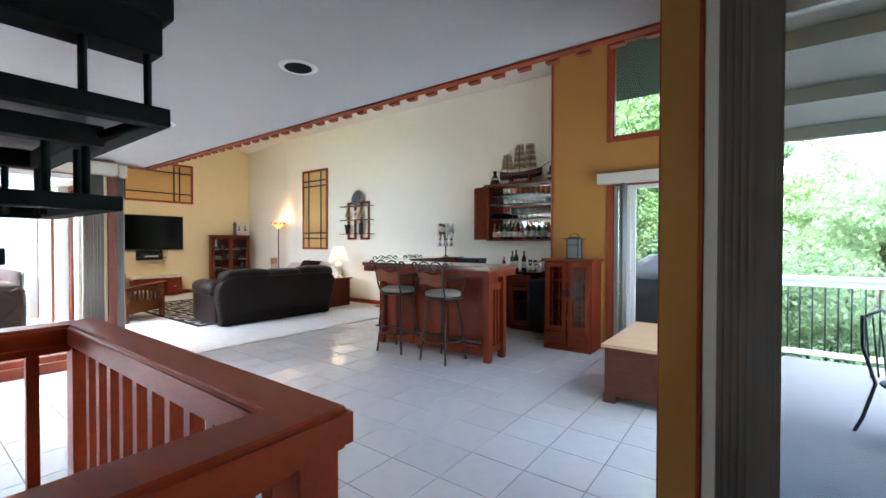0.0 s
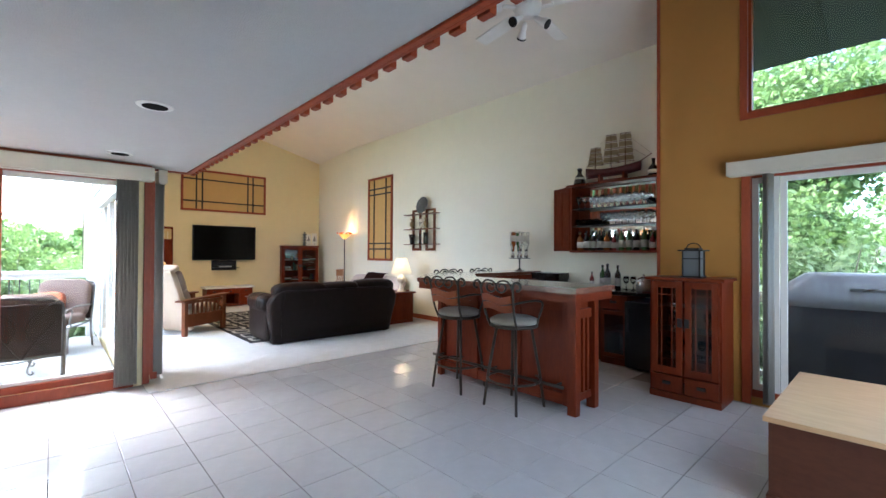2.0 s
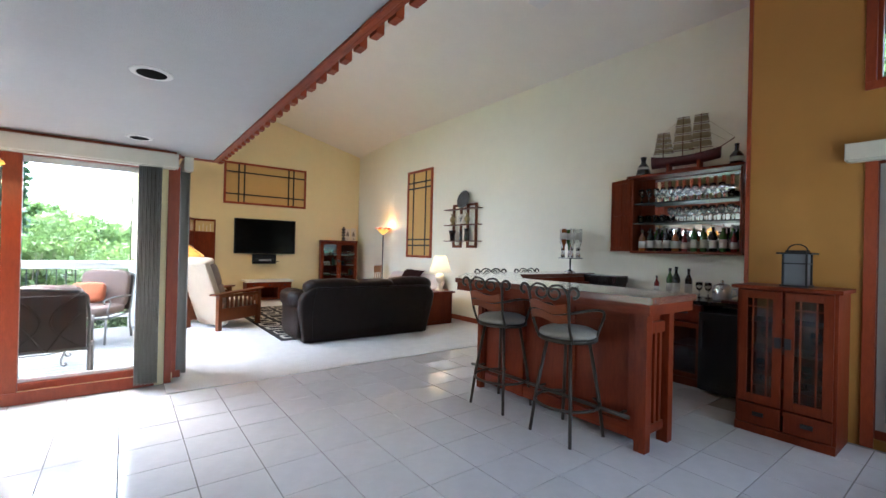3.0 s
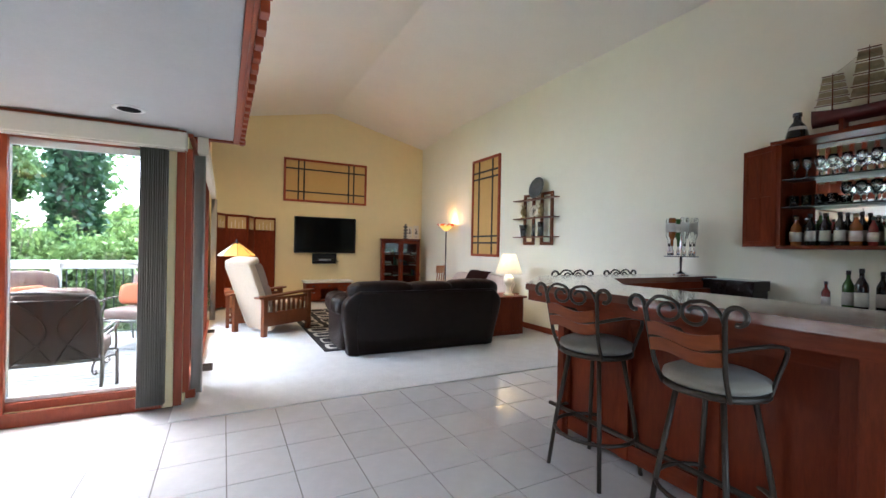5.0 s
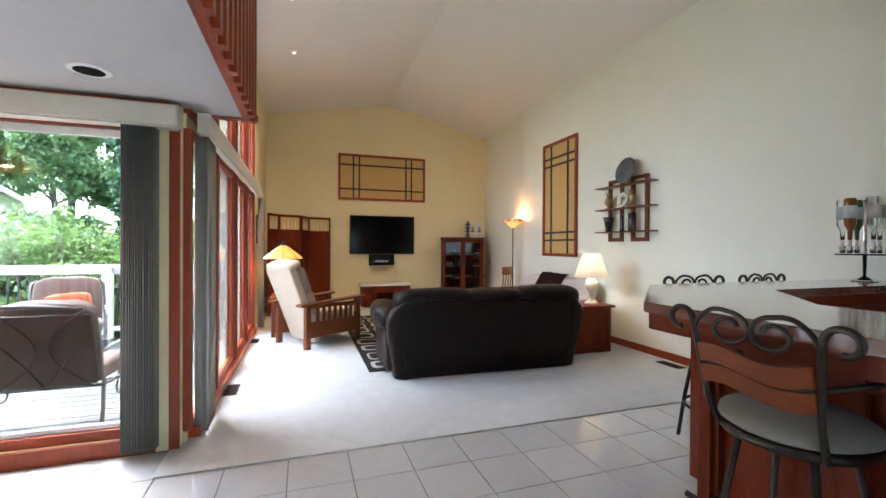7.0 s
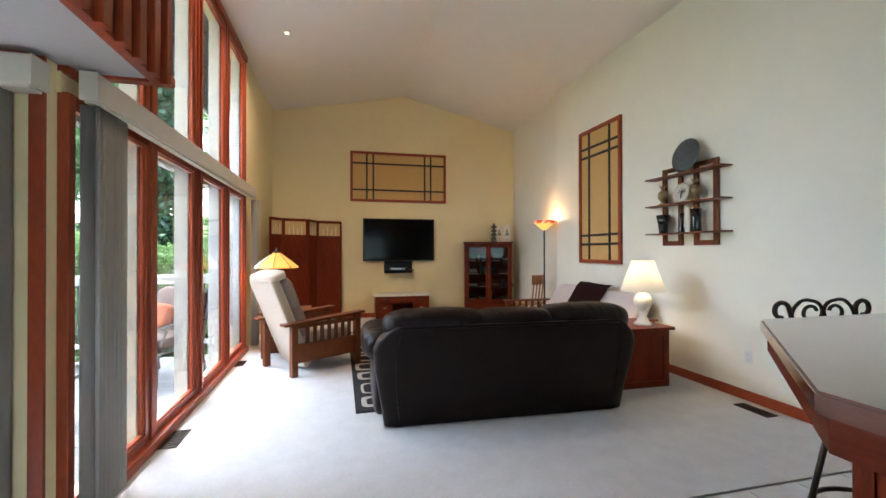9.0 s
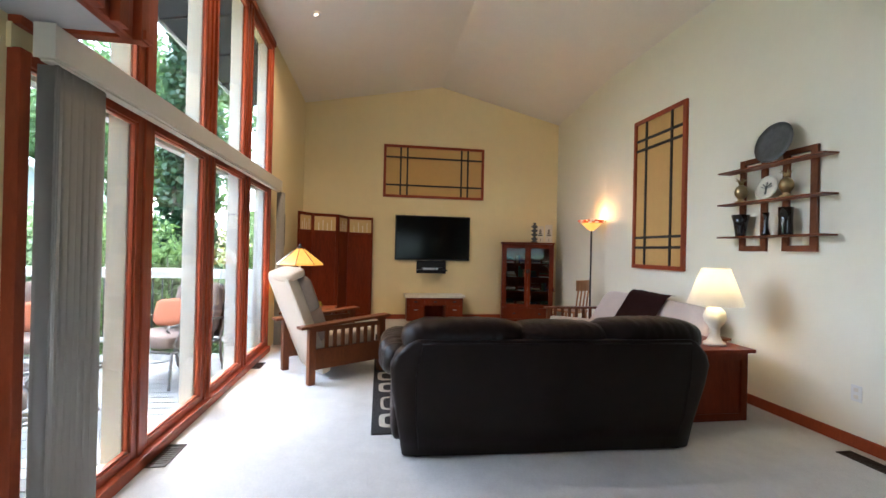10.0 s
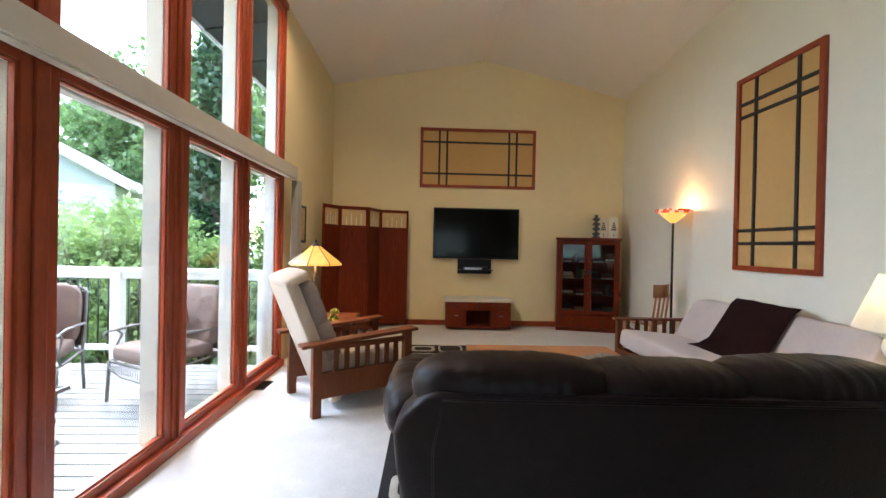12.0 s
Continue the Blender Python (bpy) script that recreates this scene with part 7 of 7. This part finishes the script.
# ---- deck furniture ----
def patio_chair(at, rz, w=0.62, label="wrought iron patio chair with brown cushions", pillow_at=None):
    c = thing("patio_chair", at, label, "patio chair", "patio chairs", rz)
    h = w / 2
    for sx in (-1, 1):
        x = sx * (h + 0.02)
        bm = bmesh.new()
        sweep(bm, [(x, 0.32, 0), (x, 0.31, 0.20), (x, 0.30, 0.36)], 0.015, 8)
        part("front_leg", bm, M_IRONOUT, c)
        bm = bmesh.new()
        sweep(bm, [(x, -0.34, 0), (x, -0.29, 0.22), (x, -0.28, 0.40), (x, -0.35, 0.74), (x * 0.97, -0.41, 0.93), (x * 0.90, -0.42, 0.97)], 0.015, 8)
        part("back_post", bm, M_IRONOUT, c)
        # arm: rises from the seat rail in an S and rolls over at the front
        pts = [(x, 0.22, 0.36), (x, 0.27, 0.44), (x, 0.23, 0.53), (x, 0.20, 0.59), (x, 0.25, 0.635), (x, 0.33, 0.63), (x, 0.355, 0.60), (x, 0.33, 0.575)]
        bm = bmesh.new()
        sweep(bm, pts, 0.011, 8)
        sweep(bm, [(x, 0.25, 0.637), (x, 0.10, 0.655), (x, -0.15, 0.645), (x, -0.33, 0.64)], 0.013, 8)
        part("arm", bm, M_IRONOUT, c)
        bm = bmesh.new()
        sweep(bm, [(x, 0.30, 0.36), (x, 0.0, 0.37), (x, -0.28, 0.39)], 0.012, 8)
        part("side_rail", bm, M_IRONOUT, c)
    bm = bmesh.new()
    sweep(bm, [(-h - 0.02, 0.30, 0.36), (h + 0.02, 0.30, 0.36)], 0.013, 8)
    sweep(bm, [(-h - 0.02, 0.31, 0.30), (-h * 0.4, 0.31, 0.245), (h * 0.4, 0.31, 0.245), (h + 0.02, 0.31, 0.30)], 0.008, 6)
    for k in range(int(w / 0.035)):
        u = -h + 0.035 * (k + 0.5)
        sweep(bm, [(u, 0.305, 0.36), (u, 0.31, 0.27)], 0.0028, 4)
    part("front_apron", bm, M_IRONOUT, c, "fine wire mesh apron")
    bm = bmesh.new()
    sweep(bm, [(-h - 0.02, -0.28, 0.39), (h + 0.02, -0.28, 0.39)], 0.013, 8)
    sweep(bm, [(-h * 0.92, -0.42, 0.97), (-h * 0.4, -0.435, 1.0), (h * 0.4, -0.435, 1.0), (h * 0.92, -0.42, 0.97)], 0.015, 8)
    part("cross_bar", bm, M_IRONOUT, c)
    n = max(1, round(w / 0.62))
    cw = w / n
    for k in range(n):
        mid = -h + cw * (k + 0.5)
        for sx in (-1, 1):
            bm = bmesh.new()
            sweep(bm, [(mid + sx * cw * (0.46 - 0.40 * math.sin(math.pi * q / 10)), -0.330 - 0.14 * q / 10, 0.40 + 0.57 * q / 10) for q in range(11)], 0.008, 6)
            sweep(bm, [(mid + sx * cw * 0.02, -0.335, 0.40), (mid + sx * cw * 0.20, -0.376, 0.58), (mid + sx * cw * 0.42, -0.418, 0.76)], 0.007, 6)
            # darker iron than the frame: the straps' shade is put into their colour
            part("back_strap", bm, M_IRON, c)
        bm = bmesh.new()
        pillow(bm, (mid, 0.02, 0.455), (cw - 0.01, 0.64, 0.15), 0.4, None, 28, 12, 0.03, 3 + k)
        part("seat_cushion", bm, M_CUSHOUT, c)
        bm = bmesh.new()
        m = pose(mid, -0.22, 0.46, 13, 0, 0)
        pillow(bm, (0, 0, 0.28), (cw - 0.01, 0.15, 0.60), 0.42, m, 32, 18, 0.04, 5 + k)
        bc2 = part("back_cushion", bm, M_CUSHOUT, c)
        bm = bmesh.new()
        sweep(bm, [(mid - 0.18, -0.30, 0.985), (mid, -0.305, 0.99), (mid + 0.18, -0.30, 0.985)], 0.006, 6)
        part("piping", bm, M_CUSHOUT, bc2)
        for bxx in (-0.14, 0.0, 0.14):
            for bz in (0.24, 0.42):
                bm = bmesh.new()
                bmesh.ops.create_uvsphere(bm, u_segments=8, v_segments=6, radius=0.013, matrix=m @ Matrix.Translation((bxx, 0.072, bz)))
                part("button", bm, M_DARKOUT, bc2)
    # dark brown panel between the back cushions and the straps
    bm = bmesh.new()
    bx(bm, -h, -0.015, 0.0, h, 0.015, 0.53, 0.01, pose(0, -0.315, 0.42, 13, 0, 0))
    part("dark_back_panel", bm, M_DARKOUT, c, "dark brown panel behind the back cushions")
    if pillow_at is not None:
        p = thing("throw_pillow", (0, 0, 0), "orange throw pillow on the patio seat", "pillow")
        p.matrix_basis = c.matrix_basis @ pose(pillow_at, -0.05, 0.70, 16, 4, 3)
        bm = bmesh.new()
        pillow(bm, (0, 0, 0), (0.45, 0.14, 0.30), 0.5, None, 24, 12, 0.03, 6)
        part("cover", bm, M_ORANGEPIL, p)
    return c


patio_chair((-7.15, 1.30, DECK), 90, 1.18, "brown cushioned iron patio loveseat with a strapped dark back")
patio_chair((-9.22, 0.68, DECK), -68, 0.66, "brown tufted patio armchair with an orange pillow", 0.0)
patio_chair((-9.42, 1.82, DECK), -118, 0.66, "wrought iron patio chair with brown tufted cushions", 0.10)
ot = thing("patio_table", (-8.17, 1.20, DECK), "low iron patio table with a glass top and scrolled legs", "patio table")
part("glass_top", boxes((-0.29, -0.50, 0.425, 0.29, 0.50, 0.433), bev=0.003), M_GLASS, ot)
part("rim", boxes((-0.31, -0.52, 0.395, -0.285, 0.52, 0.424), (0.285, -0.52, 0.395, 0.31, 0.52, 0.424), (-0.285, -0.52, 0.395, 0.285, -0.495, 0.424), (-0.285, 0.495, 0.395, 0.285, 0.52, 0.424), bev=0.004), M_IRONOUT, ot)
for sx in (-1, 1):
    for sy in (-1, 1):
        bm = bmesh.new()
        sweep(bm, [(sx * (0.24 + a), sy * (0.42 + a), z) for a, z in ((0.035, 0.05), (0.045, 0.025), (0.025, 0.008), (0.0, 0.02), (-0.01, 0.07), (0.03, 0.18), (0.0, 0.29), (0.035, 0.40))], 0.011, 8)
        part("leg", bm, M_IRONOUT, ot)

# black patio chair on the rear deck
bcx = thing("iron_bistro_chair", (0.46, 5.16, DECK), "black wrought iron bistro chair", "patio chair", rz=-135)
for x, y in ((-0.22, -0.22), (0.22, -0.22), (0.22, 0.22), (-0.22, 0.22)):
    bm = bmesh.new()
    sweep(bm, [(x * 1.25, y * 1.25, 0), (x, y, 0.2), (x * 0.8, y * 0.8, 0.45)] + ([(x * 0.9, y * 1.1, 0.7), (x * 0.8, y * 1.2, 0.92)] if y < 0 else []), 0.012, 8)
    part("leg", bm, M_BLACK, bcx)
bm = bmesh.new()
lathe(bm, [(0.22, 0.44), (0.23, 0.45), (0.22, 0.46), (0.001, 0.455)], 20)
part("seat", bm, M_BLACK, bcx)
bm = bmesh.new()
for k in range(6):
    u = -0.17 + 0.068 * k
    sweep(bm, [(u, -0.21, 0.48), (u * 0.9, -0.26, 0.9)], 0.006, 6)
sweep(bm, [(-0.18, -0.265, 0.9), (0, -0.28, 0.95), (0.18, -0.265, 0.9)], 0.012, 8)
part("back", bm, M_BLACK, bcx)

# covered grill
gr = thing("covered_grill", (-1.13, 7.12, DECK), "barbecue grill under a dark grey vinyl cover", "grill")
bm = bmesh.new()
def cover_shell(bm, prof):
    n = 48
    loops = []
    for a, b, z in prof:
        lp = []
        for k in range(n):
            t = 2 * math.pi * k / n
            e = 0.25
            wob = 1 + 0.025 * noise.noise(Vector((k * 0.7, z * 3, 0)))
            lp.append(bm.verts.new((math.copysign(abs(math.cos(t)) ** e, math.cos(t)) * a * wob, math.copysign(abs(math.sin(t)) ** e, math.sin(t)) * b * wob, z + 0.012 * noise.noise(Vector((k * 0.5, z, 5))) * (z > 0.1))))
        loops.append(lp)
    for p, q in zip(loops, loops[1:]):
        for k in range(n):
            f = bm.faces.new((p[k], p[(k + 1) % n], q[(k + 1) % n], q[k]))
            f.smooth = True
    bm.faces.new(loops[-1])
    bm.faces.new(loops[0][::-1])


cover_shell(bm, [(0.76, 0.30, 0.02), (0.765, 0.31, 0.35), (0.77, 0.305, 0.7), (0.77, 0.31, 1.05)])
part("cover", bm, M_GRILL, gr)
bm = bmesh.new()
cover_shell(bm, [(0.778, 0.318, 0.99), (0.778, 0.318, 1.06), (0.72, 0.28, 1.10), (0.50, 0.17, 1.27), (0.46, 0.14, 1.29)])
part("cover_top", bm, M_GRILLTOP, gr, "pale grey hood of the cover")
part("hood_strap", boxes((-0.16, -0.262, 1.145, 0.20, -0.245, 1.17), bev=0.004), M_SILVER, gr)

# ---- trees, neighbour house ----
def leaf_cloud(center, size, count, leaf, seed, hollow=0.35):
    """Many small leaves in uneven clumps, as arrays of triangles pairs."""
    rr = np.random.RandomState(seed)
    nc = max(6, count // 90)
    d = rr.normal(size=(nc, 3))
    d /= np.linalg.norm(d, axis=1)[:, None]
    rad = hollow + (1 - hollow) * rr.rand(nc, 1) ** 0.6
    cl = d * rad
    idx = rr.randint(0, nc, count)
    p = cl[idx] + rr.normal(size=(count, 3)) * 0.13
    p = p * np.array(size) / 2 + np.array(center)
    u = rr.normal(size=(count, 3))
    u /= np.linalg.norm(u, axis=1)[:, None]
    w = np.cross(u, rr.normal(size=(count, 3)))
    w /= np.linalg.norm(w, axis=1)[:, None]
    s = leaf * (0.6 + 0.8 * rr.rand(count, 1))
    return p, u * s, w * s * 0.55


def leaves_mesh(name, clouds, material):
    P = np.concatenate([c[0] for c in clouds])
    U = np.concatenate([c[1] for c in clouds])
    Wd = np.concatenate([c[2] for c in clouds])
    n = len(P)
    co = np.stack([P - U, P + Wd, P + U, P - Wd], axis=1).reshape(-1, 3)
    me = bpy.data.meshes.new(name)
    me.vertices.add(4 * n)
    me.vertices.foreach_set("co", co.ravel())
    me.loops.add(4 * n)
    me.loops.foreach_set("vertex_index", np.arange(4 * n, dtype=np.int32))
    me.polygons.add(n)
    me.polygons.foreach_set("loop_start", np.arange(0, 4 * n, 4, dtype=np.int32))
    me.polygons.foreach_set("loop_total", np.full(n, 4, dtype=np.int32))
    me.update()
    me.materials.append(material)
    return new(name, me)


def tree(x, y, h, crown, seed, material, label, leaf=0.16, count=5000, base=-0.9, trunk_r=0.18, low=0.35):
    t = thing("tree", (x, y, base), label, "tree")
    rr = random.Random(seed)
    bm = bmesh.new()
    pts = [(0.06 * h * 0.1 * math.sin(k * 1.3 + seed), 0.05 * h * 0.1 * math.cos(k * 1.7 + seed), h * 0.8 * k / 6) for k in range(7)]
    sweep(bm, pts, trunk_r, 10, trunk_r * 0.25)
    clouds = []
    for k in range(9):
        a = rr.uniform(0, 6.28)
        z0 = h * rr.uniform(low, 0.7)
        L = crown * rr.uniform(0.25, 0.45)
        e = (L * math.cos(a), L * math.sin(a), z0 + L * rr.uniform(0.2, 0.7))
        sweep(bm, [(0, 0, z0 * 0.9), (e[0] * 0.5, e[1] * 0.5, (z0 + e[2]) / 2), e], trunk_r * 0.35, 6, trunk_r * 0.08)
        clouds.append(leaf_cloud(e, (crown * 0.55, crown * 0.55, crown * 0.42), count // 12, leaf, seed * 20 + k))
    clouds.append(leaf_cloud((0, 0, h * 0.72), (crown * 0.8, crown * 0.8, h * 0.5), count // 4, leaf, seed * 20 + 15))
    part("trunk", bm, M_BARK, t)
    o = leaves_mesh("crown", clouds, material)
    o.parent = t
    return t


def shrub(x, y, w, h, seed, material, label, leaf=0.06, count=6500):
    t = thing("shrub", (x, y, -0.9), label, "shrub")
    bm = bmesh.new()
    rr = random.Random(seed)
    for k in range(7):
        a = rr.uniform(0, 6.28)
        sweep(bm, [(0, 0, 0), (0.25 * w * math.cos(a), 0.25 * w * math.sin(a), h * 0.45), (0.35 * w * math.cos(a), 0.35 * w * math.sin(a), h * 0.85)], 0.03, 6, 0.006)
    part("stems", bm, M_BARK, t)
    o = leaves_mesh("foliage", [leaf_cloud((rr.uniform(-0.25, 0.25) * w, rr.uniform(-0.25, 0.25) * w, h * rr.uniform(0.35, 0.7)), (w * 0.8, w * 0.8, h * 0.75), count // 5, leaf, seed * 7 + k, 0.2) for k in range(5)], material)
    o.parent = t


# deck side, seen through the window wall and the patio door
tree(-20.2, -4.0, 9.5, 3.3, 1, M_LEAF_A, "large leafy maple beyond the deck", 0.085, 26000, low=0.2)
tree(-27.0, -9.5, 11.5, 7.0, 6, M_LEAF_A, "tall leafy tree beyond the deck", 0.11, 16000, low=0.3)
tree(-23.0, 1.2, 3.2, 3.8, 2, M_LEAF_B, "low light green tree beyond the deck", 0.11, 10000)
tree(-27.0, -7.5, 12.5, 9.0, 3, M_LEAF_A, "tall leafy tree behind the neighbouring house", 0.15, 12000)
tree(-14.0, -10.0, 9.0, 6.0, 4, M_LEAF_A, "leafy tree at the garden edge", 0.10, 12000)
tree(-30.0, 7.0, 3.8, 4.4, 5, M_LEAF_B, "light green tree in the distance", 0.14, 7000)
tree(-32.0, -1.0, 3.8, 5.0, 15, M_LEAF_B, "light green tree in the distance", 0.15, 8000)
for k, (x, y, w, h) in enumerate(((-12.2, 1.7, 1.6, 1.9), (-12.6, 0.5, 1.7, 2.4), (-12.4, -0.9, 1.8, 2.9), (-12.5, -2.2, 1.9, 2.7), (-12.8, -3.6, 2.2, 2.8), (-14.2, -1.8, 2.6, 3.0), (-14.6, -3.4, 2.8, 3.1), (-15.6, 0.8, 2.6, 2.9), (-15.9, -5.2, 3.0, 3.9), (-13.2, -5.4, 2.6, 3.4), (-17.2, 2.6, 3.0, 2.5), (-12.5, -7.0, 2.2, 2.6), (-10.2, -5.9, 2.2, 2.2))):
    shrub(x, y, w, h, 30 + k, M_LEAF_C if k % 3 == 0 else M_LEAF_B, "bushy light green shrub beside the deck", 0.055, 8000)
iv = thing("ivy_covered_tree", (-14.4, -0.15, -0.9), "tall tree trunk wrapped in dark ivy", "tree")
bm = bmesh.new()
sweep(bm, [(0, 0, 0), (0.05, 0.03, 3), (0.0, 0.1, 6), (0.1, 0.1, 9)], 0.36, 12, 0.28)
part("trunk", bm, M_BARK, iv)
rs = np.random.RandomState(9)
n = 9000
a = rs.rand(n) * 6.2832
z = rs.rand(n) * 8.8
r = 0.42 - 0.012 * z + 0.10 * np.abs(rs.normal(size=n)) + 0.06 * np.sin(z * 5 + a * 2)
P = np.stack([r * np.cos(a) + 0.01 * z, r * np.sin(a) + 0.01 * z, z], 1)
U = rs.normal(size=(n, 3))
U /= np.linalg.norm(U, axis=1)[:, None]
V = np.cross(U, rs.normal(size=(n, 3)))
V /= np.linalg.norm(V, axis=1)[:, None]
o = leaves_mesh("ivy", [(P, U * 0.075, V * 0.055)], M_IVY)
o.parent = iv
# rear deck side
for k, (x, y, h, c) in enumerate(((-5.0, 13.0, 9.0, 6.5), (-2.8, 13.8, 7.0, 4.0), (2.4, 18.0, 4.3, 5.0), (7.0, 17.0, 4.0, 5.0), (12.0, 20.0, 4.6, 6.0), (1.0, 25.0, 5.6, 6.5), (4.5, 22.0, 4.6, 6.0), (-9.0, 17.0, 9.0, 7.0))):
    tree(x, y, h, c, 50 + k, M_LEAF_B if k % 2 else M_LEAF_C, "leafy green tree behind the rear deck", 0.075, 20000, low=0.2)
for k, (x, y, h, c) in enumerate(((-3.1, 11.3, 6.0, 4.2), (-1.9, 11.8, 6.4, 3.2))):
    tree(x, y, h, c, 90 + k, M_LEAF_A if k == 1 else M_LEAF_B, "dense leafy tree close behind the rear deck", 0.05, 32000, trunk_r=0.09, low=0.08)
for k, (x, y, w, h) in enumerate(((-2.0, 9.3, 2.4, 2.8), (0.2, 9.4, 2.4, 2.4), (2.4, 9.5, 2.6, 2.6), (4.6, 9.2, 2.4, 2.4), (-4.2, 9.6, 2.4, 2.6))):
    shrub(x, y, w, h, 70 + k, M_LEAF_C, "bushy green shrub beside the rear deck", 0.045, 9000)

nh = thing("neighbour_house", (-21.4, -9.6, -0.9), "white sided neighbouring house with a brick chimney", "house", rz=20)
bm = bmesh.new()
bx(bm, -4, -3, 0, 4, 3, 4.0)
vs = [bm.verts.new(p) for p in ((4, -3, 4.0), (4, 3, 4.0), (4, 0, 5.7), (-4, -3, 4.0), (-4, 3, 4.0), (-4, 0, 5.7))]
bm.faces.new(vs[:3])
bm.faces.new(vs[3:])
part("wall", bm, M_SIDING, nh)
bm = bmesh.new()
for k in range(30):
    bx(bm, 4.0, -3, 0.02 + 0.13 * k, 4.02, 3, 0.13 + 0.13 * k)
    bx(bm, -4, 3.0, 0.02 + 0.13 * k, 4, 3.02, 0.13 + 0.13 * k)
part("siding", bm, M_WHITE, nh)
bm = bmesh.new()
for sg in (-1, 1):
    v = [bm.verts.new(p) for p in ((-4.4, 0, 5.88), (4.4, 0, 5.88), (4.4, sg * 3.5, 3.9), (-4.4, sg * 3.5, 3.9), (-4.4, 0, 5.72), (4.4, 0, 5.72), (4.4, sg * 3.5, 3.74), (-4.4, sg * 3.5, 3.74))]
    for f in ((0, 1, 2, 3), (7, 6, 5, 4), (0, 4, 5, 1), (1, 5, 6, 2), (2, 6, 7, 3), (3, 7, 4, 0)):
        bm.faces.new([v[i] for i in f])
part("roof", bm, M_WHITE, nh, "white fascia and roof edge")
part("chimney", boxes((4.02, 1.75, 0, 4.4, 2.35, 3.0)), M_BRICKC, nh)

# ---- floor tiles ----
PX, PY = 0.3605, 0.3568
X0, Y0 = -5.872, 2.877
tile_me = None
rest = []
for i in range(0, 26):
    for j in range(-20, 13):
        x0, y0 = X0 + PX * i + 0.003, Y0 + PY * j + 0.003
        x1, y1 = x0 + PX - 0.006, y0 + PY - 0.006
        if y1 > 7.40 or x1 > 3.2 or y0 < -4.15:
            continue
        if x1 > -2.64 and x0 < -1.0 and y0 < 1.63 and y1 > -1.62:
            for c in ((x0, y0, min(x1, -2.625), y1), (max(x0, -1.015), y0, x1, y1), (max(x0, -2.62), max(y0, 1.625), min(x1, -1.02), y1)):
                if c[2] - c[0] > 0.015 and c[3] - c[1] > 0.015:
                    rest.append((c[0], c[1], -0.008, c[2], c[3], 0.0))
            continue
        if x1 > -0.75 and y1 > 2.55 and x0 < -0.45 and y0 < 6.5 and x1 > -0.66:
            continue
        if x0 > -0.5 and y1 > 2.58:
            continue
        if x1 > -2.72 and y1 > 6.5:
            continue
        if -0.9 < y0 < 6.6 and x0 < -0.9 and (y0 > 1.2 or x0 < -3.2):
            if tile_me is None:
                o = part("tile", boxes((0, 0, -0.008, PX - 0.006, PY - 0.006, 0), bev=0.0022), M_TILE, floor)
                tile_me = o.data
            else:
                o = new("tile", tile_me)
                o.parent = floor
            o.location = (x0, y0, 0)
        else:
            rest.append((x0, y0, -0.008, x1, y1, 0.0))
for j in range(-20, 0):
    y0 = Y0 + PY * j + 0.003
    if y0 > -4.15 and y0 + PY < 2.55:
        rest.append((-6.22, y0, -0.008, X0 - 0.003, y0 + PY - 0.006, 0.0))
bm = bmesh.new()
for b in rest:
    bx(bm, *b)
o = part("outlying_tiles", bm, M_TILE, floor)
o["kind"] = "stuff"
